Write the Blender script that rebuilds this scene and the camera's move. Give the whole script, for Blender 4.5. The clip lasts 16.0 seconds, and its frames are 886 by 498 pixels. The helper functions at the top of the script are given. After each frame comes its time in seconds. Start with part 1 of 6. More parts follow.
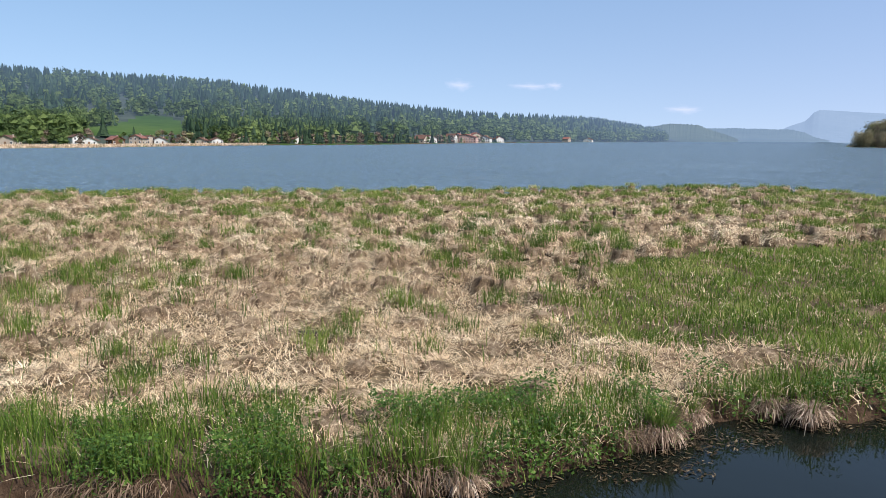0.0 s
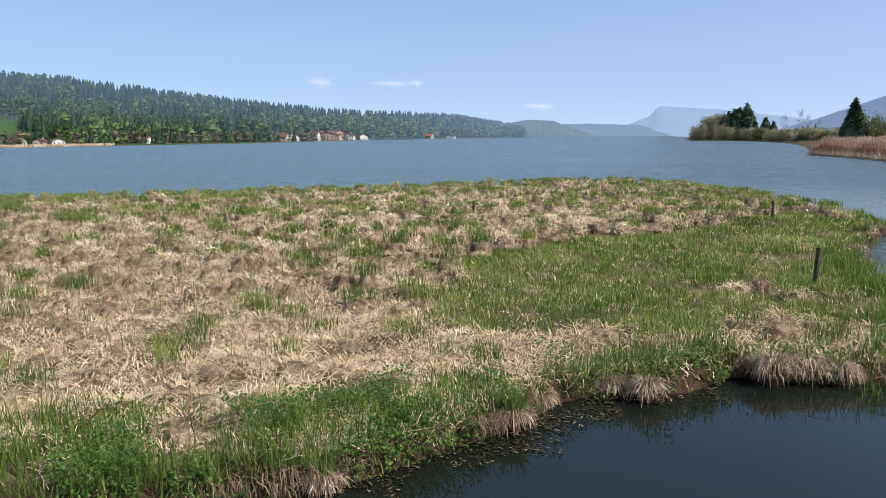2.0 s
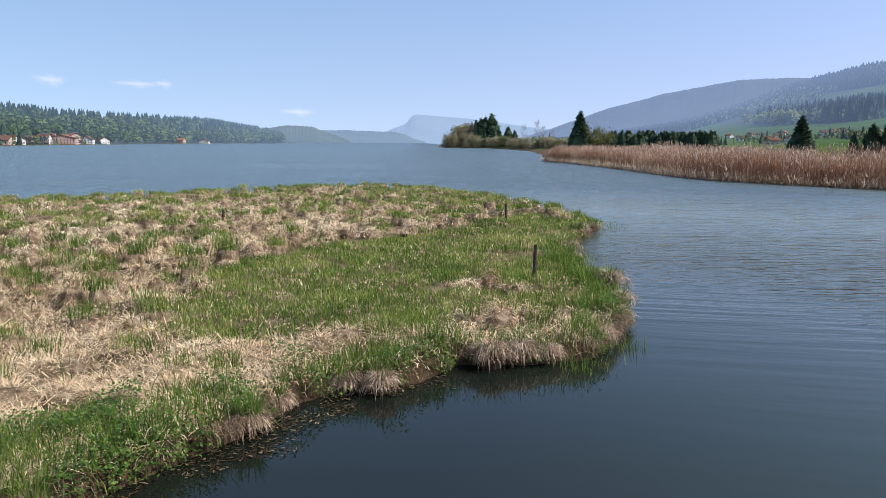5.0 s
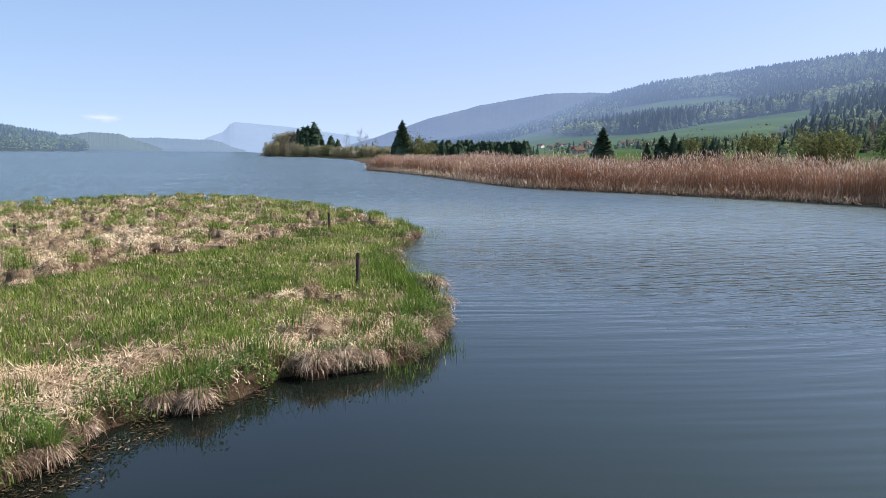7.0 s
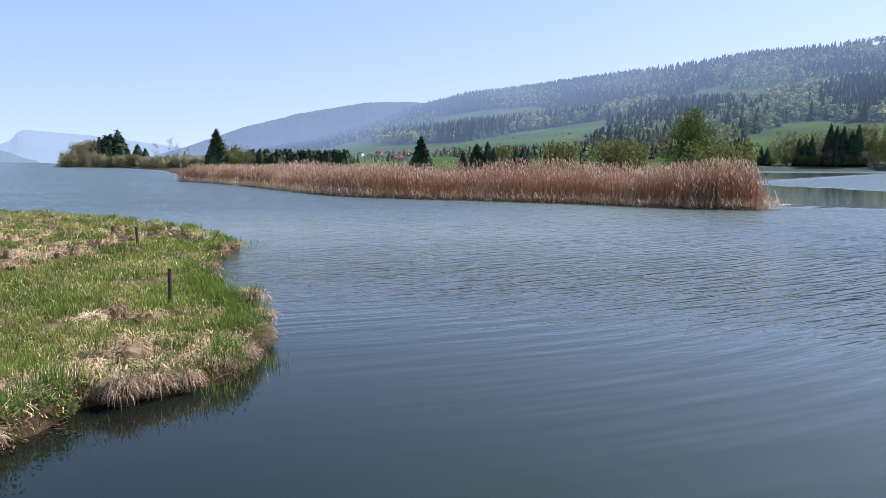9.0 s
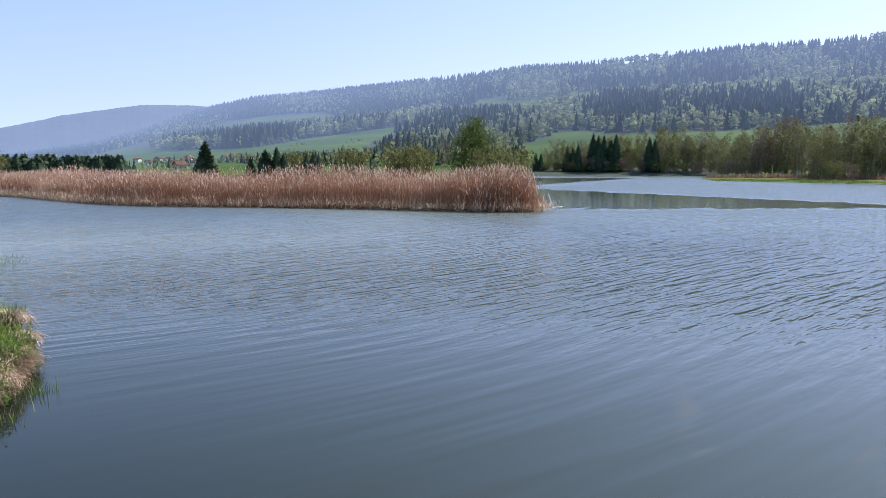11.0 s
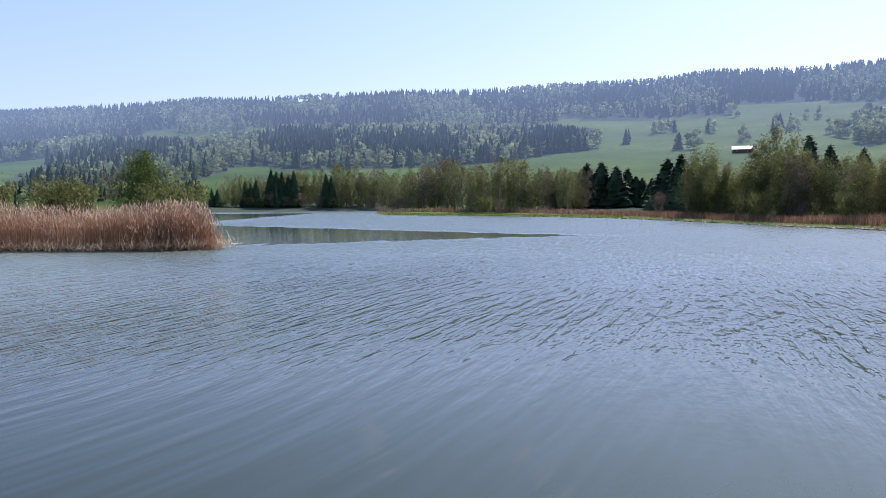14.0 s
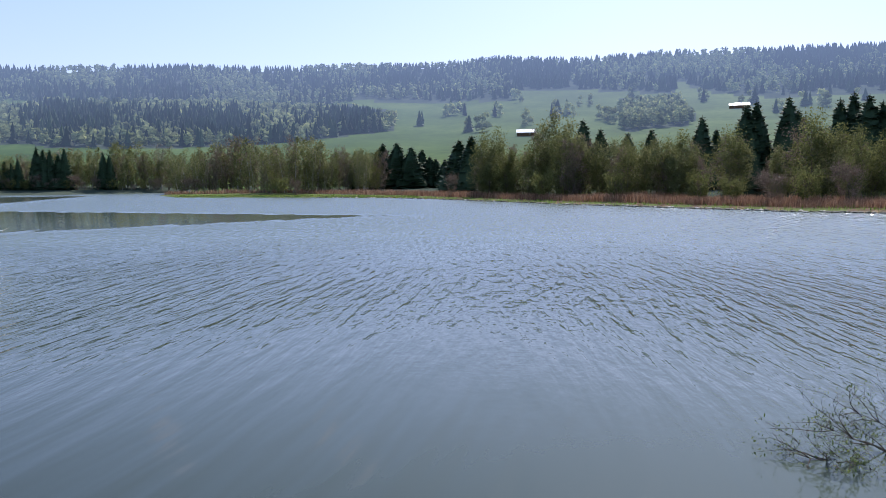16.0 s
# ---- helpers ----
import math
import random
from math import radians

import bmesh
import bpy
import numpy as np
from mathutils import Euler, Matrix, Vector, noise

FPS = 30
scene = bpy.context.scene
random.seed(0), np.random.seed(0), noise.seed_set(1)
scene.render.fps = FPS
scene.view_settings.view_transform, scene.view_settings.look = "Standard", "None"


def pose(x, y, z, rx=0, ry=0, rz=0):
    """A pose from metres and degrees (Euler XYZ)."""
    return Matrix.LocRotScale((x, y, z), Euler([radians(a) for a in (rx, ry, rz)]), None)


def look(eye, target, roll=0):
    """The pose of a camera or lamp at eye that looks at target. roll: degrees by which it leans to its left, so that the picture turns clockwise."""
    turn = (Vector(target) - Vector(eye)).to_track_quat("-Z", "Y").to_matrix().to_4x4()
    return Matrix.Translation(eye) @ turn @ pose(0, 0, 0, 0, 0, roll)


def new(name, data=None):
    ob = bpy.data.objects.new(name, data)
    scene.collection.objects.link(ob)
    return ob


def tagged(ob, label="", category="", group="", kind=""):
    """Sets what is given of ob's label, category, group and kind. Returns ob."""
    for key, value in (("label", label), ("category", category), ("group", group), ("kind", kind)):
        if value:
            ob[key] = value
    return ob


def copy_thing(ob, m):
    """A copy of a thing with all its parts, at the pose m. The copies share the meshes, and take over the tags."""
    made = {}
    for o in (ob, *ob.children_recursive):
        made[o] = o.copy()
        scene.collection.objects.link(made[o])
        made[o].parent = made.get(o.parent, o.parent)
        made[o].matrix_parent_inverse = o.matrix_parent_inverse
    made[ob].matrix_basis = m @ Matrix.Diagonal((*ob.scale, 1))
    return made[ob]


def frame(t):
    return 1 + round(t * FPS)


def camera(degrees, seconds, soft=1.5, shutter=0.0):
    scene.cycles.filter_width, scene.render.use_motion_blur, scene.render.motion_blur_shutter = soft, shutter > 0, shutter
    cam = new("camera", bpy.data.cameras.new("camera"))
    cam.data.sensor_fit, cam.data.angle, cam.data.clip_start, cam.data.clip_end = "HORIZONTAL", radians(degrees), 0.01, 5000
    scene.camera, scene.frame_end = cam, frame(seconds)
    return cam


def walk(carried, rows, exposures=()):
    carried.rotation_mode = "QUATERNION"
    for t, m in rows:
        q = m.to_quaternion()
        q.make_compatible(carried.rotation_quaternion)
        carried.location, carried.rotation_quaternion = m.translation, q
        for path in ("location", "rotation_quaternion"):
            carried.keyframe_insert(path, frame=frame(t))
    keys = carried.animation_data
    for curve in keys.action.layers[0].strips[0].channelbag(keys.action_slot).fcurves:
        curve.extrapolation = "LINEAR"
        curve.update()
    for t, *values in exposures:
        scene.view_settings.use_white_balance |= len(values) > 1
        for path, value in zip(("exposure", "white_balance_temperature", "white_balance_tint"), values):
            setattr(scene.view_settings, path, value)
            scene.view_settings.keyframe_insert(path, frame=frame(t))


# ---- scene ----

# ================= camera =================
EYE = 3.2
cam = camera(62.06, 16.0, soft=0.85)
# seconds, place, yaw to the left, pitch up, roll
PATH = [
    (0.0, -0.000, 0.000, 3.194, 26.604, -8.448, 0.246),
    (0.5, -0.018, 0.011, 3.179, 23.560, -8.399, 0.388),
    (1.0, 0.040, 0.045, 3.171, 20.861, -8.463, 0.010),
    (1.5, 0.118, 0.017, 3.179, 18.427, -8.593, -0.333),
    (2.0, 0.193, -0.008, 3.190, 16.250, -8.669, -0.369),
    (2.5, 0.271, -0.030, 3.206, 14.006, -8.626, -0.112),
    (3.0, 0.332, 0.011, 3.194, 11.677, -8.539, 0.159),
    (3.5, 0.387, -0.060, 3.208, 8.596, -8.529, 0.197),
    (4.0, 0.469, -0.135, 3.215, 4.902, -8.513, 0.204),
    (6.5, 0.692, -0.411, 3.232, -12.243, -7.594, 0.358),
    (7.0, 0.686, -0.379, 3.227, -15.720, -7.476, 0.405),
    (7.5, 0.706, -0.379, 3.230, -19.140, -7.382, 0.202),
    (8.0, 0.736, -0.399, 3.235, -22.526, -7.257, 0.059),
    (10.5, 0.737, -0.399, 3.203, -41.170, -6.213, -0.045),
    (11.0, 0.736, -0.399, 3.200, -45.519, -6.304, -0.071),
    (11.5, 0.734, -0.400, 3.200, -49.460, -6.547, -0.114),
    (12.0, 0.730, -0.403, 3.200, -53.317, -6.669, -0.173),
    (12.5, 0.725, -0.406, 3.200, -57.172, -6.219, -0.179),
    (13.0, 0.720, -0.410, 3.200, -61.349, -5.305, -0.196),
    (13.5, 0.716, -0.412, 3.200, -65.684, -4.393, -0.266),
    (14.0, 0.712, -0.414, 3.200, -70.033, -3.641, -0.298),
    (14.5, 0.710, -0.415, 3.200, -74.391, -3.512, -0.330),
    (15.0, 0.710, -0.415, 3.200, -78.671, -3.982, -0.344),
    (15.5, 0.711, -0.415, 3.200, -82.452, -4.607, -0.387),
    (16.0, 0.713, -0.415, 3.200, -85.639, -5.240, -0.518),
]


def aim(x, y, z, yaw, pitch, roll):
    a, p = radians(yaw), radians(pitch)
    ahead = Vector((-math.sin(a) * math.cos(p), math.cos(a) * math.cos(p), math.sin(p)))
    return look((x, y, z), Vector((x, y, z)) + ahead, roll)


walk(cam, [(row[0], aim(*row[1:])) for row in PATH], [(0.0, 0.34, 6450, 14), (4.0, 0.36, 6450, 14), (6.5, 0.50, 6500, 15), (8.0, 0.60, 6500, 16), (11.5, 0.73, 6500, 19), (14.0, 0.63, 6500, 18), (16.0, 0.54, 6450, 17)])

# ================= light =================
SUN_AZ, SUN_EL = 106.0, 47.0      # degrees, azimuth clockwise from +y
world = bpy.data.worlds.new("sky")
scene.world = world
world.use_nodes = True
wn, wl = world.node_tree.nodes, world.node_tree.links
sky = wn.new("ShaderNodeTexSky")
sky.sky_type, sky.sun_disc = "NISHITA", False
sky.sun_elevation, sky.sun_rotation = radians(SUN_EL), radians(SUN_AZ)
sky.altitude, sky.air_density, sky.dust_density, sky.ozone_density = 900, 1.0, 1.15, 1.5
wn["Background"].inputs["Strength"].default_value = 0.148
# the sky's lowest band is lifted a little, as the hills hide the true horizon
tc, mp = wn.new("ShaderNodeTexCoord"), wn.new("ShaderNodeMapping")
mp.inputs["Scale"].default_value, mp.inputs["Location"].default_value = (1, 1, 0.85), (0, 0, 0.13)
wl.new(tc.outputs["Generated"], mp.inputs[0])
wl.new(mp.outputs[0], sky.inputs["Vector"])
haze = wn.new("ShaderNodeMix")
haze.data_type, haze.blend_type = "RGBA", "MULTIPLY"
haze.inputs["Factor"].default_value = 1.0
haze.inputs["B"].default_value = (1.08, 1.0, 1.0, 1)
wl.new(sky.outputs[0], haze.inputs["A"])
# thin spring haze evens the sky out
veil = wn.new("ShaderNodeMix")
veil.data_type = "RGBA"
veil.inputs["Factor"].default_value = 0.28
veil.inputs["B"].default_value = (3.0, 3.8, 5.2, 1)
wl.new(haze.outputs["Result"], veil.inputs["A"])
# the hazy air is brighter towards the sun
side, bright, glare, hazed = wn.new("ShaderNodeVectorMath"), wn.new("ShaderNodeMapRange"), wn.new("ShaderNodeMix"), wn.new("ShaderNodeMix")
side.operation = "DOT_PRODUCT"
side.inputs[1].default_value = (math.sin(radians(SUN_AZ)), math.cos(radians(SUN_AZ)), 0)
wl.new(tc.outputs["Generated"], side.inputs[0])
for k, value in ((1, -0.9), (2, 0.5), (3, 0.0), (4, 1.0)):
    bright.inputs[k].default_value = value
wl.new(side.outputs["Value"], bright.inputs[0])
glare.data_type = hazed.data_type = "RGBA"
wl.new(bright.outputs[0], glare.inputs["Factor"])
glare.inputs["A"].default_value, glare.inputs["B"].default_value = (0.80, 0.885, 0.91, 1), (0.985, 0.94, 1.03, 1)
hazed.blend_type = "MULTIPLY"
hazed.inputs["Factor"].default_value = 1.0
wl.new(veil.outputs["Result"], hazed.inputs["A"])
wl.new(glare.outputs["Result"], hazed.inputs["B"])
# the glow round the sun itself, high over the right-hand hills
near, strong, aureole = wn.new("ShaderNodeVectorMath"), wn.new("ShaderNodeMapRange"), wn.new("ShaderNodeVectorMath")
near.operation, aureole.operation = "DOT_PRODUCT", "SCALE"
near.inputs[1].default_value = (math.sin(radians(SUN_AZ)) * math.cos(radians(SUN_EL)), math.cos(radians(SUN_AZ)) * math.cos(radians(SUN_EL)), math.sin(radians(SUN_EL)))
wl.new(tc.outputs["Generated"], near.inputs[0])
strong.interpolation_type = "SMOOTHSTEP"
for k, value in ((1, 0.88), (2, 1.0), (3, 1.0), (4, 1.45)):
    strong.inputs[k].default_value = value
wl.new(near.outputs["Value"], strong.inputs[0])
wl.new(hazed.outputs["Result"], aureole.inputs[0])
wl.new(strong.outputs[0], aureole.inputs["Scale"])
# deeper blue overhead, paler and warmer over the far shores
upright, rise, deep, dome = wn.new("ShaderNodeSeparateXYZ"), wn.new("ShaderNodeMapRange"), wn.new("ShaderNodeMix"), wn.new("ShaderNodeMix")
wl.new(tc.outputs["Generated"], upright.inputs[0])
for k, value in ((1, 0.02), (2, 0.30), (3, 0.0), (4, 1.0)):
    rise.inputs[k].default_value = value
wl.new(upright.outputs[2], rise.inputs[0])
deep.data_type = dome.data_type = "RGBA"
wl.new(rise.outputs[0], deep.inputs["Factor"])
deep.inputs["A"].default_value, deep.inputs["B"].default_value = (1.10, 1.05, 0.965, 1), (0.85, 1.005, 1.0, 1)
dome.blend_type = "MULTIPLY"
dome.inputs["Factor"].default_value = 1.0
wl.new(aureole.outputs[0], dome.inputs["A"])
wl.new(deep.outputs["Result"], dome.inputs["B"])
# faint small clouds low over the lake; the two higher ones, out of view, are added to brighten the water in streaks
last = dome.outputs["Result"]
for az, el, wide, high in ((-25.4, 4.05, 1.5, 0.62), (-20.0, 3.98, 2.3, 0.38), (-18.2, 4.02, 0.9, 0.45), (-8.8, 2.2, 1.9, 0.45), (64.5, 18.6, 1.6, 2.2), (77.8, 20.2, 1.8, 2.6)):
    a, e = radians(az), radians(el)
    cm = wn.new("ShaderNodeMapping")
    cm.vector_type = "TEXTURE"
    cm.inputs["Location"].default_value = (math.sin(a) * math.cos(e), math.cos(a) * math.cos(e), math.sin(e))
    cm.inputs["Rotation"].default_value = (0, 0, -a)
    cm.inputs["Scale"].default_value = (radians(wide), 1, radians(high))
    wl.new(tc.outputs["Generated"], cm.inputs[0])
    ln, ns = wn.new("ShaderNodeVectorMath"), wn.new("ShaderNodeTexNoise")
    ln.operation = "LENGTH"
    wl.new(cm.outputs[0], ln.inputs[0])
    ns.inputs["Scale"].default_value, ns.inputs["Detail"].default_value = 1.6, 5
    wl.new(cm.outputs[0], ns.inputs["Vector"])
    ad = wn.new("ShaderNodeMath")
    ad.operation = "MULTIPLY_ADD"
    wl.new(ns.outputs[0], ad.inputs[0])
    ad.inputs[1].default_value = 1.5
    wl.new(ln.outputs["Value"], ad.inputs[2])
    mr = wn.new("ShaderNodeMapRange")
    mr.interpolation_type = "SMOOTHSTEP"
    for k, value in ((1, 0.5), (2, 1.6), (3, 0.30), (4, 0.0)):
        mr.inputs[k].default_value = value
    wl.new(ad.outputs[0], mr.inputs[0])
    mx = wn.new("ShaderNodeMix")
    mx.data_type = "RGBA"
    wl.new(mr.outputs[0], mx.inputs["Factor"])
    wl.new(last, mx.inputs["A"])
    mx.inputs["B"].default_value = (7.2, 6.6, 7.4, 1)
    last = mx.outputs["Result"]
wl.new(last, wn["Background"].inputs["Color"])
sun = new("sun", bpy.data.lights.new("sun", "SUN"))
sun.data.energy, sun.data.angle, sun.data.color = 4.5, radians(0.53), (1.0, 0.95, 0.87)
_a, _e = radians(SUN_AZ), radians(SUN_EL)
sun.matrix_world = look((math.sin(_a) * math.cos(_e) * 50, math.cos(_a) * math.cos(_e) * 50, math.sin(_e) * 50), (0, 0, 0))

# ================= materials =================
RNG = np.random.default_rng(7)


def node_mat(name):
    m = bpy.data.materials.new(name)
    m.use_nodes = True
    nt = m.node_tree
    return m, nt.nodes, nt.links, nt.nodes["Principled BSDF"]


def ramp(nodes, stops):
    r = nodes.new("ShaderNodeValToRGB")
    while len(r.color_ramp.elements) < len(stops):
        r.color_ramp.elements.new(0.5)
    for e, (p, c) in zip(r.color_ramp.elements, stops):
        e.position, e.color = p, (*c, 1)
    return r


def noise_tex(nodes, links, scale, detail=4.0, rough=0.55, stretch=None):
    co = nodes.new("ShaderNodeNewGeometry")
    n = nodes.new("ShaderNodeTexNoise")
    n.inputs["Scale"].default_value, n.inputs["Detail"].default_value, n.inputs["Roughness"].default_value = scale, detail, rough
    src = co.outputs["Position"]
    if stretch:
        mp = nodes.new("ShaderNodeMapping")
        mp.inputs["Scale"].default_value = stretch
        links.new(src, mp.inputs[0])
        src = mp.outputs[0]
    links.new(src, n.inputs["Vector"])
    return n


def surface(name, stops, scale, rough=0.9, bump=0.3, fine=None, depth=0.05, gloss=0.05):
    """Matt surface: colour from noise at two scales, with a fine relief."""
    m, n, l, b = node_mat(name)
    a, c = noise_tex(n, l, scale), noise_tex(n, l, fine or scale * 9)
    mix = n.new("ShaderNodeMath")
    mix.operation = "MULTIPLY_ADD"
    l.new(c.outputs[0], mix.inputs[0])
    mix.inputs[1].default_value = 0.45
    ad = n.new("ShaderNodeMath")
    ad.operation = "MULTIPLY_ADD"
    l.new(a.outputs[0], ad.inputs[0])
    ad.inputs[1].default_value, ad.inputs[2].default_value = 1.0, -0.22
    l.new(ad.outputs[0], mix.inputs[2])
    r = ramp(n, stops)
    l.new(mix.outputs[0], r.inputs[0])
    l.new(r.outputs[0], b.inputs["Base Color"])
    b.inputs["Roughness"].default_value = rough
    b.inputs["Specular IOR Level"].default_value = gloss
    bp = n.new("ShaderNodeBump")
    bp.inputs["Strength"].default_value, bp.inputs["Distance"].default_value = bump, depth
    l.new(c.outputs[0], bp.inputs["Height"])
    l.new(bp.outputs[0], b.inputs["Normal"])
    return m


def foliage(name, stops, translucent=0.3, attribute=False, rough=0.7):
    """Leaf, needle or blade: colour differs from piece to piece; lets some light through."""
    m, n, l, b = node_mat(name)
    r = ramp(n, stops)
    if attribute:
        at = n.new("ShaderNodeAttribute")
        at.attribute_name = "tint"
        l.new(at.outputs["Fac"], r.inputs[0])
    else:
        g = n.new("ShaderNodeNewGeometry")
        l.new(g.outputs["Random Per Island"], r.inputs[0])
    l.new(r.outputs[0], b.inputs["Base Color"])
    b.inputs["Roughness"].default_value = rough
    b.inputs["Specular IOR Level"].default_value = 0.1
    tr, mx = n.new("ShaderNodeBsdfTranslucent"), n.new("ShaderNodeMixShader")
    l.new(r.outputs[0], tr.inputs[0])
    mx.inputs[0].default_value = translucent
    l.new(b.outputs[0], mx.inputs[1])
    l.new(tr.outputs[0], mx.inputs[2])
    out = n["Material Output"]
    l.new(mx.outputs[0], out.inputs["Surface"])
    return m


HAZE_REACH = 2550.0      # metres over which the painted haze hides about two thirds of a surface


def far_haze_glow(m, start=420.0):
    """Backdrop material: the valley's spring haze, painted on as a glow that grows with distance from the bridge,
    brighter and paler towards the sun.
    """
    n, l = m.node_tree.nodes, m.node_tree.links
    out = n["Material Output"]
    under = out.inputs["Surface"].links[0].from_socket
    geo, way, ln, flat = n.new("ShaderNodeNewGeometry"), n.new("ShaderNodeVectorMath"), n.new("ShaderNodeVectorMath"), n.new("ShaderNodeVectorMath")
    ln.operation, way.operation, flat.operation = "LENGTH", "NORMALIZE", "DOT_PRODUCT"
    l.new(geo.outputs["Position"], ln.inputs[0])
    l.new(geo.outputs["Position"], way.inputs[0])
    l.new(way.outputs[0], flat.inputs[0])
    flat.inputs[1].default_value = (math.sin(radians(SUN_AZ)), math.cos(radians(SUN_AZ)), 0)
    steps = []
    for op, value in (("SUBTRACT", start), ("MAXIMUM", 0.0), ("DIVIDE", -HAZE_REACH), ("EXPONENT", None)):
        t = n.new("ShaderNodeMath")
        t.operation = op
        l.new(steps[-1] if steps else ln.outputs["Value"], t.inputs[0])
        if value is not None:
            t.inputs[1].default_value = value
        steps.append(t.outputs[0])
    tone = ramp(n, [(0.0, HAZE_SHADE), (1.0, HAZE_SUN)])
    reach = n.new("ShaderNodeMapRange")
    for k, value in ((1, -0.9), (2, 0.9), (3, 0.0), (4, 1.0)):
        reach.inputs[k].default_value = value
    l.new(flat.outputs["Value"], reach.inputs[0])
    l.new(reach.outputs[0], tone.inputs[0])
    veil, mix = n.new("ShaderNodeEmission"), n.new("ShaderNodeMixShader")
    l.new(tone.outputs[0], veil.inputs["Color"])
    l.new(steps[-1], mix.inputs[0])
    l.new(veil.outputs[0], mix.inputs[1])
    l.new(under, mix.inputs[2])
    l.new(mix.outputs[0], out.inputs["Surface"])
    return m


# glow colours of the painted haze, away from the sun and towards it
HAZE_SHADE, HAZE_SUN = (0.19, 0.29, 0.46), (0.255, 0.365, 0.61)
M_SOIL = surface("marsh_soil", [(0.2, (0.03, 0.022, 0.012)), (0.4, (0.085, 0.062, 0.034)), (0.58, (0.17, 0.127, 0.074)), (0.78, (0.30, 0.235, 0.145))], 1.3, bump=0.9, fine=30, depth=0.05)
M_MEADOW = far_haze_glow(surface("meadow_grass", [(0.25, (0.026, 0.056, 0.010)), (0.5, (0.045, 0.086, 0.015)), (0.75, (0.078, 0.122, 0.026))], 0.010, fine=0.12, depth=0.1))
M_WOODFLOOR = far_haze_glow(surface("wood_floor", [(0.3, (0.045, 0.06, 0.048)), (0.7, (0.075, 0.092, 0.072))], 0.03, fine=0.5, depth=0.5, gloss=0.0))
M_SHORE = surface("shore_litter", [(0.25, (0.04, 0.028, 0.017)), (0.5, (0.08, 0.053, 0.032)), (0.75, (0.14, 0.092, 0.056))], 0.3, fine=5, depth=0.05)
M_STRAW = foliage("dead_sedge", [(0.0, (0.22, 0.14, 0.08)), (0.3, (0.47, 0.34, 0.215)), (0.65, (0.68, 0.52, 0.355)), (1.0, (0.88, 0.74, 0.55))], 0.15)
M_STRAWFIELD = foliage("combed_dead_sedge", [(0.0, (0.16, 0.095, 0.050)), (0.3, (0.45, 0.315, 0.180)), (0.65, (0.75, 0.575, 0.36)), (1.0, (0.94, 0.80, 0.55))], 0.18, True)
M_BLADEFIELD = foliage("young_sedge", [(0.0, (0.046, 0.092, 0.016)), (0.4, (0.100, 0.165, 0.026)), (0.75, (0.175, 0.245, 0.040)), (1.0, (0.38, 0.39, 0.13))], 0.35, True)
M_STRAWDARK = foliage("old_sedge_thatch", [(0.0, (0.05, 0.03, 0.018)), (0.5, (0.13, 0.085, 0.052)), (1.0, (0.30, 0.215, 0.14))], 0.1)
M_MOUND = surface("tussock_thatch", [(0.3, (0.09, 0.06, 0.035)), (0.5, (0.26, 0.185, 0.115)), (0.72, (0.50, 0.385, 0.255))], 5.0, fine=70, depth=0.06, bump=0.9)
M_PEAT = surface("dark_peat", [(0.3, (0.03, 0.018, 0.011)), (0.7, (0.085, 0.055, 0.034))], 9, fine=45, depth=0.03, bump=0.8)
M_BLADE = foliage("green_sedge", [(0.0, (0.066, 0.118, 0.018)), (0.5, (0.135, 0.215, 0.038)), (0.85, (0.20, 0.29, 0.055)), (1.0, (0.40, 0.42, 0.16))], 0.35)
M_LEAF = foliage("bank_herb_leaf", [(0.0, (0.036, 0.080, 0.016)), (0.6, (0.080, 0.152, 0.028)), (1.0, (0.155, 0.25, 0.052))], 0.35, rough=0.5)
M_REED = foliage("dry_reed", [(0.0, (0.14, 0.062, 0.038)), (0.45, (0.32, 0.165, 0.095)), (0.8, (0.47, 0.28, 0.175)), (1.0, (0.66, 0.48, 0.33))], 0.36, True)
M_PLUME = foliage("reed_plume", [(0.0, (0.28, 0.17, 0.11)), (1.0, (0.66, 0.52, 0.40))], 0.3)
M_SPIT = surface("wet_green_turf", [(0.25, (0.05, 0.065, 0.018)), (0.5, (0.075, 0.105, 0.024)), (0.75, (0.12, 0.13, 0.045))], 0.15, fine=2.5, depth=0.04)
M_CONIFER = far_haze_glow(foliage("spruce_wood", [(0.0, (0.014, 0.030, 0.017)), (0.6, (0.028, 0.054, 0.028)), (1.0, (0.05, 0.085, 0.04))], 0.08, True))
M_BROAD = far_haze_glow(foliage("leafy_wood", [(0.0, (0.052, 0.084, 0.028)), (0.5, (0.092, 0.138, 0.042)), (1.0, (0.165, 0.22, 0.068))], 0.3, True))
M_BROAD_PALE = far_haze_glow(foliage("pale_leafy_wood", [(0.0, (0.10, 0.125, 0.055)), (0.5, (0.21, 0.245, 0.11)), (1.0, (0.36, 0.39, 0.18))], 0.45, True))
M_BARE_WOOD = far_haze_glow(foliage("budding_shore_wood", [(0.0, (0.10, 0.075, 0.055)), (0.6, (0.19, 0.145, 0.10)), (1.0, (0.22, 0.24, 0.10))], 0.2, True))

# ================= mesh helpers =================


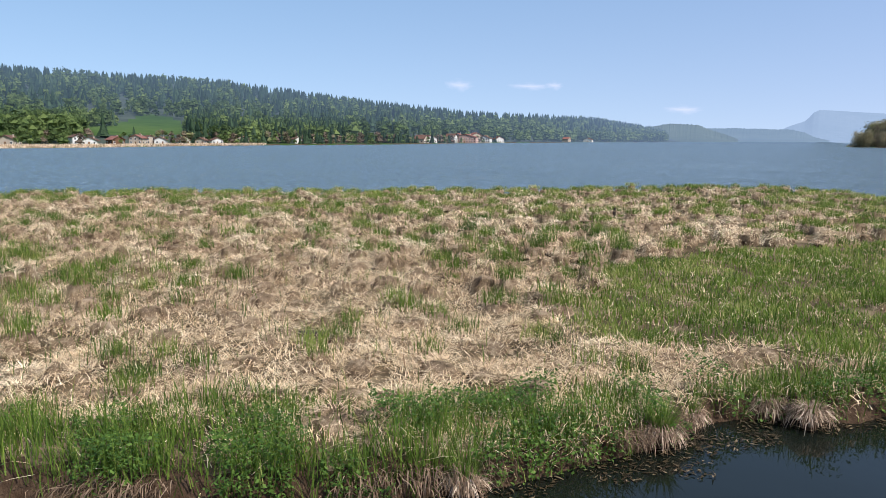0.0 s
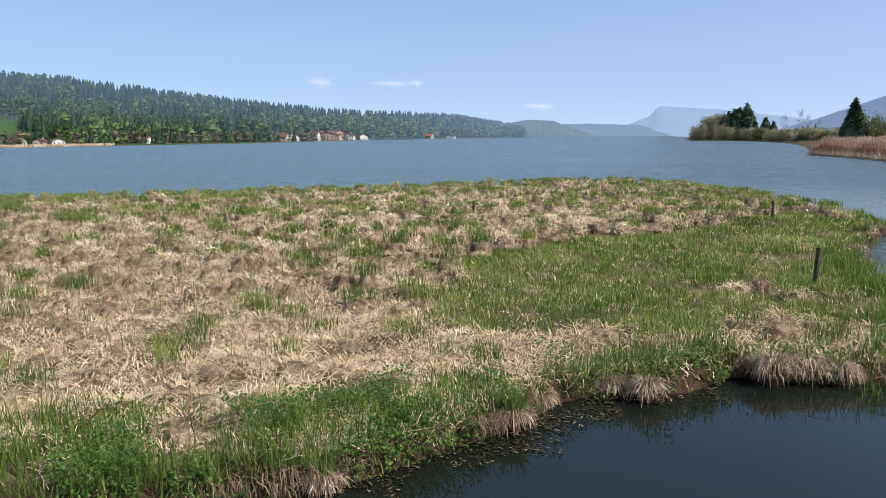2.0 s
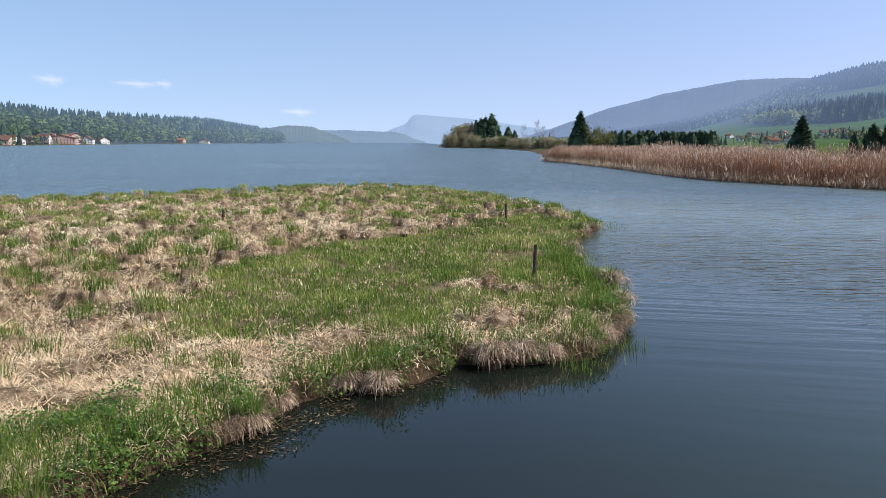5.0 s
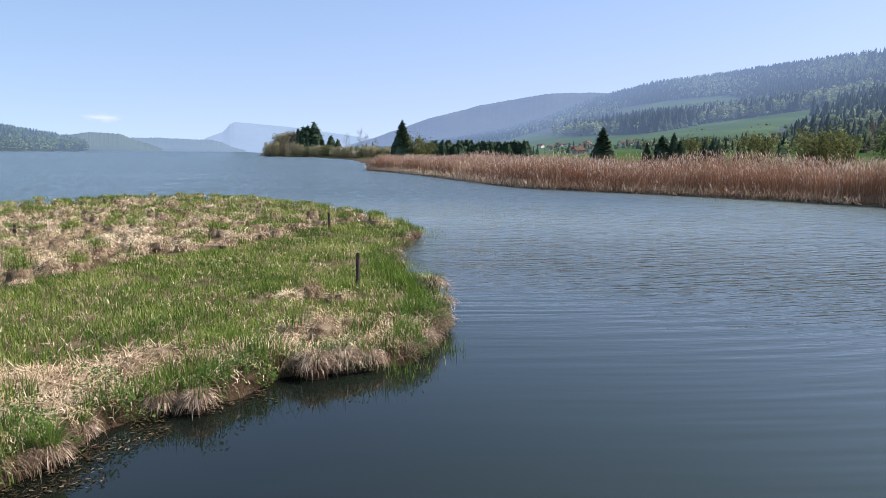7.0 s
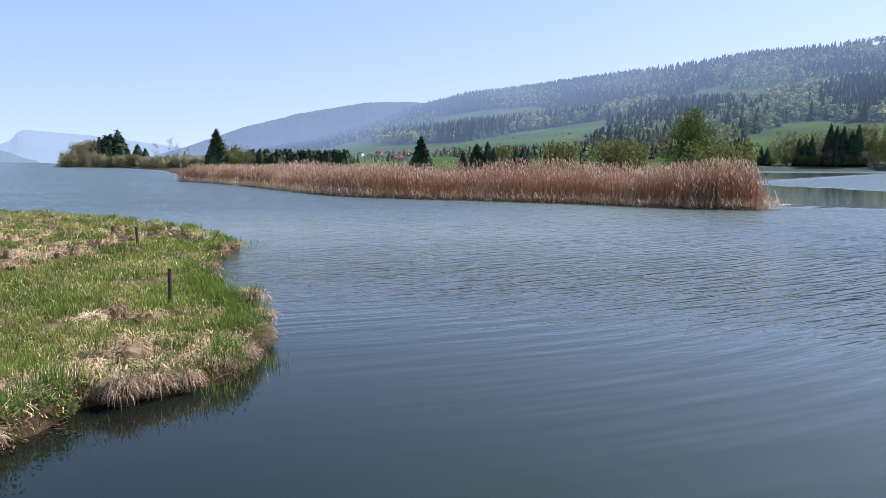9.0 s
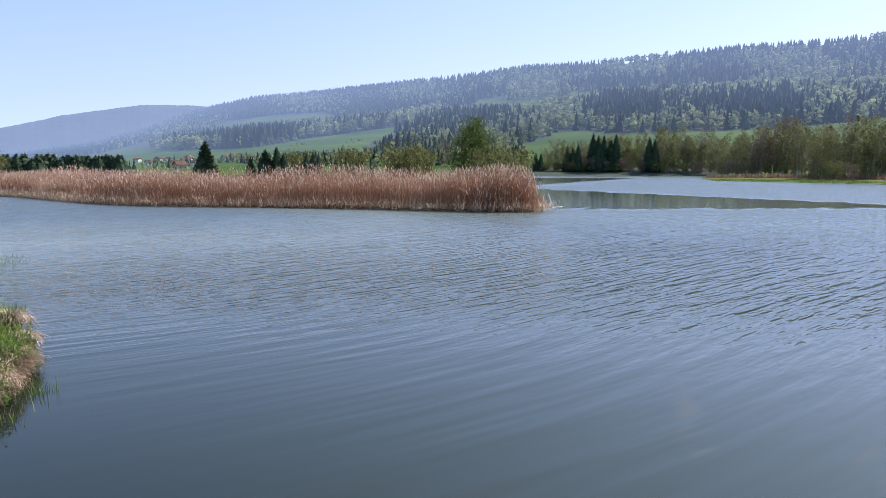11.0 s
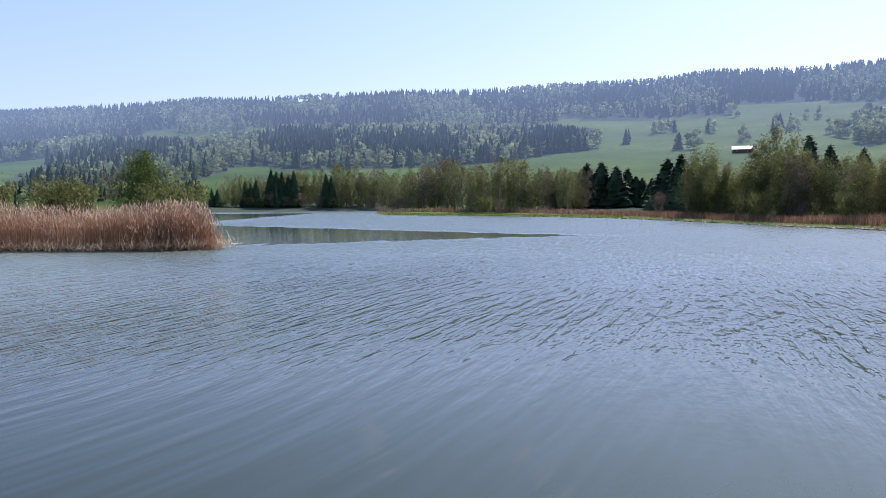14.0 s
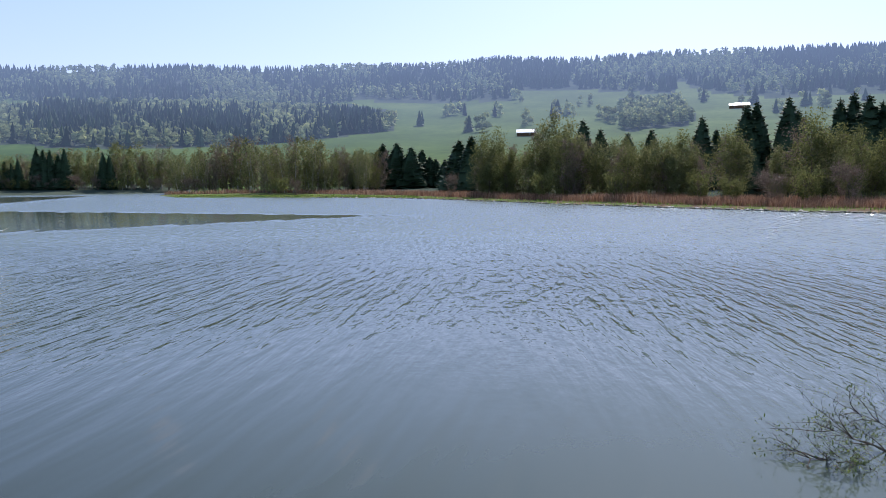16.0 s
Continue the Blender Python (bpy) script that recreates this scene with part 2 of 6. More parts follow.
def mesh_np(name, verts, tris=None, quads=None, materials=(), tint=None, smooth=False, index=None):
    me = bpy.data.meshes.new(name)
    verts = np.asarray(verts, np.float32)
    tris = np.zeros((0, 3), np.int32) if tris is None else np.asarray(tris, np.int32)
    quads = np.zeros((0, 4), np.int32) if quads is None else np.asarray(quads, np.int32)
    me.vertices.add(len(verts))
    me.vertices.foreach_set("co", verts.ravel())
    me.loops.add(tris.size + quads.size)
    me.loops.foreach_set("vertex_index", np.concatenate([tris.ravel(), quads.ravel()]).astype(np.int32))
    me.polygons.add(len(tris) + len(quads))
    starts = np.concatenate([np.arange(len(tris)) * 3, tris.size + np.arange(len(quads)) * 4]).astype(np.int32)
    me.polygons.foreach_set("loop_start", starts)
    me.polygons.foreach_set("use_smooth", np.full(len(starts), smooth, bool))
    for m in materials:
        me.materials.append(m)
    if index is not None:
        me.polygons.foreach_set("material_index", np.asarray(index, np.int32))
    if tint is not None:
        at = me.attributes.new("tint", "FLOAT", "POINT")
        at.data.foreach_set("value", np.asarray(tint, np.float32))
    me.update(calc_edges=True)
    return me


def inside(poly, x, y):
    poly, res = np.asarray(poly, float), np.zeros(np.shape(x), bool)
    for (x0, y0), (x1, y1) in zip(poly, np.roll(poly, -1, 0)):
        cross = (y0 > y) != (y1 > y)
        res ^= cross & (x < (x1 - x0) * (y - y0) / (y1 - y0 + 1e-12) + x0)
    return res


def edge_distance(poly, x, y):
    """Distance to the polygon's edge, positive inside."""
    poly, best = np.asarray(poly, float), np.full(np.shape(x), 1e9)
    for a, b in zip(poly, np.roll(poly, -1, 0)):
        d = b - a
        s = np.clip(((x - a[0]) * d[0] + (y - a[1]) * d[1]) / (d @ d + 1e-12), 0, 1)
        best = np.minimum(best, np.hypot(x - a[0] - s * d[0], y - a[1] - s * d[1]))
    return np.where(inside(poly, x, y), best, -best)


def wavy(x, y, scale, seed=0):
    """Cheap smooth noise, about -1 to 1."""
    r = np.random.default_rng(seed)
    total = 0
    for _ in range(7):
        a, p, k = r.uniform(0, 6.28), r.uniform(0, 6.28), r.uniform(0.6, 1.8) / scale
        total = total + np.sin(k * (x * np.cos(a) + y * np.sin(a)) + p)
    return total / 3.6


def blades(base, heading, length, width, lean, droop):
    """Grass blades: base (n,3); lean is the start's angle off the upright, droop what is added at the tip. 5 points, 3 triangles each."""
    n = len(base)
    out = np.stack([np.sin(heading), np.cos(heading)], 1)
    side = np.stack([out[:, 1], -out[:, 0], np.zeros(n)], 1) * (width / 2)[:, None]
    pts = [base]
    for a in (lean + droop * 0.25, lean + droop):
        step = np.concatenate([out * np.sin(a)[:, None], np.cos(a)[:, None]], 1) * (length / 2)[:, None]
        pts.append(pts[-1] + step)
    v = np.stack([pts[0] - side, pts[0] + side, pts[1] + side * 0.8, pts[1] - side * 0.8, pts[2]], 1).reshape(-1, 3)
    o = (np.arange(n) * 5)[:, None]
    return v, o + np.array([3, 2, 4]), o + np.array([0, 1, 2, 3])


def stuff(name, me, label, category):
    return tagged(new(name, me), label, category, kind="stuff")


# ================= ground =================
MARSH = [(-46, 0), (-24, 1.2), (-9, 2.6), (-5.2, 4.0), (-3.4, 5.0), (-2.4, 5.9), (-1.7, 6.9), (-1.2, 7.6), (-0.8, 8.6), (-0.1, 9.0), (0.7, 9.3), (1.2, 10.0),
         (2.5, 10.1), (3.3, 10.3), (4.2, 12.0), (4.55, 13.4), (4.65, 15.4), (4.7, 18.0), (5.3, 21.6), (6.3, 24.2), (7.6, 27.0), (7.6, 29.0), (7.4, 33.0), (5.9, 38.0), (2.7, 46.0),
         (-2.5, 49), (-7.5, 47), (-15.6, 40), (-23, 33.5), (-31, 29), (-37, 23.5), (-46, 18)]
REEDBED = [(22.6, 127), (25.4, 116), (25.9, 98), (26.1, 85), (26.1, 69), (27.0, 62), (29.8, 57), (33.8, 50.5), (37.0, 44), (39.2, 37.5), (41.2, 33.4), (43.3, 31.6), (45.8, 33.0), (62, 56), (95, 92), (130, 135), (160, 240), (110, 330), (59, 345), (45, 300), (34, 200)]
RIGHTBANK = [(190, 90), (165, 72), (159, 47), (145, 20), (120, 1.5), (100, -9.5), (86, -20.5), (74, -28.5), (69, -35), (40, -40), (40, -900), (900, -900), (900, 120), (300, 125)]
BEHIND = [(-46, -6), (-2, -3.0), (6, -5.0), (14, -9), (40, -34), (40, -900), (-900, -900), (-900, -300), (-46, -30)]

# skyline by azimuth: elevation of the treetops
SKY_R = [(8, 0.1), (14, 0.9), (20, 1.9), (24, 3.1), (27, 4.3), (29, 4.8), (31.4, 5.4), (36, 5.9), (40.4, 6.4), (46, 7.0), (51.8, 7.7), (57, 7.95), (63, 8.35), (66.6, 8.62), (73, 8.62), (79.5, 8.93), (86, 9.0), (89.8, 9.42),
         (96.3, 9.15), (101.4, 9.35), (107.6, 9.2), (116, 8.87), (140, 8.0), (160, 3.0)]
SKY_L = [(-110, 3.0), (-80, 4.8), (-57, 4.75), (-50.3, 4.54), (-42.7, 4.23), (-34.5, 3.23), (-30.3, 2.77), (-24.7, 2.16), (-21.6, 2.04), (-17.4, 1.83), (-14.9, 1.62), (-11.2, 1.05), (-9.5, 0.5)]
SHORE_L = [(-110, 240), (-57.4, 262), (-50.6, 290), (-42.9, 363), (-36.3, 410), (-30.3, 478), (-24.6, 670), (-19.5, 890), (-9.1, 1600)]
SHORE_R = [(8, 420), (20, 330), (45, 260), (56, 282), (64, 290), (70, 290), (90, 260), (117, 170), (140, 150)]


SHORE_N = [(60, 230), (65.4, 186), (73.5, 166), (82, 147), (89, 120), (95, 101), (103, 88), (111, 79), (117, 78), (130, 78)]


RIDGE_R = [(8, 3050), (24, 2900), (36, 2450), (48, 1950), (60, 1720), (160, 1700)]      # range of the right-hand crest


def lerp(table, a):
    t = np.asarray(table, float)
    return np.interp(a, t[:, 0], t[:, 1])


def smooth01(t):
    t = np.clip(t, 0, 1)
    return t * t * (3 - 2 * t)


def height(x, y):
    """The ground's height; the water stands at 0."""
    r, az = np.hypot(x, y), np.degrees(np.arctan2(x, y))
    z = np.full(np.shape(x), -1.2)
    d = edge_distance(MARSH, x, y)
    z = np.maximum(z, np.where(d > -1.5, -0.45 + 0.68 * smooth01((d + 0.18) / 0.36) + 0.05 * wavy(x, y, 0.5, 3) * (d > 0.3), -1.2))
    d = edge_distance(REEDBED, x, y)
    z = np.maximum(z, -1.0 + 1.15 * smooth01((d + 1.0) / 2.0))
    d = edge_distance(RIGHTBANK, x, y)
    z = np.maximum(z, -1.0 + 1.25 * smooth01((d + 0.8) / 1.6) + 1.3 * smooth01(d / 60))
    d = edge_distance(BEHIND, x, y)
    z = np.maximum(z, -1.0 + 2.4 * smooth01((d + 0.8) / 4))
    # right-hand valley side
    s, top = lerp(SHORE_R, az), lerp(SKY_R, az) - 0.36
    crest = lerp(RIDGE_R, az)
    u = (r - s) / (crest - s)
    el = -0.45 + (top + 0.45) * np.clip(u, 0, 1) ** 0.85 + 0.10 * wavy(az * 3, r * 0.01, 6, 5) * smooth01(u * 3) * smooth01((1 - u) * 4)
    zr = EYE + np.tan(np.radians(el)) * r - np.maximum(r - crest, 0) * 0.25
    zr = np.where(r < s, -1.0 + smooth01((r - s + 6) / 6) * 1.2, zr)
    ok = (az > 8) & (az < 160)
    z = np.maximum(z, np.where(ok & (r > s - 6), np.maximum(zr, 0.2 * (r > s)), -1.2))
    # left-hand shore and hill
    s, top = lerp(SHORE_L, az), lerp(SKY_L, az) - 0.4
    e = s + 90 + 0.05 * s
    crest = np.maximum(1350, s * 1.6)
    u = (r - e) / (crest - e)
    el0 = np.degrees(np.arctan2(0.6 - EYE, e))
    el = el0 + (top - el0) * np.clip(u, 0, 1) ** 0.8 + 0.06 * wavy(az * 3, r * 0.01, 5, 8) * smooth01(u * 3) * smooth01((1 - u) * 4)
    zl = EYE + np.tan(np.radians(el)) * r - np.maximum(r - crest, 0) * 0.25
    zl = np.where(r < e, -1.0 + smooth01((r - s + 6) / 8) * 1.5 + 0.1 * smooth01((r - s) / 90), zl)
    ok = (az > -115) & (az < -9.3)
    z = np.maximum(z, np.where(ok & (r > s - 6), zl, -1.2))
    # headland in the lake
    d = edge_distance(HEADLAND, x, y)
    z = np.maximum(z, -1.0 + 1.5 * smooth01((d + 3) / 6))
    return z


HEADLAND = [(19, 640), (15.5, 505), (26, 456), (45, 418), (57, 350), (80, 330), (130, 380), (140, 520), (90, 640)]


def build_ground():
    az = np.radians(np.concatenate([np.arange(-62, 122, 0.5), np.arange(122, 298, 4)]))
    r = np.concatenate([[0.8], 2.2 * 1.036 ** np.arange(0, 217)])
    a, q = np.meshgrid(az, r, indexing="ij")
    x, y = q * np.sin(a), q * np.cos(a)
    z = height(x, y)
    n, m = a.shape
    idx = np.arange(n * m).reshape(n, m)
    nxt = np.roll(idx, -1, 0)
    quads = np.stack([idx[:, :-1], idx[:, 1:], nxt[:, 1:], nxt[:, :-1]], -1).reshape(-1, 4)
    cap = np.stack([np.full(n, n * m), idx[:, 0], nxt[:, 0]], 1)
    v = np.concatenate([np.stack([x, y, z], -1).reshape(-1, 3), [[0, 0, float(height(np.array(0.0), np.array(0.0)))]]])
    c = v[quads].mean(1)
    rr = np.hypot(c[:, 0], c[:, 1])
    azc = np.degrees(np.arctan2(c[:, 0], c[:, 1]))
    mid = np.zeros(len(quads), int)
    mid[rr > 150] = 1
    mid[(rr < 60) & (np.abs(edge_distance(MARSH, c[:, 0], c[:, 1])) < 0.4)] = 5
    mid[inside(HEADLAND, c[:, 0], c[:, 1])] = 3
    mid[inside(REEDBED, c[:, 0], c[:, 1]) | ((rr < 200) & inside(RIGHTBANK, c[:, 0], c[:, 1]))] = 3
    mid[inside(RIGHTBANK, c[:, 0], c[:, 1]) & (azc > 76) & (rr > lerp(SHORE_N, azc) + 16) & (rr < 230)] = 2
    mid[inside(RIGHTBANK, c[:, 0], c[:, 1]) & (azc > 60) & (azc < 118) & (rr < lerp(SHORE_N, azc) + lerp([(60, 40), (78, 18), (86, 9), (92, 3.5), (118, 1.0)], azc))] = 4
    mid[(azc < -8) & (rr > lerp(SHORE_L, azc)) & (rr < lerp(SHORE_L, azc) + 14)] = 3
    mid[(azc < -8) & (rr > lerp(SHORE_L, azc) + 60) & (rr > 260)] = 2
    el = np.degrees(np.arctan2(c[:, 2] - EYE, rr))
    mid[(azc < -8) & inside(FIELD_L, azc, el)] = 1
    mid[(azc > 8) & (rr > 500) & wooded_right(azc, el + 0.12)] = 2
    mid[(azc > 8) & (rr > 640) & (el + 0.02 > lerp(UPPER, azc))] = 2
    mid[(azc > 50) & (azc < 67) & (rr > lerp(SHORE_R, azc) - 8) & (rr < lerp(SHORE_R, azc) + 40)] = 2
    me = mesh_np("ground", v, np.concatenate([cap]), quads, (M_SOIL, M_MEADOW, M_WOODFLOOR, M_SHORE, M_SPIT, M_PEAT), smooth=True, index=np.concatenate([np.zeros(n, int), mid]))
    return tagged(new("ground", me), "marshy lakeside ground rising into meadows and wooded hills", "ground", kind="structure")


# woods and fields by azimuth and elevation, as seen from the bridge
FIELD_L = [(-52.3, 0.22), (-45.6, 0.26), (-45.6, 0.95), (-46.7, 1.58), (-48.4, 1.68), (-50.5, 0.94), (-52.3, 0.88)]
BELT_A = [(20, 1.6), (26.5, 2.9), (32.5, 3.5), (39.2, 4.15), (44.7, 4.85), (51.4, 4.9), (57.2, 5.8), (57.2, 2.9), (54.5, 2.8), (52.9, 2.2), (50.9, 1.5), (43.9, 1.0), (40, 0.6),
          (38.5, 0.8), (40.1, 2.1), (42.5, 2.9), (44.7, 3.65), (39.2, 2.85), (35.1, 2.3), (31.4, 1.65), (26.4, 1.4)]
BELT_B = [(57.2, 5.95), (63.8, 6.1), (69.8, 6.2), (78.6, 6.0), (82.1, 5.4), (82.1, 4.05), (79.8, 3.8), (75.8, 3.3), (69.9, 2.8), (62.3, 2.65), (57.2, 2.7)]
GROVE = [(99.1, 6.1), (103.1, 6.3), (104.5, 4.7), (104.1, 4.0), (99.3, 3.7)]
UPPER = [(8, 0.2), (14, 0.6), (20, 1.3), (26, 3.0), (32.7, 3.9), (36.5, 4.2), (39, 4.3), (44.7, 5.0), (51.4, 5.5), (57, 6.2), (70, 6.4), (78.6, 6.3), (85.7, 6.1), (90.8, 6.25), (91.9, 6.9), (97, 6.8), (103.1, 6.3), (103.1, 7.3), (103.8, 7.1), (104.5, 6.5), (107, 6.05), (109.8, 5.7), (116.4, 5.7), (150, 4.0)]


def wooded_right(az, el):
    return inside(BELT_A, az, el) | inside(BELT_B, az, el) | inside(GROVE, az, el) | (el > lerp(UPPER, az))


build_ground()

# ================= water =================


def water_material():
    """Murky lake water. The wind's waves run along the lake; their crests lie across it. Calm near the banks and in the lee of the reeds."""
    m, n, l, b = node_mat("lake_water")
    b.inputs["IOR"].default_value = 1.333
    geo = n.new("ShaderNodeNewGeometry")
    turned = n.new("ShaderNodeCombineXYZ")

    def layer(scale, stretch, detail, warp):
        mp = n.new("ShaderNodeMapping")
        mp.inputs["Scale"].default_value = (*stretch, 1)
        l.new(turned.outputs[0], mp.inputs[0])
        t = n.new("ShaderNodeTexNoise")
        t.inputs["Scale"].default_value, t.inputs["Detail"].default_value, t.inputs["Distortion"].default_value = scale, detail, warp
        l.new(mp.outputs[0], t.inputs["Vector"])
        return t.outputs[0]

    def maths(op, a, c, d=None):
        t = n.new("ShaderNodeMath")
        t.operation = op
        for k, v in enumerate((a, c, d)):
            if v is None:
                continue
            if isinstance(v, (int, float)):
                t.inputs[k].default_value = v
            else:
                l.new(v, t.inputs[k])
        return t.outputs[0]

    def ease(value, a, c, lo, hi):
        t = n.new("ShaderNodeMapRange")
        t.interpolation_type = "SMOOTHSTEP"
        for k, v in ((1, a), (2, c), (3, lo), (4, hi)):
            t.inputs[k].default_value = v
        l.new(value, t.inputs[0])
        return t.outputs[0]

    # the crests lie across the lake, and bend back towards the marsh
    at = n.new("ShaderNodeSeparateXYZ")
    l.new(geo.outputs["Position"], at.inputs[0])
    inshore = maths("MINIMUM", maths("MAXIMUM", maths("SUBTRACT", 12.0, at.outputs[0]), 0.0), 12.0)
    l.new(at.outputs[0], turned.inputs[0])
    drift = n.new("ShaderNodeTexNoise")
    drift.inputs["Scale"].default_value, drift.inputs["Detail"].default_value = 0.06, 1.0
    l.new(geo.outputs["Position"], drift.inputs["Vector"])
    l.new(maths("ADD", maths("MULTIPLY_ADD", maths("MULTIPLY", inshore, inshore), -0.02, at.outputs[1]), maths("MULTIPLY", drift.outputs[0], 1.3)), turned.inputs[1])
    swell = layer(1.0, (0.22, 1.7), 1.5, 0.1)
    ripple = layer(1.0, (0.7, 4.2), 2.0, 0.12)
    chop = layer(1.0, (3.0, 6.0), 3.0, 0.2)
    fine = layer(1.0, (3.0, 9.0), 2.0, 0.0)
    # how rough the water is: calm within some metres of the bridge and the marsh, and in wind shadows
    ln = n.new("ShaderNodeVectorMath")
    ln.operation = "DISTANCE"
    ln.inputs[1].default_value = (1.5, 3.0, 0)
    l.new(geo.outputs["Position"], ln.inputs[0])
    open_water = ease(ln.outputs["Value"], 7.0, 20.0, 0.04, 1.0)
    def side_of(a, c, d):
        return maths("MULTIPLY_ADD", at.outputs[0], a, maths("MULTIPLY_ADD", at.outputs[1], c, -d))

    ragged = maths("MULTIPLY_ADD", layer(1.0, (0.05, 0.5), 4.0, 0.0), 8.0, -4.0)
    behind_reeds = maths("ADD", maths("MINIMUM", maths("MINIMUM", side_of(0.71, 0.71, 56.5), side_of(-0.948, 0.319, -65.4)), side_of(1.0, 0.0, 42.0)), ragged)
    bay_head = maths("ADD", maths("MINIMUM", maths("MINIMUM", side_of(-0.335, 0.942, 37.0), side_of(1.0, 0.0, 92.0)), maths("SUBTRACT", 232.0, ln.outputs["Value"])), ragged)
    windy = maths("MULTIPLY", ease(behind_reeds, -1.5, 3.0, 1.0, 0.06), ease(bay_head, -3.0, 6.0, 1.0, 0.10))
    # brown peaty channel, blue-grey lake; the colour is lightened outwards to paint in sky reflection
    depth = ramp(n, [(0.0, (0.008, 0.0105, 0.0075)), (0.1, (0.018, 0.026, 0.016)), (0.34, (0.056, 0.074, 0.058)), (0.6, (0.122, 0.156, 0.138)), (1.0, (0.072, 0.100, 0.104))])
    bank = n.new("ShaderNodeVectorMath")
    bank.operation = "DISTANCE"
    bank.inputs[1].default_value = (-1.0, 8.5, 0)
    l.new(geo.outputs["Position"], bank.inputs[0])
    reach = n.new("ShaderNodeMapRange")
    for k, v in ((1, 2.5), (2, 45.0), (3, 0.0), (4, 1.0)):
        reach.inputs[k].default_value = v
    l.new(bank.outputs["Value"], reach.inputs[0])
    l.new(maths("MULTIPLY", reach.outputs[0], ease(maths("MULTIPLY_ADD", at.outputs[1], -0.35, at.outputs[0]), 8.0, 26.0, 1.0, 0.5)), depth.inputs[0])      # base colour held darker towards the bay, to offset its brighter reflection
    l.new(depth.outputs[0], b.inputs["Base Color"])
    l.new(maths("MULTIPLY_ADD", maths("MULTIPLY", ease(ln.outputs["Value"], 12.0, 150.0, 0.0, 1.0), windy), 0.13, 0.035), b.inputs["Roughness"])
    patches = ease(layer(1.0, (0.03, 0.07), 2.0, 0.0), 0.35, 0.65, 0.62, 1.0)
    strong = maths("MULTIPLY", maths("MULTIPLY", open_water, windy), patches)
    h = maths("MULTIPLY", maths("MULTIPLY", swell, ease(bank.outputs["Value"], 4.0, 13.0, 0.10, 1.0)), maths("MULTIPLY_ADD", open_water, 0.25, 0.45))
    h = maths("MULTIPLY_ADD", maths("MULTIPLY", chop, strong), 0.26, maths("MULTIPLY", h, windy))
    h = maths("MULTIPLY_ADD", maths("MULTIPLY", fine, strong), 0.14, h)
    h = maths("MULTIPLY_ADD", maths("MULTIPLY", maths("MULTIPLY", ripple, ease(at.outputs[0], 6.0, 15.0, 0.5, 1.0)), strong), 1.15, h)
    # the open lake is rougher than the channel
    lake = ease(ln.outputs["Value"], 24.0, 110.0, 0.0, 1.0)
    broken = layer(1.0, (1.2, 3.4), 3.0, 0.1)
    h = maths("MULTIPLY_ADD", maths("MULTIPLY", maths("MULTIPLY", broken, lake), windy), 0.55, h)
    bp = n.new("ShaderNodeBump")
    bp.inputs["Strength"].default_value, bp.inputs["Distance"].default_value = 1.0, 0.085
    l.new(h, bp.inputs["Height"])
    # normals tilted towards the camera's spot, so far water mirrors higher sky
    to_camera = n.new("ShaderNodeVectorMath")
    to_camera.operation = "SUBTRACT"
    to_camera.inputs[0].default_value = (0, 0, 0)
    l.new(geo.outputs["Position"], to_camera.inputs[1])
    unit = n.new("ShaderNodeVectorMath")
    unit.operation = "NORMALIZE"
    l.new(to_camera.outputs[0], unit.inputs[0])
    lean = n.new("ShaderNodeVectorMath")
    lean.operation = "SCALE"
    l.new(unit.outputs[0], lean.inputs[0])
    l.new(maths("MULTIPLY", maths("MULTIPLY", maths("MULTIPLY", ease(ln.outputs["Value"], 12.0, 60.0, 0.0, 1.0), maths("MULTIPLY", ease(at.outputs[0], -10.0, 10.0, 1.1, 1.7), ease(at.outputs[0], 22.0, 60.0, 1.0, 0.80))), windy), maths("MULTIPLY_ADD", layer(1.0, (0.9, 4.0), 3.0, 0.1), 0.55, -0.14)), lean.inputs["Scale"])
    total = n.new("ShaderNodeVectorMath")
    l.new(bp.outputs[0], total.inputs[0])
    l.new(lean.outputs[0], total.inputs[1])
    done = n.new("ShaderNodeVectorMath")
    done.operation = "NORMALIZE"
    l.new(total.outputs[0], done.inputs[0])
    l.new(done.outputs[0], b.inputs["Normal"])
    return m


def build_water():
    me = mesh_np("water", [(-4800, -4800, 0), (4800, -4800, 0), (4800, 4800, 0), (-4800, 4800, 0)], None, [(0, 1, 2, 3)], (water_material(),))
    tagged(new("water", me), "rippled blue-grey lake water with dark calm edges", "water", kind="structure")


build_water()

# ================= far woods =================


def tree_cloud(name, base, h, label, material, count, shape):
    """Many small trees in one mesh, each a solid heart and count ragged sprays placed by shape()."""
    n = len(base)
    a, b, c = shape(n, count)
    k = a.shape[1]
    v = np.stack([a, b, c], 2) * h[:, None, None, None] + base[:, None, None, :]
    tint = np.repeat(np.clip(RNG.uniform(0, 1, n)[:, None] + RNG.normal(0, 0.10, (n, k)), 0, 1).ravel(), 3)
    return stuff(name, mesh_np(name, v.reshape(-1, 3), np.arange(n * k * 3).reshape(-1, 3), None, (material,), tint), label, "forest")


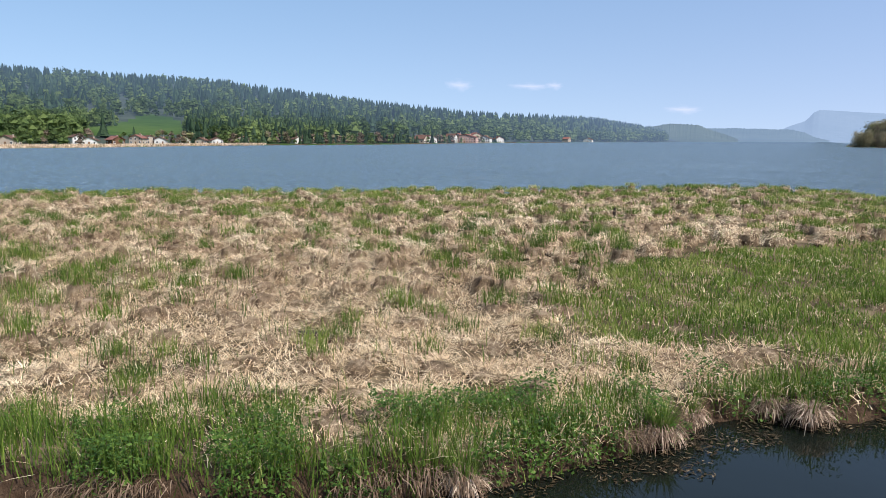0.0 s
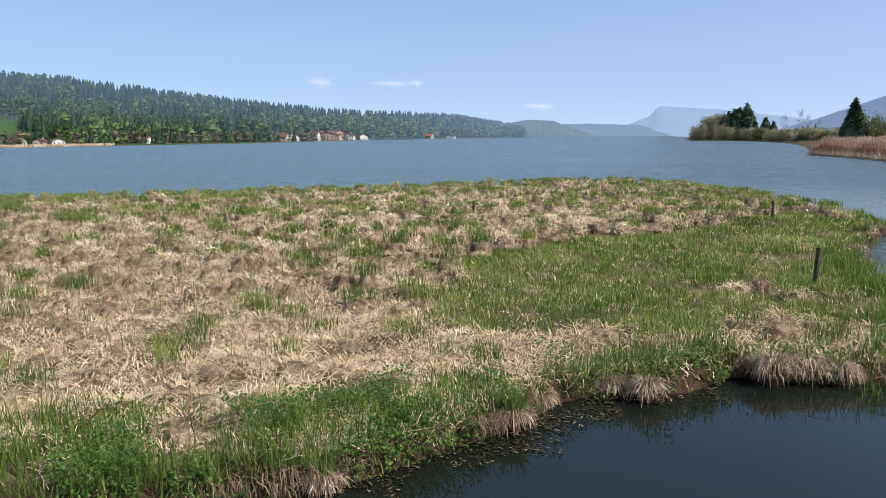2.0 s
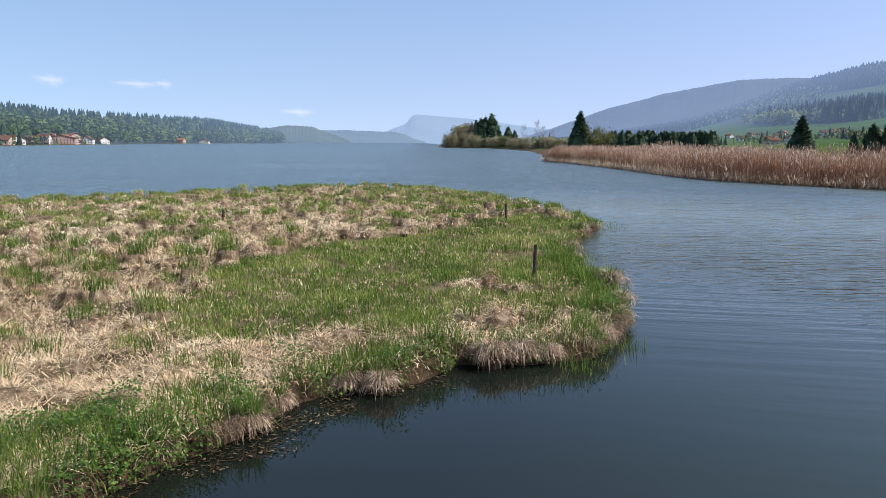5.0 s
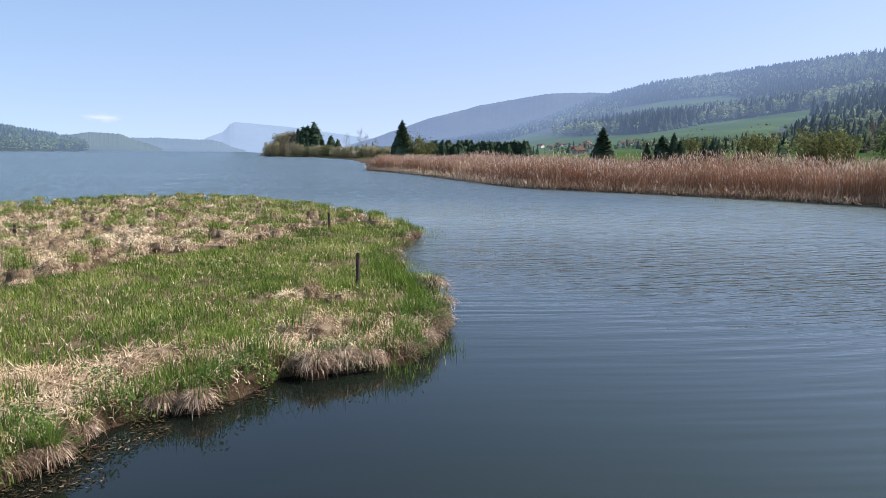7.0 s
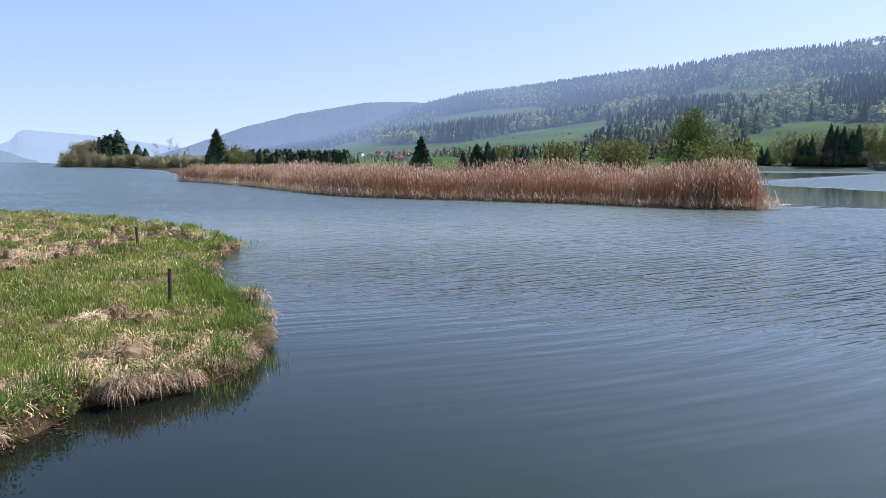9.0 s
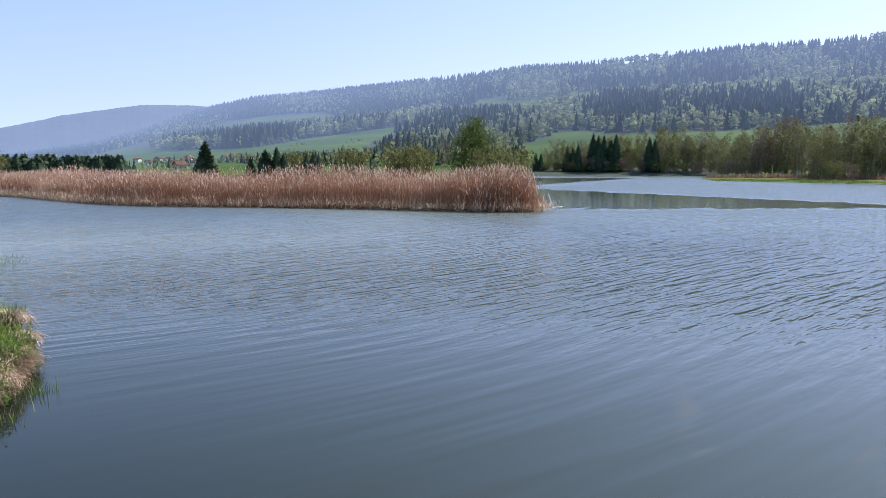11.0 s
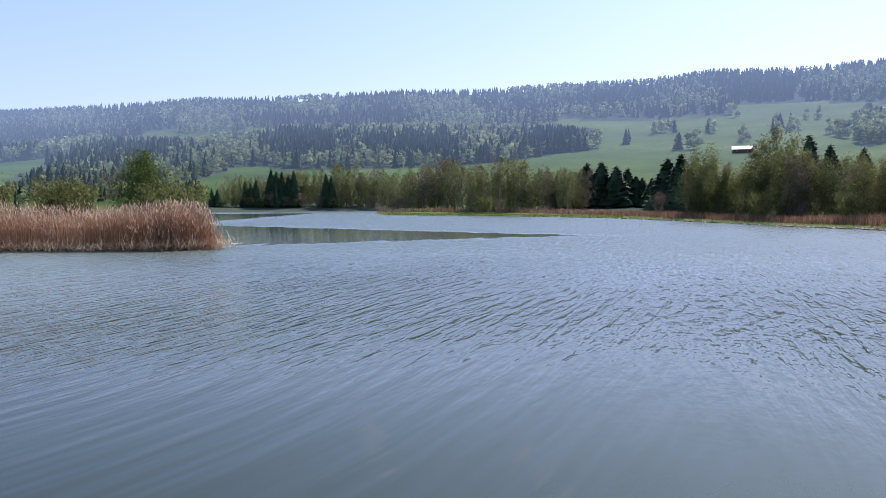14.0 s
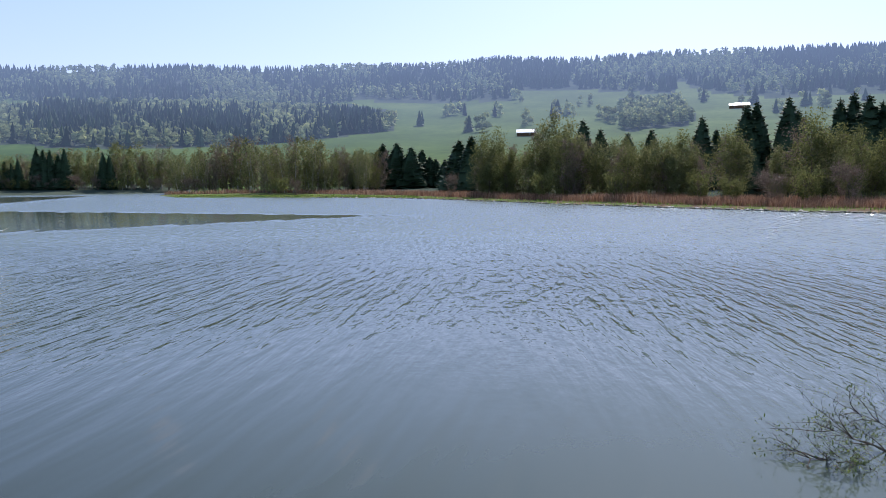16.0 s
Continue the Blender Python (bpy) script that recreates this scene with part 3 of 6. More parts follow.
def conifer_wood(name, base, h, label, material, count=14, slim=0.22):
    """Spruces: three ragged tiers of boughs round a spire, with single sprays that stand out."""
    def shape(n, k):
        fat = slim * RNG.uniform(0.75, 1.3, (n, 1))
        t = np.arange(6)[None] * 1.0472 + RNG.uniform(0, 6, (n, 1))
        tops, left, right = [], [], []
        for z, w, up in ((0.03, 1.0, 0.52), (0.28, 0.74, 0.46), (0.55, 0.46, 0.44)):
            rad = fat * w * RNG.uniform(0.72, 1.22, (n, 6))
            low = z + RNG.normal(0, 0.025, (n, 6))
            ring = np.stack([rad * np.cos(t), rad * np.sin(t), low], -1)
            apex = np.zeros((n, 6, 3))
            apex[..., 2] = min(1.0, z + up)
            tops.append(apex), left.append(ring), right.append(np.roll(ring, -1, 1))
        z = np.linspace(0.06, 0.9, k)[None] + RNG.normal(0, 0.03, (n, k))
        ang, half = RNG.uniform(0, 6.283, (n, k)), RNG.uniform(0.2, 0.45, (n, k))
        rad = fat * (1.04 - z).clip(0.05) * RNG.uniform(0.85, 1.3, (n, k))
        tops.append(np.stack([0.3 * rad * np.cos(ang), 0.3 * rad * np.sin(ang), z + 0.09], -1))
        left.append(np.stack([rad * np.cos(ang - half), rad * np.sin(ang - half), z - 0.03], -1))
        right.append(np.stack([rad * np.cos(ang + half), rad * np.sin(ang + half), z - 0.05], -1))
        return np.concatenate(tops, 1), np.concatenate(left, 1), np.concatenate(right, 1)
    return tree_cloud(name, base, h, label, material, count, shape)


def leafy_wood(name, base, h, label, material, count=20, wide=0.30, lumps=5, spray=0.075):
    """Leafy trees: several lumps of foliage heaped into an uneven crown, with leaf sprays over the outside."""
    corners = np.array([(1, 0, -0.1), (0, 1, -0.1), (-1, 0, -0.1), (0, -1, -0.1), (0, 0, 0.85), (0, 0, -0.5)], float)
    sides = np.array([(0, 1, 4), (1, 2, 4), (2, 3, 4), (3, 0, 4), (1, 0, 5), (2, 1, 5), (3, 2, 5), (0, 3, 5)])

    def shape(n, k):
        w = wide * RNG.uniform(0.75, 1.2, (n, 1, 1))
        a = RNG.uniform(0, 6.283, (n, lumps, 1))
        z = np.linspace(0.30, 0.80, lumps)[None, :, None] + RNG.normal(0, 0.04, (n, lumps, 1))
        off = w * 0.62 * np.sin(np.pi * (0.15 + 0.8 * z)) * RNG.uniform(0.3, 1.0, (n, lumps, 1))
        ctr = np.concatenate([off * np.cos(a), off * np.sin(a), z], -1)
        big = w * RNG.uniform(0.6, 0.85, (n, lumps, 1)) * (1.15 - 0.45 * z)
        v = ctr[:, :, None] + corners[None, None] * big[:, :, None] * RNG.uniform(0.75, 1.2, (n, lumps, 6, 1)) * np.array([1, 1, 0.95])
        v[..., 2] = v[..., 2].clip(0.0, 1.02)
        body = [v[:, :, sides[:, j]].reshape(n, -1, 3) for j in range(3)]
        own = RNG.integers(0, lumps, (n, k))
        d = RNG.normal(0, 1, (n, k, 3))
        d /= np.linalg.norm(d, axis=-1, keepdims=True)
        row = np.arange(n)[:, None]
        c = ctr[row, own] + d * big[row, own] * RNG.uniform(0.7, 1.05, (n, k, 1))
        c[..., 2] = c[..., 2].clip(0.05)
        u, q = RNG.normal(0, 1, (n, k, 3)), RNG.normal(0, 1, (n, k, 3))
        s = spray
        return tuple(np.concatenate([b, p], 1) for b, p in zip(body, (c + u * s, c + q * s, c - (u + q) * s * 0.7)))
    return tree_cloud(name, base, h, label, material, count, shape)


def scatter(az0, az1, r0, r1, n, keep):
    az, r = RNG.uniform(az0, az1, n), np.sqrt(RNG.uniform(r0 ** 2, r1 ** 2, n)) * 0.5 + RNG.uniform(r0, r1, n) * 0.5
    x, y = r * np.sin(np.radians(az)), r * np.cos(np.radians(az))
    z = height(x, y)
    el = np.degrees(np.arctan2(z - EYE, r))
    ok = keep(az, r, el)
    return np.stack([x, y, z], 1)[ok], az[ok], r[ok], el[ok]


def rises(az, el, h, r, wood, low=0.12):
    """Fits trees to the view from the bridge: foot, middle and top must all fall in a wooded outline."""
    d = np.degrees(h / r)
    return wood(az, el + low) & wood(az, el + d * 0.5) & wood(az, el + d * 0.92)


def crest_l(az):
    return np.maximum(1350, lerp(SHORE_L, az) * 1.6)


p, az, r, el = scatter(-64, -10, 320, 2600, 13500, lambda az, r, el: (r > lerp(SHORE_L, az) + 75) & (r < crest_l(az) + 25))
share = 0.34 + 0.5 * wavy(az * 2, el * 12, 4, 11) + 1.5 * (el / np.maximum(lerp(SKY_L, az), 0.3) - 0.5) + 0.35 * smooth01((az + 48) / 12)
con = RNG.uniform(0, 1, len(p)) < share
size = np.clip(10.5 + r * 0.0065, 11, 22)
h = size * np.where(con, RNG.uniform(0.7, 1.2, len(p)), RNG.uniform(0.65, 1.0, len(p)))
free = rises(az, el, h, r, lambda a, e: ~inside(FIELD_L, a, e)) & (el + np.degrees(h / r) < lerp(SKY_L, az) + 0.13)
for lo, hi, words in ((-99, -37, "on the near hillside"), (-37, -25, "on the hillside"), (-25, 0, "in blue haze down the lake")):
    k = (az > lo) & (az <= hi) & free
    conifer_wood("spruce_forest", p[con & k], h[con & k], "dark spruce forest " + words, M_CONIFER, 14, 0.27)
    close = k & ~con & (r < 900)
    if close.any():
        leafy_wood("leafy_forest", p[close], h[close], "fresh green beech trees low " + words, M_BROAD, 95, 0.36, 3, 0.062)
    leafy_wood("leafy_forest", p[~con & k & ~close], h[~con & k & ~close], "fresh green beech trees " + words, M_BROAD, 36, 0.34, 4, 0.07)
# the wood's lower edge above the houses
p, az, r, el = scatter(-64, -34, 290, 900, 9000, lambda az, r, el: (r > lerp(SHORE_L, az) + 66) & (r < lerp(SHORE_L, az) + 300))
con = RNG.uniform(0, 1, len(p)) < 0.30 + 0.5 * wavy(az * 2, el * 6, 4, 12)
h = np.where(con, RNG.uniform(9, 15, len(p)), RNG.uniform(7, 12, len(p)))
free = rises(az, el, h, r, lambda a, e: ~inside(FIELD_L, a, e)) & (RNG.uniform(0, 1, len(p)) < 0.55)
conifer_wood("spruce_forest", p[con & free], h[con & free], "dark spruces at the wood's edge above the houses", M_CONIFER, 26, 0.25)
leafy_wood("leafy_forest", p[~con & free], h[~con & free], "fresh green trees at the wood's edge above the houses", M_BROAD, 70, 0.36, 3, 0.062)
# spruces along the left-hand skyline
p, az, r, el = scatter(-64, -10, 1150, 2600, 9000, lambda az, r, el: (r > crest_l(az) - 60) & (r < crest_l(az) + 20))
h = np.clip(r * 0.0092, 11, 16) * RNG.uniform(0.7, 1.15, len(p))
conifer_wood("crest_spruces", p, h, "dark spruces along the skyline over the lake", M_CONIFER, 8, 0.34)


def belts(az, el):
    return inside(BELT_A, az, el) | inside(BELT_B, az, el) | inside(GROVE, az, el)


p, az, r, el = scatter(19, 122, 380, 1600, 21000, lambda az, r, el: belts(az, el + 0.15) & (el > 0.25))
con = RNG.uniform(0, 1, len(p)) < 0.50 + 0.6 * wavy(az * 2, el * 9, 5, 21) - 0.45 * (az > 97)
h = np.where(con, RNG.uniform(14, 27, len(p)), RNG.uniform(12, 20, len(p))) * np.clip(r / 950, 0.45, 1.1)
free = rises(az, el, h, r, belts)
conifer_wood("spruce_belt", p[con & free], h[con & free], "spruce belt between hillside meadows", M_CONIFER, 14, 0.25)
leafy_wood("leafy_belt", p[~con & free], h[~con & free], "leafing trees in the hillside belt", M_BROAD_PALE, 20, 0.34)

def ridge_wood(az0, az1, n, words, tall, slim):
    """Forest from the meadows' upper edge to the crest, with a closer row along the skyline."""
    gap = [(8, 0.5), (28, 0.5), (29.5, 0.0), (36.5, 0.0), (38, 0.6), (47.5, 0.6), (48.5, 0.1), (50, 0.1), (51, 0.6), (76, 0.6), (80, 0.0)]
    p, az, r, el = scatter(az0, az1, 640, 3080, n, lambda az, r, el: (el + lerp(gap, az) > lerp(UPPER, az)) & (r < lerp(RIDGE_R, az) + 10))
    con = RNG.uniform(0, 1, len(p)) < 0.60 + 0.65 * wavy(az * 2, el * 9, 5, 31) + 0.15 * smooth01((lerp(SKY_R, az) - el - 1.0) / -0.8)
    h = np.where(con, RNG.uniform(0.75, 1.2, len(p)), RNG.uniform(0.7, 1.0, len(p))) * tall
    free = el + np.degrees(h / r) < lerp(SKY_R, az) + 0.12
    conifer_wood("ridge_spruce_forest", p[con & free], h[con & free], "spruce forest " + words, M_CONIFER, 8, slim)
    leafy_wood("ridge_leafy_forest", p[~con & free], h[~con & free], "pale leafing trees " + words, M_BROAD_PALE, 12, 0.36, 4)
    p, az, r, el = scatter(az0, az1, 1600, 3080, n // 3, lambda az, r, el: (np.abs(r - lerp(RIDGE_R, az) + 30) < 55))
    h = RNG.uniform(0.36, 0.64, len(p)) * tall * (1 + 0.2 * wavy(az, az * 0, 1.3, 33))
    conifer_wood("crest_spruces", p, h, "blue-hazed spruces along the skyline", M_CONIFER, 6, 0.34)


ridge_wood(8, 42, 26000, "far down the valley in blue haze", 15.0, 0.36)
ridge_wood(42, 122, 33000, "under the hazy ridge", 16.5, 0.28)

# lone trees and hedges on the hillside meadows
spots = [(90.0, 5.3), (88.6, 4.2), (88.0, 4.1), (92.4, 4.4), (94.1, 5.1), (94.8, 5.2), (95.6, 5.1), (98.0, 4.7), (98.4, 4.6), (83.8, 4.7), (86.0, 5.4), (86.7, 5.4), (87.2, 5.4), (100, 6.2), (105, 6.0), (108, 5.5), (110, 5.0), (111.5, 5.2), (113, 5.3), (115, 5.4), (96.6, 5.9), (91.5, 6.3)]
LONE = []
for a, e in spots:
    rr = np.linspace(300, 1690, 900)
    zz = height(rr * math.sin(radians(a)), rr * math.cos(radians(a)))
    k = int(np.argmax(np.degrees(np.arctan2(zz - EYE, rr)) > e - 0.3))
    for j in range(3):
        b, q = a + RNG.uniform(-0.5, 0.5), rr[k] * RNG.uniform(0.97, 1.03)
        LONE.append((q * math.sin(radians(b)), q * math.cos(radians(b)), float(height(np.array(q * math.sin(radians(b))), np.array(q * math.cos(radians(b)))))))
LONE = np.array(LONE)
odd = RNG.uniform(0, 1, len(LONE)) < 0.4
conifer_wood("meadow_spruces", LONE[odd], RNG.uniform(15, 22, odd.sum()), "spruces standing about on the hill meadow", M_CONIFER, 60, 0.26)
leafy_wood("meadow_trees", LONE[~odd], RNG.uniform(13, 19, (~odd).sum()), "leafy trees standing about on the hill meadow", M_BROAD_PALE, 100, 0.36, 2, 0.06)

# trees between the houses on the far shore, and hedges round the village
p, az, r, el = scatter(-62, -22, 270, 800, 2600, lambda az, r, el: (r > lerp(SHORE_L, az) + 12) & (r < lerp(SHORE_L, az) + 80) & (RNG.uniform(0, 1, len(az)) < 0.75 + 0.25 * (az > -44)))
con = RNG.uniform(0, 1, len(p)) < 0.2 + 0.25 * (az > -42)
conifer_wood("shore_spruces", p[con], RNG.uniform(5, 9, con.sum()), "spruces between the lakeside houses", M_CONIFER, 46, 0.24)
bare = ~con & (RNG.uniform(0, 1, len(p)) < 0.6)
leafy_wood("shore_trees", p[~con & ~bare], RNG.uniform(4, 7, (~con & ~bare).sum()), "green trees between the lakeside houses", M_BROAD, 80, 0.36, 2, 0.06)
leafy_wood("bare_shore_trees", p[bare], RNG.uniform(4, 7.5, bare.sum()), "brown budding trees between the lakeside houses", M_BARE_WOOD, 80, 0.36, 2, 0.06)
p, az, r, el = scatter(9, 52, 330, 640, 2600, lambda az, r, el: (el < 1.3) & (r > lerp(SHORE_R, az) + 30) & (RNG.uniform(0, 1, len(az)) < np.where((az > 19.5) & (az < 31.5), 0.25, 0.65)) & ~((az > 22.5) & (az < 31) & (r < 520)))
con = RNG.uniform(0, 1, len(p)) < 0.25
conifer_wood("village_spruces", p[con], RNG.uniform(5, 9, con.sum()), "spruces round the village", M_CONIFER)
leafy_wood("village_trees", p[~con], RNG.uniform(4, 7, (~con).sum()), "budding trees round the village", M_BROAD_PALE)

# ================= marsh growth =================


def points_in(poly, n):
    poly = np.asarray(poly, float)
    lo, hi = poly.min(0), poly.max(0)
    p = RNG.uniform(lo, hi, (n, 2))
    return p[inside(poly, p[:, 0], p[:, 1])]


TONGUE = [(-3.4, 11.4), (-3.9, 15.6), (-3.5, 19.0), (-1.8, 21.9), (0.7, 23.2), (2.6, 27.5), (5.0, 30.0), (7.5, 28.0), (5.6, 21.5), (4.8, 15.0), (4.0, 12.3), (2.0, 12.0), (0.6, 11.4), (-0.7, 10.9), (-1.9, 10.4)]


def greenness(x, y):
    """Where fresh sedge hides the dead: the tongue of meadow by the posts, the outer rim, and patches."""
    g = 0.35 * wavy(x, y, 0.9, 41) + 0.22 * wavy(x, y, 2.6, 42) - 0.10
    g = g + 1.6 * smooth01((edge_distance(TONGUE, x, y) + 0.5) / 1.2)
    g = g + 0.25 * smooth01((y - 31) / 7) + 0.25 * smooth01((y - 20) / 6) * smooth01(1.3 - edge_distance(MARSH, x, y) / 4.5)
    g = g + 0.7 * np.exp(-(((x + 13.4) / 2.2) ** 2 + ((y - 9.8) / 0.9) ** 2))
    for a, b, w, d, k in ((1.8, 14.8, 1.4, 0.8, 1.3), (-0.4, 15.8, 0.9, 0.5, 0.8), (5.9, 24.4, 0.8, 1.2, 1.2), (0.2, 18.6, 1.2, 0.6, 0.6), (2.6, 18.4, 0.9, 0.5, 0.6)):
        g = g - k * np.exp(-(((x - a) / w) ** 2 + ((y - b) / d) ** 2))
    return g


def add_to(store, blade, tint=None):
    """Adds blades to a heap; tint is each blade's place on its material's ramp."""
    v, t, q = blade
    o = store[3]
    store[0].append(v), store[1].append(t + o), store[2].append(q + o)
    store[4].append(np.repeat(RNG.uniform(0, 1, len(v) // 5) if tint is None else np.clip(tint, 0, 1), 5))
    store[3] += len(v)


def heap():
    return [[], [], [], 0, []]


def grass_object(name, store, material, label):
    return stuff(name, mesh_np(name, np.concatenate(store[0]), np.concatenate(store[1]), np.concatenate(store[2]), (material,), np.concatenate(store[4])), label, "grass")


def build_marsh():
    c = points_in(MARSH, 15000)
    keep, seen = [], {}
    for i, (x, y) in enumerate(c):
        gap = 0.50 + 0.0075 * y
        k = (int(x / gap + 500), int(y / gap))
        if k not in seen:
            seen[k] = 1
            keep.append(i)
    c = c[keep]
    c = c[(edge_distance(MARSH, c[:, 0], c[:, 1]) > np.where(c[:, 1] < 14, 0.45, 0.12)) & (c[:, 0] > -1.8 * c[:, 1] - 1)]
    x, y = c[:, 0], c[:, 1]
    g = greenness(x, y) + RNG.normal(0, 0.10, len(c))
    ground = height(x, y)
    lawn = smooth01((g - 0.45) / 0.35)
    flat = np.exp(-(((x + 2.5) / 5.5) ** 2 + ((y - 9.6) / 2.6) ** 2))        # trampled litter by the near bank
    tall = np.where(RNG.uniform(0, 1, len(c)) < 0.3 + 0.35 * smooth01((y - 10) / 5), RNG.uniform(0.30, 0.48, len(c)), RNG.uniform(0.12, 0.28, len(c)))
    rim = smooth01(edge_distance(MARSH, x, y) / 1.6)
    H = tall * (0.25 + 0.75 * rim) * (1 - 0.7 * flat) * (0.35 + 0.65 * smooth01((y - 3) / 7)) * (1 - 0.8 * lawn)
    R = RNG.uniform(0.20, 0.34, len(c)) * (1 + 0.008 * y)
    # mounds of old thatch
    ring = np.arange(7) * 2 * np.pi / 7
    unit = np.concatenate([np.stack([np.cos(ring), np.sin(ring), 0 * ring - 0.1], 1), np.stack([0.72 * np.cos(ring + 0.4), 0.72 * np.sin(ring + 0.4), 0 * ring + 0.70], 1), [[0, 0, 0.96]]])
    v = unit[None] * RNG.uniform(0.85, 1.15, (len(c), 15, 1)) * np.stack([R * 0.86, R * 0.86, H * 0.92], 1)[:, None] + np.stack([x, y, ground], 1)[:, None]
    lower = np.array([(j, (j + 1) % 7, 7 + j) for j in range(7)] + [((j + 1) % 7, 7 + (j + 1) % 7, 7 + j) for j in range(7)] + [(7 + j, 7 + (j + 1) % 7, 14) for j in range(7)])
    tris = (lower[None] + (np.arange(len(c)) * 15)[:, None, None]).reshape(-1, 3)
    stuff("tussock_mounds", mesh_np("tussock_mounds", v.reshape(-1, 3), tris, None, (M_MOUND,)), "brown thatch mounds of old sedge", "grass")
    dead, green = heap(), heap()
    thin = np.clip(1.35 - y / 40, 0.62, 1)
    far = 0.62 + 0.030 * y
    outer = smooth01((y - 17) / 8) * smooth01(1.3 - edge_distance(MARSH, x, y) / 5.0) + 0.5 * smooth01((y - 28) / 8)
    tuft = (RNG.uniform(0, 1, len(c)) < 0.26 + 0.28 * wavy(x, y, 1.6, 43) + 0.16 * smooth01((y - 18) / 8) + 0.5 * outer) & (lawn < 0.5)
    # dead leaves drooping from each crown like a mop, most of them the way the snow pressed them
    number = ((112 - 102 * lawn + 46 * smooth01((y - 11) / 4) * (1 - lawn)) * (0.15 + 0.85 * rim) * np.where(tuft, 0.45, 1.0) * thin * RNG.uniform(0.7, 1.25, len(c))).astype(int) + 3
    own = np.repeat(np.arange(len(c)), number)
    n = len(own)
    around = RNG.uniform(0, 6.283, n)
    out = np.sqrt(RNG.uniform(0, 1, n))
    comb = (wavy(x, y, 1.5, 77) * 1.2 + 3.4)[own]
    head = around + 0.55 * np.sin(comb - around) + RNG.normal(0, 0.3, n)
    pos = c[own] + np.stack([np.sin(around), np.cos(around)], 1) * (out * R[own] * 0.85)[:, None]
    base = np.concatenate([pos, (ground[own] + H[own] * (1.0 - 0.80 * out ** 2.2) + 0.012)[:, None]], 1)
    steep = np.clip(H[own] / 0.3, 0.2, 1.3)
    add_to(dead, blades(base, head, RNG.uniform(0.13, 0.30, n) * (0.7 + 0.4 * steep), RNG.uniform(0.007, 0.013, n) * far[own], RNG.uniform(0.7, 1.2, n) + 0.3 * out, RNG.uniform(0.5, 1.2, n) * np.clip(steep, 0.4, 1.2)),
           (RNG.normal(0.55, 0.24, len(c)) + 0.13 * smooth01((y - 14) / 8))[own] + RNG.normal(0, 0.17, n))
    # flat litter between
    p = points_in(MARSH, 95000)
    p = p[edge_distance(MARSH, p[:, 0], p[:, 1]) > 0.03]
    fl = np.exp(-(((p[:, 0] + 2.5) / 6.0) ** 2 + ((p[:, 1] - 10.5) / 3.2) ** 2))
    sward = smooth01((greenness(p[:, 0], p[:, 1]) - 0.3) / 0.4)
    p = p[RNG.uniform(0, 1, len(p)) < (np.clip(0.9 - p[:, 1] / 30, 0.10, 1) * 0.5 + 0.6 * fl) * (1 - 0.85 * sward)]
    n = len(p)
    base = np.concatenate([p, (height(p[:, 0], p[:, 1]) + RNG.uniform(0.01, 0.10, n))[:, None]], 1)
    head = wavy(p[:, 0], p[:, 1], 0.8, 78) * 2.5 + RNG.normal(0, 0.6, n)
    add_to(dead, blades(base, head, RNG.uniform(0.12, 0.32, n), RNG.uniform(0.008, 0.016, n) * (0.75 + 0.034 * p[:, 1]), RNG.uniform(0.9, 1.5, n), RNG.uniform(0.0, 0.4, n)))
    # short curled litter, thick near the bank
    p = points_in([(-17, 2), (5, 8), (5, 15), (-17, 15)], 200000)
    p = p[(edge_distance(MARSH, p[:, 0], p[:, 1]) > 0.05) & (RNG.uniform(0, 1, len(p)) < np.clip(1.9 - p[:, 1] / 9, 0.12, 1) * (0.75 + 0.5 * wavy(p[:, 0], p[:, 1], 0.4, 79)) * (1 - 0.9 * smooth01((greenness(p[:, 0], p[:, 1]) - 0.2) / 0.4)))]
    n = len(p)
    base = np.concatenate([p, (height(p[:, 0], p[:, 1]) + RNG.uniform(0.005, 0.13, n))[:, None]], 1)
    add_to(dead, blades(base, RNG.uniform(0, 6.283, n), RNG.uniform(0.07, 0.2, n), RNG.uniform(0.007, 0.013, n), RNG.uniform(0.5, 1.5, n), RNG.uniform(0.2, 1.6, n)), RNG.normal(0.60, 0.22, n))
    # green shoots: tufts on some tussocks, a close sward where the sedge is young
    number = (np.where(tuft, RNG.uniform(80, 175, len(c)), RNG.uniform(0, 12, len(c))) * (1 - lawn) * (1 - 0.5 * flat) + lawn * RNG.uniform(150, 250, len(c))) * np.clip(1.3 - y / 55, 0.6, 1)
    own = np.repeat(np.arange(len(c)), number.astype(int))
    n = len(own)
    wide = np.where(lawn > 0.5, 0.27, 0.13)[own] * (1 + 0.008 * y[own])
    pos = c[own] + RNG.normal(0, 1, (n, 2)) * wide[:, None]
    base = np.concatenate([pos, (ground[own] + H[own] * np.where(lawn > 0.5, 0.2, 0.72)[own])[:, None]], 1)
    add_to(green, blades(base, RNG.uniform(0, 6.283, n), RNG.uniform(0.16, 0.36, n) * np.where(lawn > 0.5, 0.62, 1.15 - 0.25 * smooth01((y - 18) / 8))[own], RNG.uniform(0.007, 0.013, n) * (far * (1 + 0.35 * lawn))[own], RNG.uniform(0.0, 0.4, n), RNG.uniform(0.1, 0.9, n)),
           (RNG.normal(0.44, 0.17, len(c)) + 0.16 * lawn + 0.16 * smooth01((y - 18) / 10) * (1 - lawn))[own] + RNG.normal(0, 0.17, n))
    # pale dead tips through the sward
    own = np.repeat(np.arange(len(c)), (lawn * RNG.uniform(4, 30, len(c)) * (0.9 + 0.8 * wavy(x, y, 0.8, 46))).clip(0).astype(int))
    n = len(own)
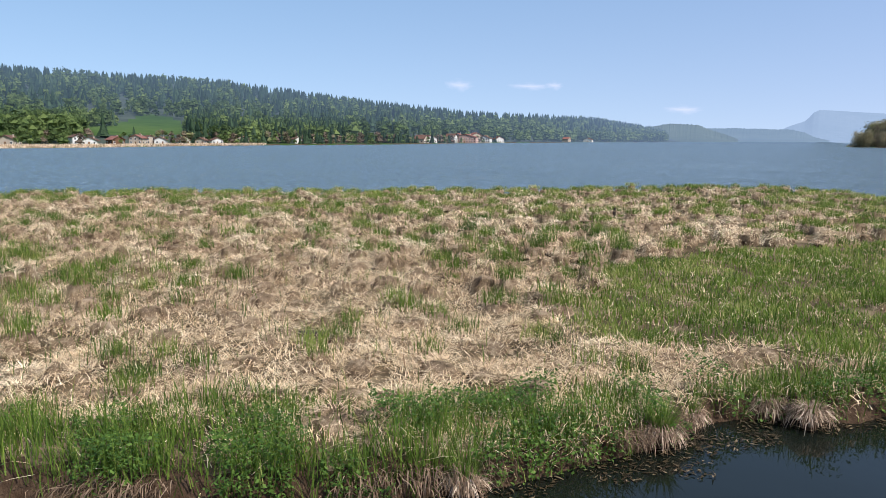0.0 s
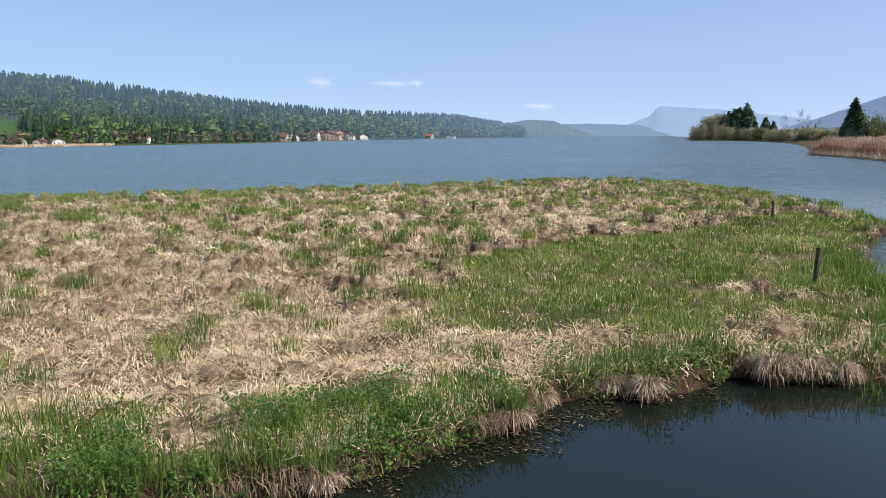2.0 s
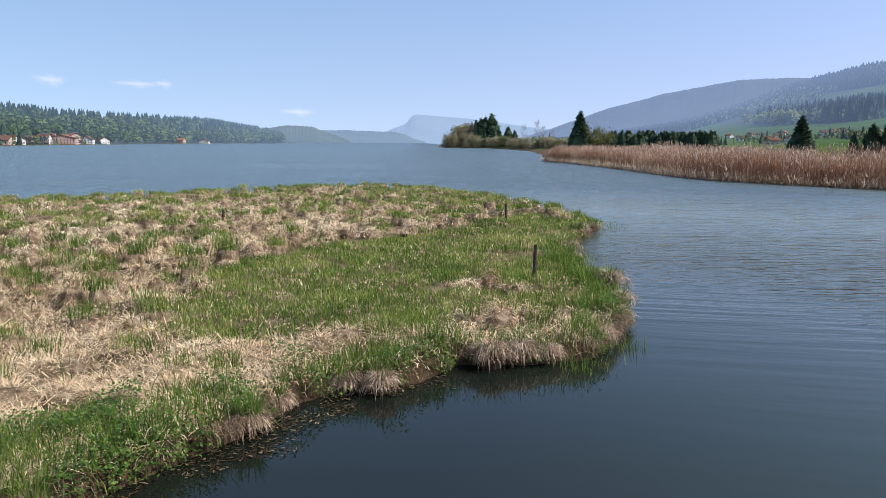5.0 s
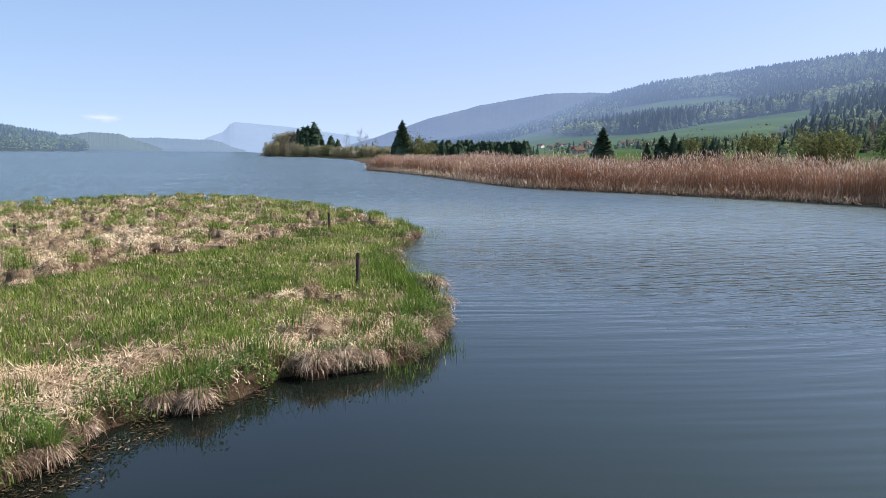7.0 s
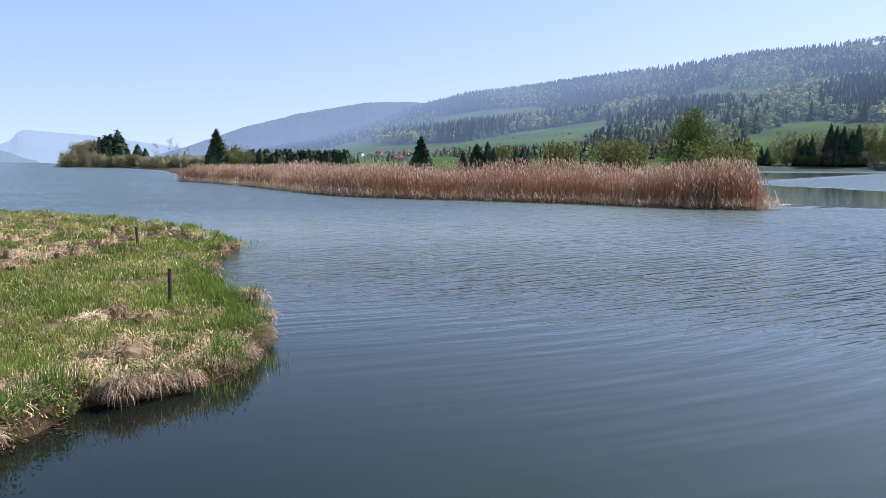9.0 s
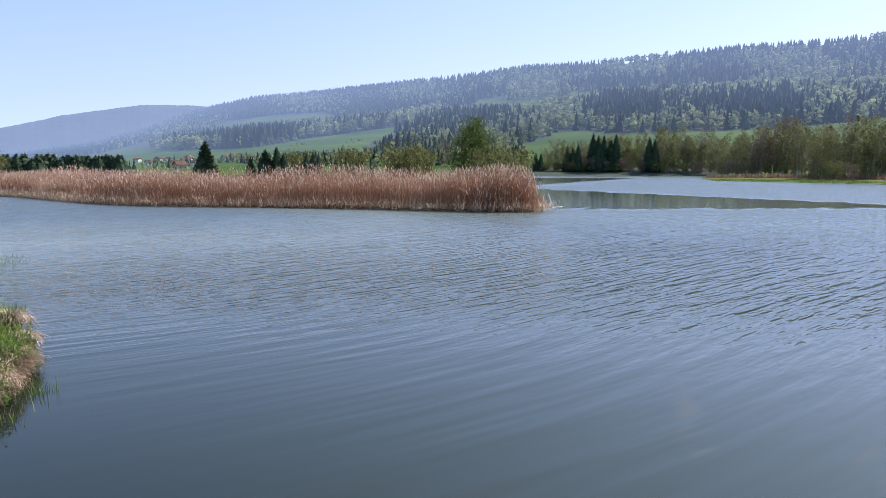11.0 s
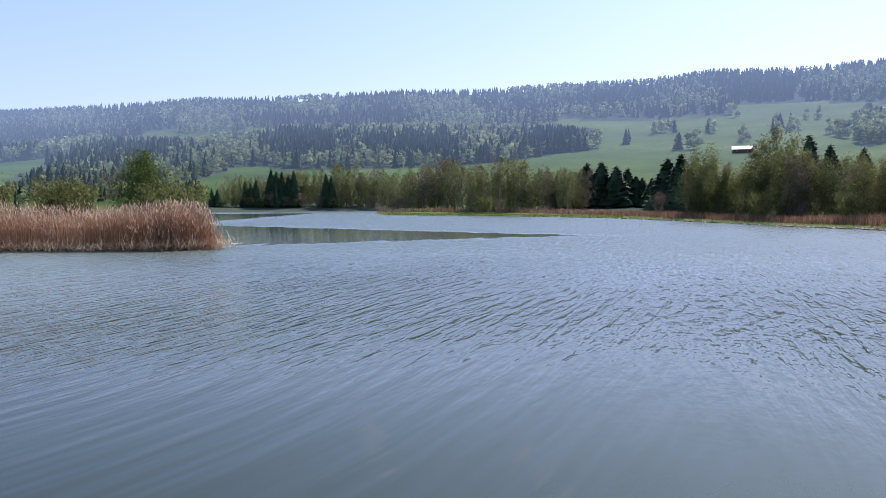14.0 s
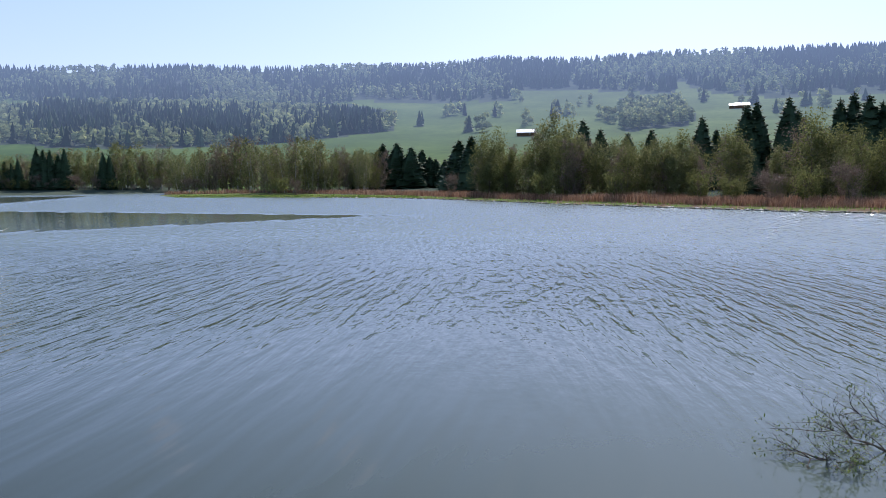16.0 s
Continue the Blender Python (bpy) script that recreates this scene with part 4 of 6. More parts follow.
    base = np.concatenate([c[own] + RNG.normal(0, 0.25, (n, 2)), (ground[own] + RNG.uniform(0.02, 0.12, n))[:, None]], 1)
    add_to(dead, blades(base, RNG.uniform(0, 6.283, n), RNG.uniform(0.05, 0.13, n), RNG.uniform(0.009, 0.018, n) * far[own], RNG.uniform(0.2, 1.4, n), RNG.uniform(0, 0.8, n)))
    # lush rim along the near bank
    p = points_in([(-14, 1), (5, 1), (5, 19), (-14, 19)], 250000)
    d = edge_distance(MARSH, p[:, 0], p[:, 1])
    lush = 0.55 + 0.45 * wavy(p[:, 0], p[:, 1], 0.5, 51) + 1.1 * smooth01((-0.8 - p[:, 0]) / 2.5)
    p = p[(d > 0.03) & (d < lush) & (RNG.uniform(0, 1, len(p)) < 0.62 + 0.5 * wavy(p[:, 0], p[:, 1], 0.35, 52))]
    n = len(p)
    base = np.concatenate([p, height(p[:, 0], p[:, 1])[:, None]], 1)
    add_to(green, blades(base, RNG.uniform(0, 6.283, n), RNG.uniform(0.2, 0.46, n) * (1 + 0.25 * wavy(p[:, 0], p[:, 1], 0.22, 57)), RNG.uniform(0.008, 0.014, n), RNG.uniform(0.0, 0.4, n), RNG.uniform(0.1, 0.8, n)), RNG.normal(0.42, 0.2, n))
    # thatch hanging over the bank's edge
    edge = np.array(MARSH[2:27], float)
    seg = np.diff(edge, axis=0)
    ln = np.hypot(seg[:, 0], seg[:, 1])
    k = RNG.choice(len(seg), 26000, p=ln / ln.sum())
    p = edge[k] + RNG.uniform(0, 1, (26000, 1)) * seg[k]
    outward = np.arctan2(seg[k, 1], -seg[k, 0])
    p = p - np.stack([np.sin(outward), np.cos(outward)], 1) * RNG.uniform(-0.05, 0.22, 26000)[:, None]
    okay = RNG.uniform(0, 1, 26000) < 0.2 + 0.6 * wavy(p[:, 0], p[:, 1], 0.3, 53)
    p, outward = p[okay], outward[okay]
    n = len(p)
    base = np.concatenate([p, RNG.uniform(0.14, 0.30, n)[:, None]], 1)
    hang = heap()
    add_to(hang, blades(base, outward + RNG.normal(0, 0.4, n), RNG.uniform(0.14, 0.34, n), RNG.uniform(0.008, 0.014, n) * (0.8 + 0.02 * p[:, 1]), RNG.uniform(0.9, 1.5, n), RNG.uniform(0.9, 1.5, n)))
    grass_object("dead_grass", dead, M_STRAWFIELD, "flattened pale dead sedge over the marsh")
    grass_object("green_grass", green, M_BLADEFIELD, "fresh green sedge shoots among dead tussocks")
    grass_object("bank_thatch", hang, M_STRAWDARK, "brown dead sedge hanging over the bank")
    # broad-leaved herbs along the near bank
    p = points_in([(-14, 1), (4.6, 1), (4.6, 14), (-14, 14)], 480000)
    d = edge_distance(MARSH, p[:, 0], p[:, 1])
    p = p[(d > -0.14) & (d < 0.42 + 0.95 * smooth01((-0.8 - p[:, 0]) / 2.2)) & (wavy(p[:, 0], p[:, 1], 0.25, 54) + 0.5 * wavy(p[:, 0], p[:, 1], 0.9, 55) > -0.02)]
    n = len(p)
    ctr = np.concatenate([p, (np.maximum(height(p[:, 0], p[:, 1]), 0.02) + RNG.uniform(0.02, 1, n) * (0.36 + 0.18 * wavy(p[:, 0], p[:, 1], 0.3, 56)) + 0.03)[:, None]], 1)
    a, tilt, sz = RNG.uniform(0, 6.283, n), RNG.uniform(-0.7, 0.7, n), RNG.uniform(0.013, 0.029, n)
    u = np.stack([np.cos(a) * np.cos(tilt), np.sin(a) * np.cos(tilt), np.sin(tilt)], 1) * sz[:, None]
    w = np.stack([-np.sin(a), np.cos(a), RNG.normal(0, 0.3, n)], 1) * sz[:, None] * 0.6
    v = np.stack([ctr - u, ctr + w, ctr + u, ctr - w], 1).reshape(-1, 3)
    stuff("bank_herbs", mesh_np("bank_herbs", v, None, np.arange(4 * n).reshape(-1, 4), (M_LEAF,)), "dark leafy herbs crowding the bank", "herbs")


build_marsh()

# ================= reed bed =================


def build_reeds():
    front = np.array(REEDBED[:13], float)
    seg = np.diff(front, axis=0)
    ln = np.hypot(seg[:, 0], seg[:, 1])
    def along(n, depth):
        k = RNG.choice(len(seg), n, p=ln / ln.sum())
        s = RNG.uniform(0, 1, n)[:, None]
        inward = np.stack([-seg[k, 1], seg[k, 0]], 1) / ln[k][:, None]
        return front[k] + s * seg[k] + inward * depth[:, None]
    n = 60000
    depth = RNG.exponential(4.0, n) + RNG.normal(0.5, 0.35, n)
    p = along(n, depth)
    p = p + (0.55 * wavy(p[:, 0], p[:, 1], 1.6, 62) + 0.45 * wavy(p[:, 0], p[:, 1], 5, 63))[:, None] * np.array([0.75, 0.65])
    ok = edge_distance(REEDBED, p[:, 0], p[:, 1]) > -0.8
    p = p[ok]
    n = len(p)
    base = np.concatenate([p, np.maximum(height(p[:, 0], p[:, 1]), -0.2)[:, None]], 1)
    d = edge_distance(REEDBED, p[:, 0], p[:, 1])
    tall = (2.55 + 0.34 * wavy(p[:, 0], p[:, 1], 4, 61) + 0.22 * wavy(p[:, 0], p[:, 1], 1.1, 64) + 0.25 * smooth01((p[:, 0] - 36) / 7)) * RNG.uniform(0.62, 1.14, n) * (0.42 + 0.58 * smooth01((d + 0.6) / 2.4))
    w = 0.016 + 0.00022 * p[:, 1]
    v, t, q = blades(base, RNG.uniform(0, 6.283, n), tall, RNG.uniform(0.7, 1.3, n) * w, np.abs(RNG.normal(0, 0.09, n)), RNG.normal(0.1, 0.16, n))
    tint = np.clip(0.46 + 0.22 * smooth01((p[:, 1] - 50) / 40) + 0.16 * wavy(p[:, 0], p[:, 1], 2.2, 65) + RNG.normal(0, 0.2, n), 0, 1)
    stuff("reed_stems", mesh_np("reed_stems", v, t, q, (M_REED,), np.repeat(tint, 5)), "tall dry brown reeds along the lake", "reeds")
    tip = v.reshape(-1, 5, 3)[:, 4][::3]
    m = len(tip)
    v, t, q = blades(tip - np.array([0, 0, 0.25]), RNG.uniform(0, 6.283, m), RNG.uniform(0.3, 0.45, m), np.full(m, 0.06), RNG.uniform(0.1, 0.5, m), RNG.uniform(0.2, 0.9, m))
    stuff("reed_plumes", mesh_np("reed_plumes", v, t, q, (M_PLUME,)), "feathery pale seed plumes on the reeds", "reeds")
    # broken stems leaning at the foot
    p = along(5000, RNG.normal(-0.1, 0.4, 5000))
    n = len(p)
    base = np.concatenate([p, RNG.uniform(0.0, 0.5, n)[:, None]], 1)
    v, t, q = blades(base, RNG.uniform(0, 6.283, n), RNG.uniform(0.4, 1.3, n), np.full(n, 0.03), RNG.uniform(0.4, 1.4, n), RNG.uniform(0, 0.8, n))
    stuff("broken_reeds", mesh_np("broken_reeds", v, t, q, (M_STRAW,)), "pale broken reed stems at the water's edge", "reeds")


build_reeds()


# ================= distant mountains =================


def backdrop_hill(name, table, r0, r1, stops, haze_glow, strength, label, bumps=0.0):
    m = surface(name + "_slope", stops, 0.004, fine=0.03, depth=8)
    # haze is painted in: the slope itself emits the haze colour
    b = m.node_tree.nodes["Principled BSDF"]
    b.inputs["Emission Color"].default_value, b.inputs["Emission Strength"].default_value = (*haze_glow, 1), strength
    az = np.linspace(table[0][0], table[-1][0], 260)
    el = lerp(table, az) + bumps * (0.5 * wavy(az, az * 0, 0.35, 71) + RNG.uniform(-0.5, 0.5, len(az)))
    rows = []
    for k in range(14):
        u = k / 13
        r = r0 + (r1 - r0) * u
        e = np.radians(-0.2 + (el + 0.2) * u ** 0.9 + 0.06 * wavy(az * 4, az * 0 + k * 3, 3, 72) * u * (1 - u) * 4)
        rows.append(np.stack([r * np.sin(np.radians(az)), r * np.cos(np.radians(az)), EYE + np.tan(e) * r], 1))
    back = rows[-1] * np.array([1.06, 1.06, 0.0]) - np.array([0, 0, 5])
    v = np.concatenate(rows + [back])
    n = len(az)
    idx = np.arange(15 * n).reshape(15, n)
    q = np.stack([idx[:-1, :-1], idx[:-1, 1:], idx[1:, 1:], idx[1:, :-1]], -1).reshape(-1, 4)
    return tagged(new(name, mesh_np(name, v, None, q, (m,), smooth=True)), label, "mountain", kind="structure")


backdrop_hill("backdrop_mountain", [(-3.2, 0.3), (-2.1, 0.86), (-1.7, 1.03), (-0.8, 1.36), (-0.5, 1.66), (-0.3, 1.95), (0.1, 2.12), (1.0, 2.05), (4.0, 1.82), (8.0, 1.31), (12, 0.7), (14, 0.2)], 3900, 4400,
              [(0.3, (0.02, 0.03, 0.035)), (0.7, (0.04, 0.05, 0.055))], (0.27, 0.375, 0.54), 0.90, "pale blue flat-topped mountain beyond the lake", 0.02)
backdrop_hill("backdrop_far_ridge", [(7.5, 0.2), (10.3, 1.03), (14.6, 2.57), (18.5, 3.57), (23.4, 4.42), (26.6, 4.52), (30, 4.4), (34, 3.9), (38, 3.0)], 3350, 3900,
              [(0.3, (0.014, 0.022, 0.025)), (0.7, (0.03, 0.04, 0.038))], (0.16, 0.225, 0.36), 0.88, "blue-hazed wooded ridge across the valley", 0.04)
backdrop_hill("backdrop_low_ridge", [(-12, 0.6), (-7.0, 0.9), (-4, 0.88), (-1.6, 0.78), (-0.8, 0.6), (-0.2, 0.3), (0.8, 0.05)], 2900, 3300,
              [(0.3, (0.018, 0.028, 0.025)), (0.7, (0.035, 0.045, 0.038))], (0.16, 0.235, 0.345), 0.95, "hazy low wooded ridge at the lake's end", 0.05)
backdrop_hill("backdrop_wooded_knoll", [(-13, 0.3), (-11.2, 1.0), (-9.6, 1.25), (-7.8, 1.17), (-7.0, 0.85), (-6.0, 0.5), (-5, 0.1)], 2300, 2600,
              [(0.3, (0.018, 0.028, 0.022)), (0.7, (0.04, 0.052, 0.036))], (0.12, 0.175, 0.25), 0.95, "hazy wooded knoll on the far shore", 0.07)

# ================= trees =================
M_BARK = surface("grey_bark", [(0.3, (0.06, 0.05, 0.04)), (0.7, (0.16, 0.14, 0.12))], 2.0, fine=12, depth=0.03)
M_BIRCHBARK = surface("pale_birch_bark", [(0.3, (0.16, 0.14, 0.12)), (0.7, (0.42, 0.4, 0.37))], 1.5, fine=8, depth=0.02)
M_SPRUCE = foliage("spruce_needles", [(0.0, (0.020, 0.038, 0.023)), (0.6, (0.042, 0.072, 0.038)), (1.0, (0.075, 0.11, 0.055))], 0.12)
M_BUD = foliage("budding_leaves", [(0.0, (0.085, 0.092, 0.04)), (0.5, (0.155, 0.165, 0.07)), (1.0, (0.26, 0.26, 0.12))], 0.4)
M_GREEN = foliage("fresh_leaves", [(0.0, (0.05, 0.078, 0.02)), (0.5, (0.092, 0.130, 0.034)), (1.0, (0.16, 0.20, 0.055))], 0.3)
M_TWIG = foliage("bare_twigs", [(0.0, (0.12, 0.085, 0.065)), (1.0, (0.27, 0.205, 0.155))], 0.15)
M_OLIVE = foliage("willow_leaves", [(0.0, (0.075, 0.085, 0.032)), (0.5, (0.135, 0.145, 0.05)), (1.0, (0.225, 0.23, 0.085))], 0.4)


def part(name, data, material, parent, label=""):
    """Links a bmesh or a mesh as one object under a thing or a part."""
    if isinstance(data, bmesh.types.BMesh):
        me = bpy.data.meshes.new(name)
        data.to_mesh(me)
        data.free()
        data = me
    if material is not None and not data.materials:
        data.materials.append(material)
    ob = new(name, data)
    ob.parent = parent
    if label:
        ob["label"] = label
    return ob


def tubes(segments, sides=5):
    """Tapered round pieces: (start, end, radius, radius)."""
    vs, qs, off = [], [], 0
    for a, c, ra, rc in segments:
        a, c = np.asarray(a, float), np.asarray(c, float)
        d = (c - a) / (np.linalg.norm(c - a) + 1e-9)
        u = np.cross(d, (0.31, 0.87, 0.2))
        u /= np.linalg.norm(u) + 1e-9
        w = np.cross(d, u)
        t = np.arange(sides) * 2 * np.pi / sides
        ring = np.cos(t)[:, None] * u + np.sin(t)[:, None] * w
        vs += [a + ring * ra, c + ring * rc]
        qs += [(off + j, off + (j + 1) % sides, off + sides + (j + 1) % sides, off + sides + j) for j in range(sides)]
        off += 2 * sides
    return np.concatenate(vs), np.array(qs)


def spruce_meshes(seed, full=0.19, top=1.0, whorls=28):
    """A spruce one metre high: trunk and layered drooping boughs."""
    g = np.random.default_rng(seed)
    v, q = tubes([((0, 0, -0.02), (0, 0, 0.5), 0.018, 0.011), ((0, 0, 0.5), (0, 0, 0.99), 0.011, 0.002)], 6)
    trunk = mesh_np("trunk", v, None, q, (M_BARK,), smooth=True)
    # the dense dark heart of the crown
    ring = np.arange(8) * 2 * np.pi / 8
    layers = np.array([(0.04, 0.45), (0.07, 0.80), (0.35, 0.62), (0.65, 0.36), (0.92, 0.06)])
    hv = [(math.cos(a) * full * top * w * k, math.sin(a) * full * top * w * k, z) for z, w in layers for a, k in zip(ring, g.uniform(0.8, 1.15, 8))]
    vs, ts, off = [np.array(hv)], [np.array([t for i in range(4) for j in range(8) for t in ((i * 8 + j, i * 8 + (j + 1) % 8, i * 8 + 8 + j), (i * 8 + (j + 1) % 8, i * 8 + 8 + (j + 1) % 8, i * 8 + 8 + j))])], 40
    for i in range(whorls):
        z = 0.03 + 0.95 * (i / whorls) ** 0.92
        reach = full * (1 - z) ** 0.72 * top + 0.014
        count = 17 if z < 0.7 else 11
        for k in range(count):
            a = g.uniform(0, 6.283)
            L = reach * g.uniform(0.7, 1.1)
            zz = z + g.normal(0, 0.008)
            d, sd = np.array([math.cos(a), math.sin(a), 0]), np.array([-math.sin(a), math.cos(a), 0])
            w = L * g.uniform(0.26, 0.42)
            drop = L * g.uniform(0.15, 0.5)
            root, mid, tip = np.array([0, 0, zz + 0.01]), d * L * 0.55 + (0, 0, zz - drop * 0.35), d * L + (0, 0, zz - drop * 0.7 + 0.01)
            low = np.array([0, 0, -L * g.uniform(0.12, 0.3)])
            vs.append([root, mid + sd * w + low, mid - sd * w + low, tip, mid])
            ts.append(np.array([(0, 1, 4), (0, 4, 2), (1, 3, 4), (4, 3, 2)]) + off)
            off += 5
    crown = mesh_np("crown", np.concatenate([np.array(x).reshape(-1, 3) for x in vs]), np.concatenate(ts), None, (M_SPRUCE,))
    return (("trunk", trunk), ("crown", crown))


def broadleaf_meshes(seed, bark, leaf, spread=0.26, first=0.25, leaves=9, size=0.016, stems=1, tips=120, twigs=True, fine=True):
    """A leafy tree one metre high: trunk, forking limbs, and leaf sprays on the twigs."""
    g = np.random.default_rng(seed)
    trunk, limb, ends = [], [], []
    for s in range(stems):
        lean = g.normal(0, 0.025 + 0.03 * (stems > 1), 2)
        h = g.uniform(0.8, 1.0) if stems > 1 else 0.97
        pts = [np.array([g.normal(0, 0.03 * (stems > 1)), g.normal(0, 0.03 * (stems > 1)), -0.02])]
        for k in range(1, 7):
            pts.append(np.array([pts[0][0] + lean[0] * k / 3 + g.normal(0, 0.008), pts[0][1] + lean[1] * k / 3 + g.normal(0, 0.008), h * k / 6]))
        for k in range(6):
            trunk.append((pts[k], pts[k + 1], 0.012 * (1 - k / 6.3) / stems ** 0.4, 0.012 * (1 - (k + 1) / 6.3) / stems ** 0.4))
        for k in range(max(8, tips // (5 * stems))):
            u = first + (0.98 - first) * g.uniform(0, 1) ** 0.8
            i = min(5, int(u * 6))
            p0 = pts[i] + (pts[i + 1] - pts[i]) * (u * 6 - i)
            a = g.uniform(0, 6.283)
            prof = math.sin(math.pi * min(1, max(0.08, (u - first * 0.6) / (1.08 - first * 0.6)))) ** 0.7
            L = spread * prof * g.uniform(0.55, 1.1)
            p1 = p0 + np.array([math.cos(a) * L * 0.6, math.sin(a) * L * 0.6, L * g.uniform(0.25, 0.7)])
            limb.append((p0, p1, 0.0036, 0.002))
            for _ in range(5):
                b = a + g.normal(0, 0.8)
                l2 = L * g.uniform(0.3, 0.65)
                p2 = p1 + np.array([math.cos(b) * l2, math.sin(b) * l2, l2 * g.uniform(-0.2, 0.8)])
                if fine:
                    limb.append((p1, p2, 0.0018, 0.0008))
                ends.append((p1 + (p2 - p1) * g.uniform(0.3, 1), l2))
    v, q = tubes(trunk, 6)
    v2, q2 = tubes(limb, 3)
    out = [("trunk", mesh_np("trunk", np.concatenate([v, v2]), None, np.concatenate([q, q2 + len(v)]), (bark, M_TWIG if twigs else bark), smooth=True, index=[0] * len(q) + [1] * len(q2)))]
    c = np.repeat(np.array([e[0] for e in ends]), leaves, 0)
    n = len(c)
    c = c + g.normal(0, 1, (n, 3)) * np.repeat(np.array([e[1] for e in ends]), leaves)[:, None] * 0.33
    u, w = g.normal(0, 1, (n, 3)), g.normal(0, 1, (n, 3))
    u /= np.linalg.norm(u, axis=1)[:, None]
    w = np.cross(u, w)
    w /= np.linalg.norm(w, axis=1)[:, None]
    sz = g.uniform(0.5, 1.3, (n, 1)) * size
    vv = np.stack([c - u * sz, c + w * sz * 0.6, c + u * sz, c - w * sz * 0.6], 1).reshape(-1, 3)
    out.append(("crown", mesh_np("crown", vv, None, np.arange(4 * n).reshape(-1, 4), (leaf,))))
    return tuple(out)


def column_meshes(seed, bark, leaf, spread, first, clumps, per, size, stems=1, lump=0.035):
    """A leafy tree one metre high: stems, side limbs, and clumps of leaf sprays at the limbs' ends."""
    g = np.random.default_rng(seed)
    wood, limb, ends = [], [], []
    for s in range(stems):
        foot = g.normal(0, 0.028 * (stems > 1), 2)
        lean = g.normal(0, 0.02 + 0.035 * (stems > 1), 2)
        h = 0.98 if s == 0 else g.uniform(0.7, 0.97)
        pts = [np.array([foot[0] + lean[0] * k / 3 + g.normal(0, 0.006), foot[1] + lean[1] * k / 3 + g.normal(0, 0.006), -0.02 + (h + 0.02) * k / 6]) for k in range(7)]
        thick = 0.011 / stems ** 0.4
        for k in range(6):
            wood.append((pts[k], pts[k + 1], thick * (1 - k / 6.3), thick * (1 - (k + 1) / 6.3)))
        for k in range(clumps // stems):
            u = first + (0.985 - first) * (k + g.uniform(0, 1)) / (clumps // stems)
            i = min(5, int(u * 6))
            p0 = pts[i] + (pts[i + 1] - pts[i]) * (u * 6 - i)
            a = g.uniform(0, 6.283)
            f = (u - first) / (1 - first)
            L = spread * min(1.0, 0.5 + 1.6 * f) * max(0.05, 1 - f ** 2.6) * g.uniform(0.35, 1.15)
            p1 = p0 + np.array([math.cos(a) * L, math.sin(a) * L, L * g.uniform(0.2, 0.9)])
            p1[2] = min(p1[2], 1.0)
            limb.append((p0, p1, 0.0028, 0.0008))
            ends.append(p1)
    v, q = tubes(wood, 5)
    v2, q2 = tubes(limb, 3)
    trunk = mesh_np("trunk", np.concatenate([v, v2]), None, np.concatenate([q, q2 + len(v)]), (bark, M_TWIG), smooth=True, index=[0] * len(q) + [1] * len(q2))
    c = np.repeat(np.array(ends), per, 0)
    n = len(c)
    c = c + g.normal(0, 1, (n, 3)) * np.repeat(g.uniform(0.6, 1.4, len(ends)) * lump, per)[:, None] * np.array([1, 1, 1.25])
    c[:, 2] = c[:, 2].clip(0.02, 1.02)
    u = g.normal(0, 1, (n, 3))
    u /= np.linalg.norm(u, axis=1)[:, None]
    w = np.cross(u, g.normal(0, 1, (n, 3)))
    w /= np.linalg.norm(w, axis=1)[:, None]
    sz = g.uniform(0.6, 1.4, (n, 1)) * size
    vv = np.stack([c - u * sz, c + w * sz * 0.7 + u * sz * 0.3, c + u * sz - w * sz * 0.5], 1).reshape(-1, 3)
    return (("trunk", trunk), ("crown", mesh_np("crown", vv, np.arange(3 * n).reshape(-1, 3), None, (leaf,))))


def plant(kind, meshes, x, y, h, wide, turn, label, group="", sink=0.05):
    """A tree of height h; wide is its breadth against the model's."""
    root = new(kind)
    tagged(root, label, "shrub" if "shrub" in kind or "bush" in kind else "tree", group)
    z = float(height(np.array(float(x)), np.array(float(y))))
    root.matrix_basis = Matrix.LocRotScale((x, y, z - sink), Euler((0, 0, turn)), (h * wide, h * wide, h))
    for nm, me in meshes:
        part(nm, me, None, root)
    return root


SPRUCE_LOW = spruce_meshes(104, 0.25, 1.0, 15)
SPRUCES = [spruce_meshes(101, 0.27), spruce_meshes(102, 0.22), spruce_meshes(103, 0.31, 0.95, 32)]
BIRCHES = [column_meshes(201, M_BIRCHBARK, M_BUD, 0.15, 0.14, 38, 32, 0.0165, 2), column_meshes(202, M_BIRCHBARK, M_BUD, 0.17, 0.10, 42, 32, 0.0165, 3), column_meshes(203, M_BARK, M_OLIVE, 0.17, 0.08, 42, 32, 0.0165, 2), column_meshes(204, M_BARK, M_TWIG, 0.16, 0.06, 40, 30, 0.014, 3)]
WILLOWS = [column_meshes(211, M_BARK, M_OLIVE, 0.17, 0.03, 72, 66, 0.0125, 4), column_meshes(212, M_BARK, M_OLIVE, 0.20, 0.02, 80, 66, 0.0125, 5, 0.04), column_meshes(213, M_BARK, M_BUD, 0.14, 0.04, 66, 64, 0.0125, 3), column_meshes(214, M_BARK, M_TWIG, 0.16, 0.04, 70, 64, 0.0105, 4)]
ROUND = column_meshes(221, M_BARK, M_GREEN, 0.42, 0.08, 190, 60, 0.014, 3, 0.055)
BARE = broadleaf_meshes(222, M_BARK, M_TWIG, 0.4, 0.15, 10, 0.008, 1, 170)
M_PALEBUD = foliage("pale_budding_twigs", [(0.0, (0.22, 0.20, 0.12)), (0.5, (0.36, 0.33, 0.20)), (1.0, (0.50, 0.46, 0.29))], 0.55)
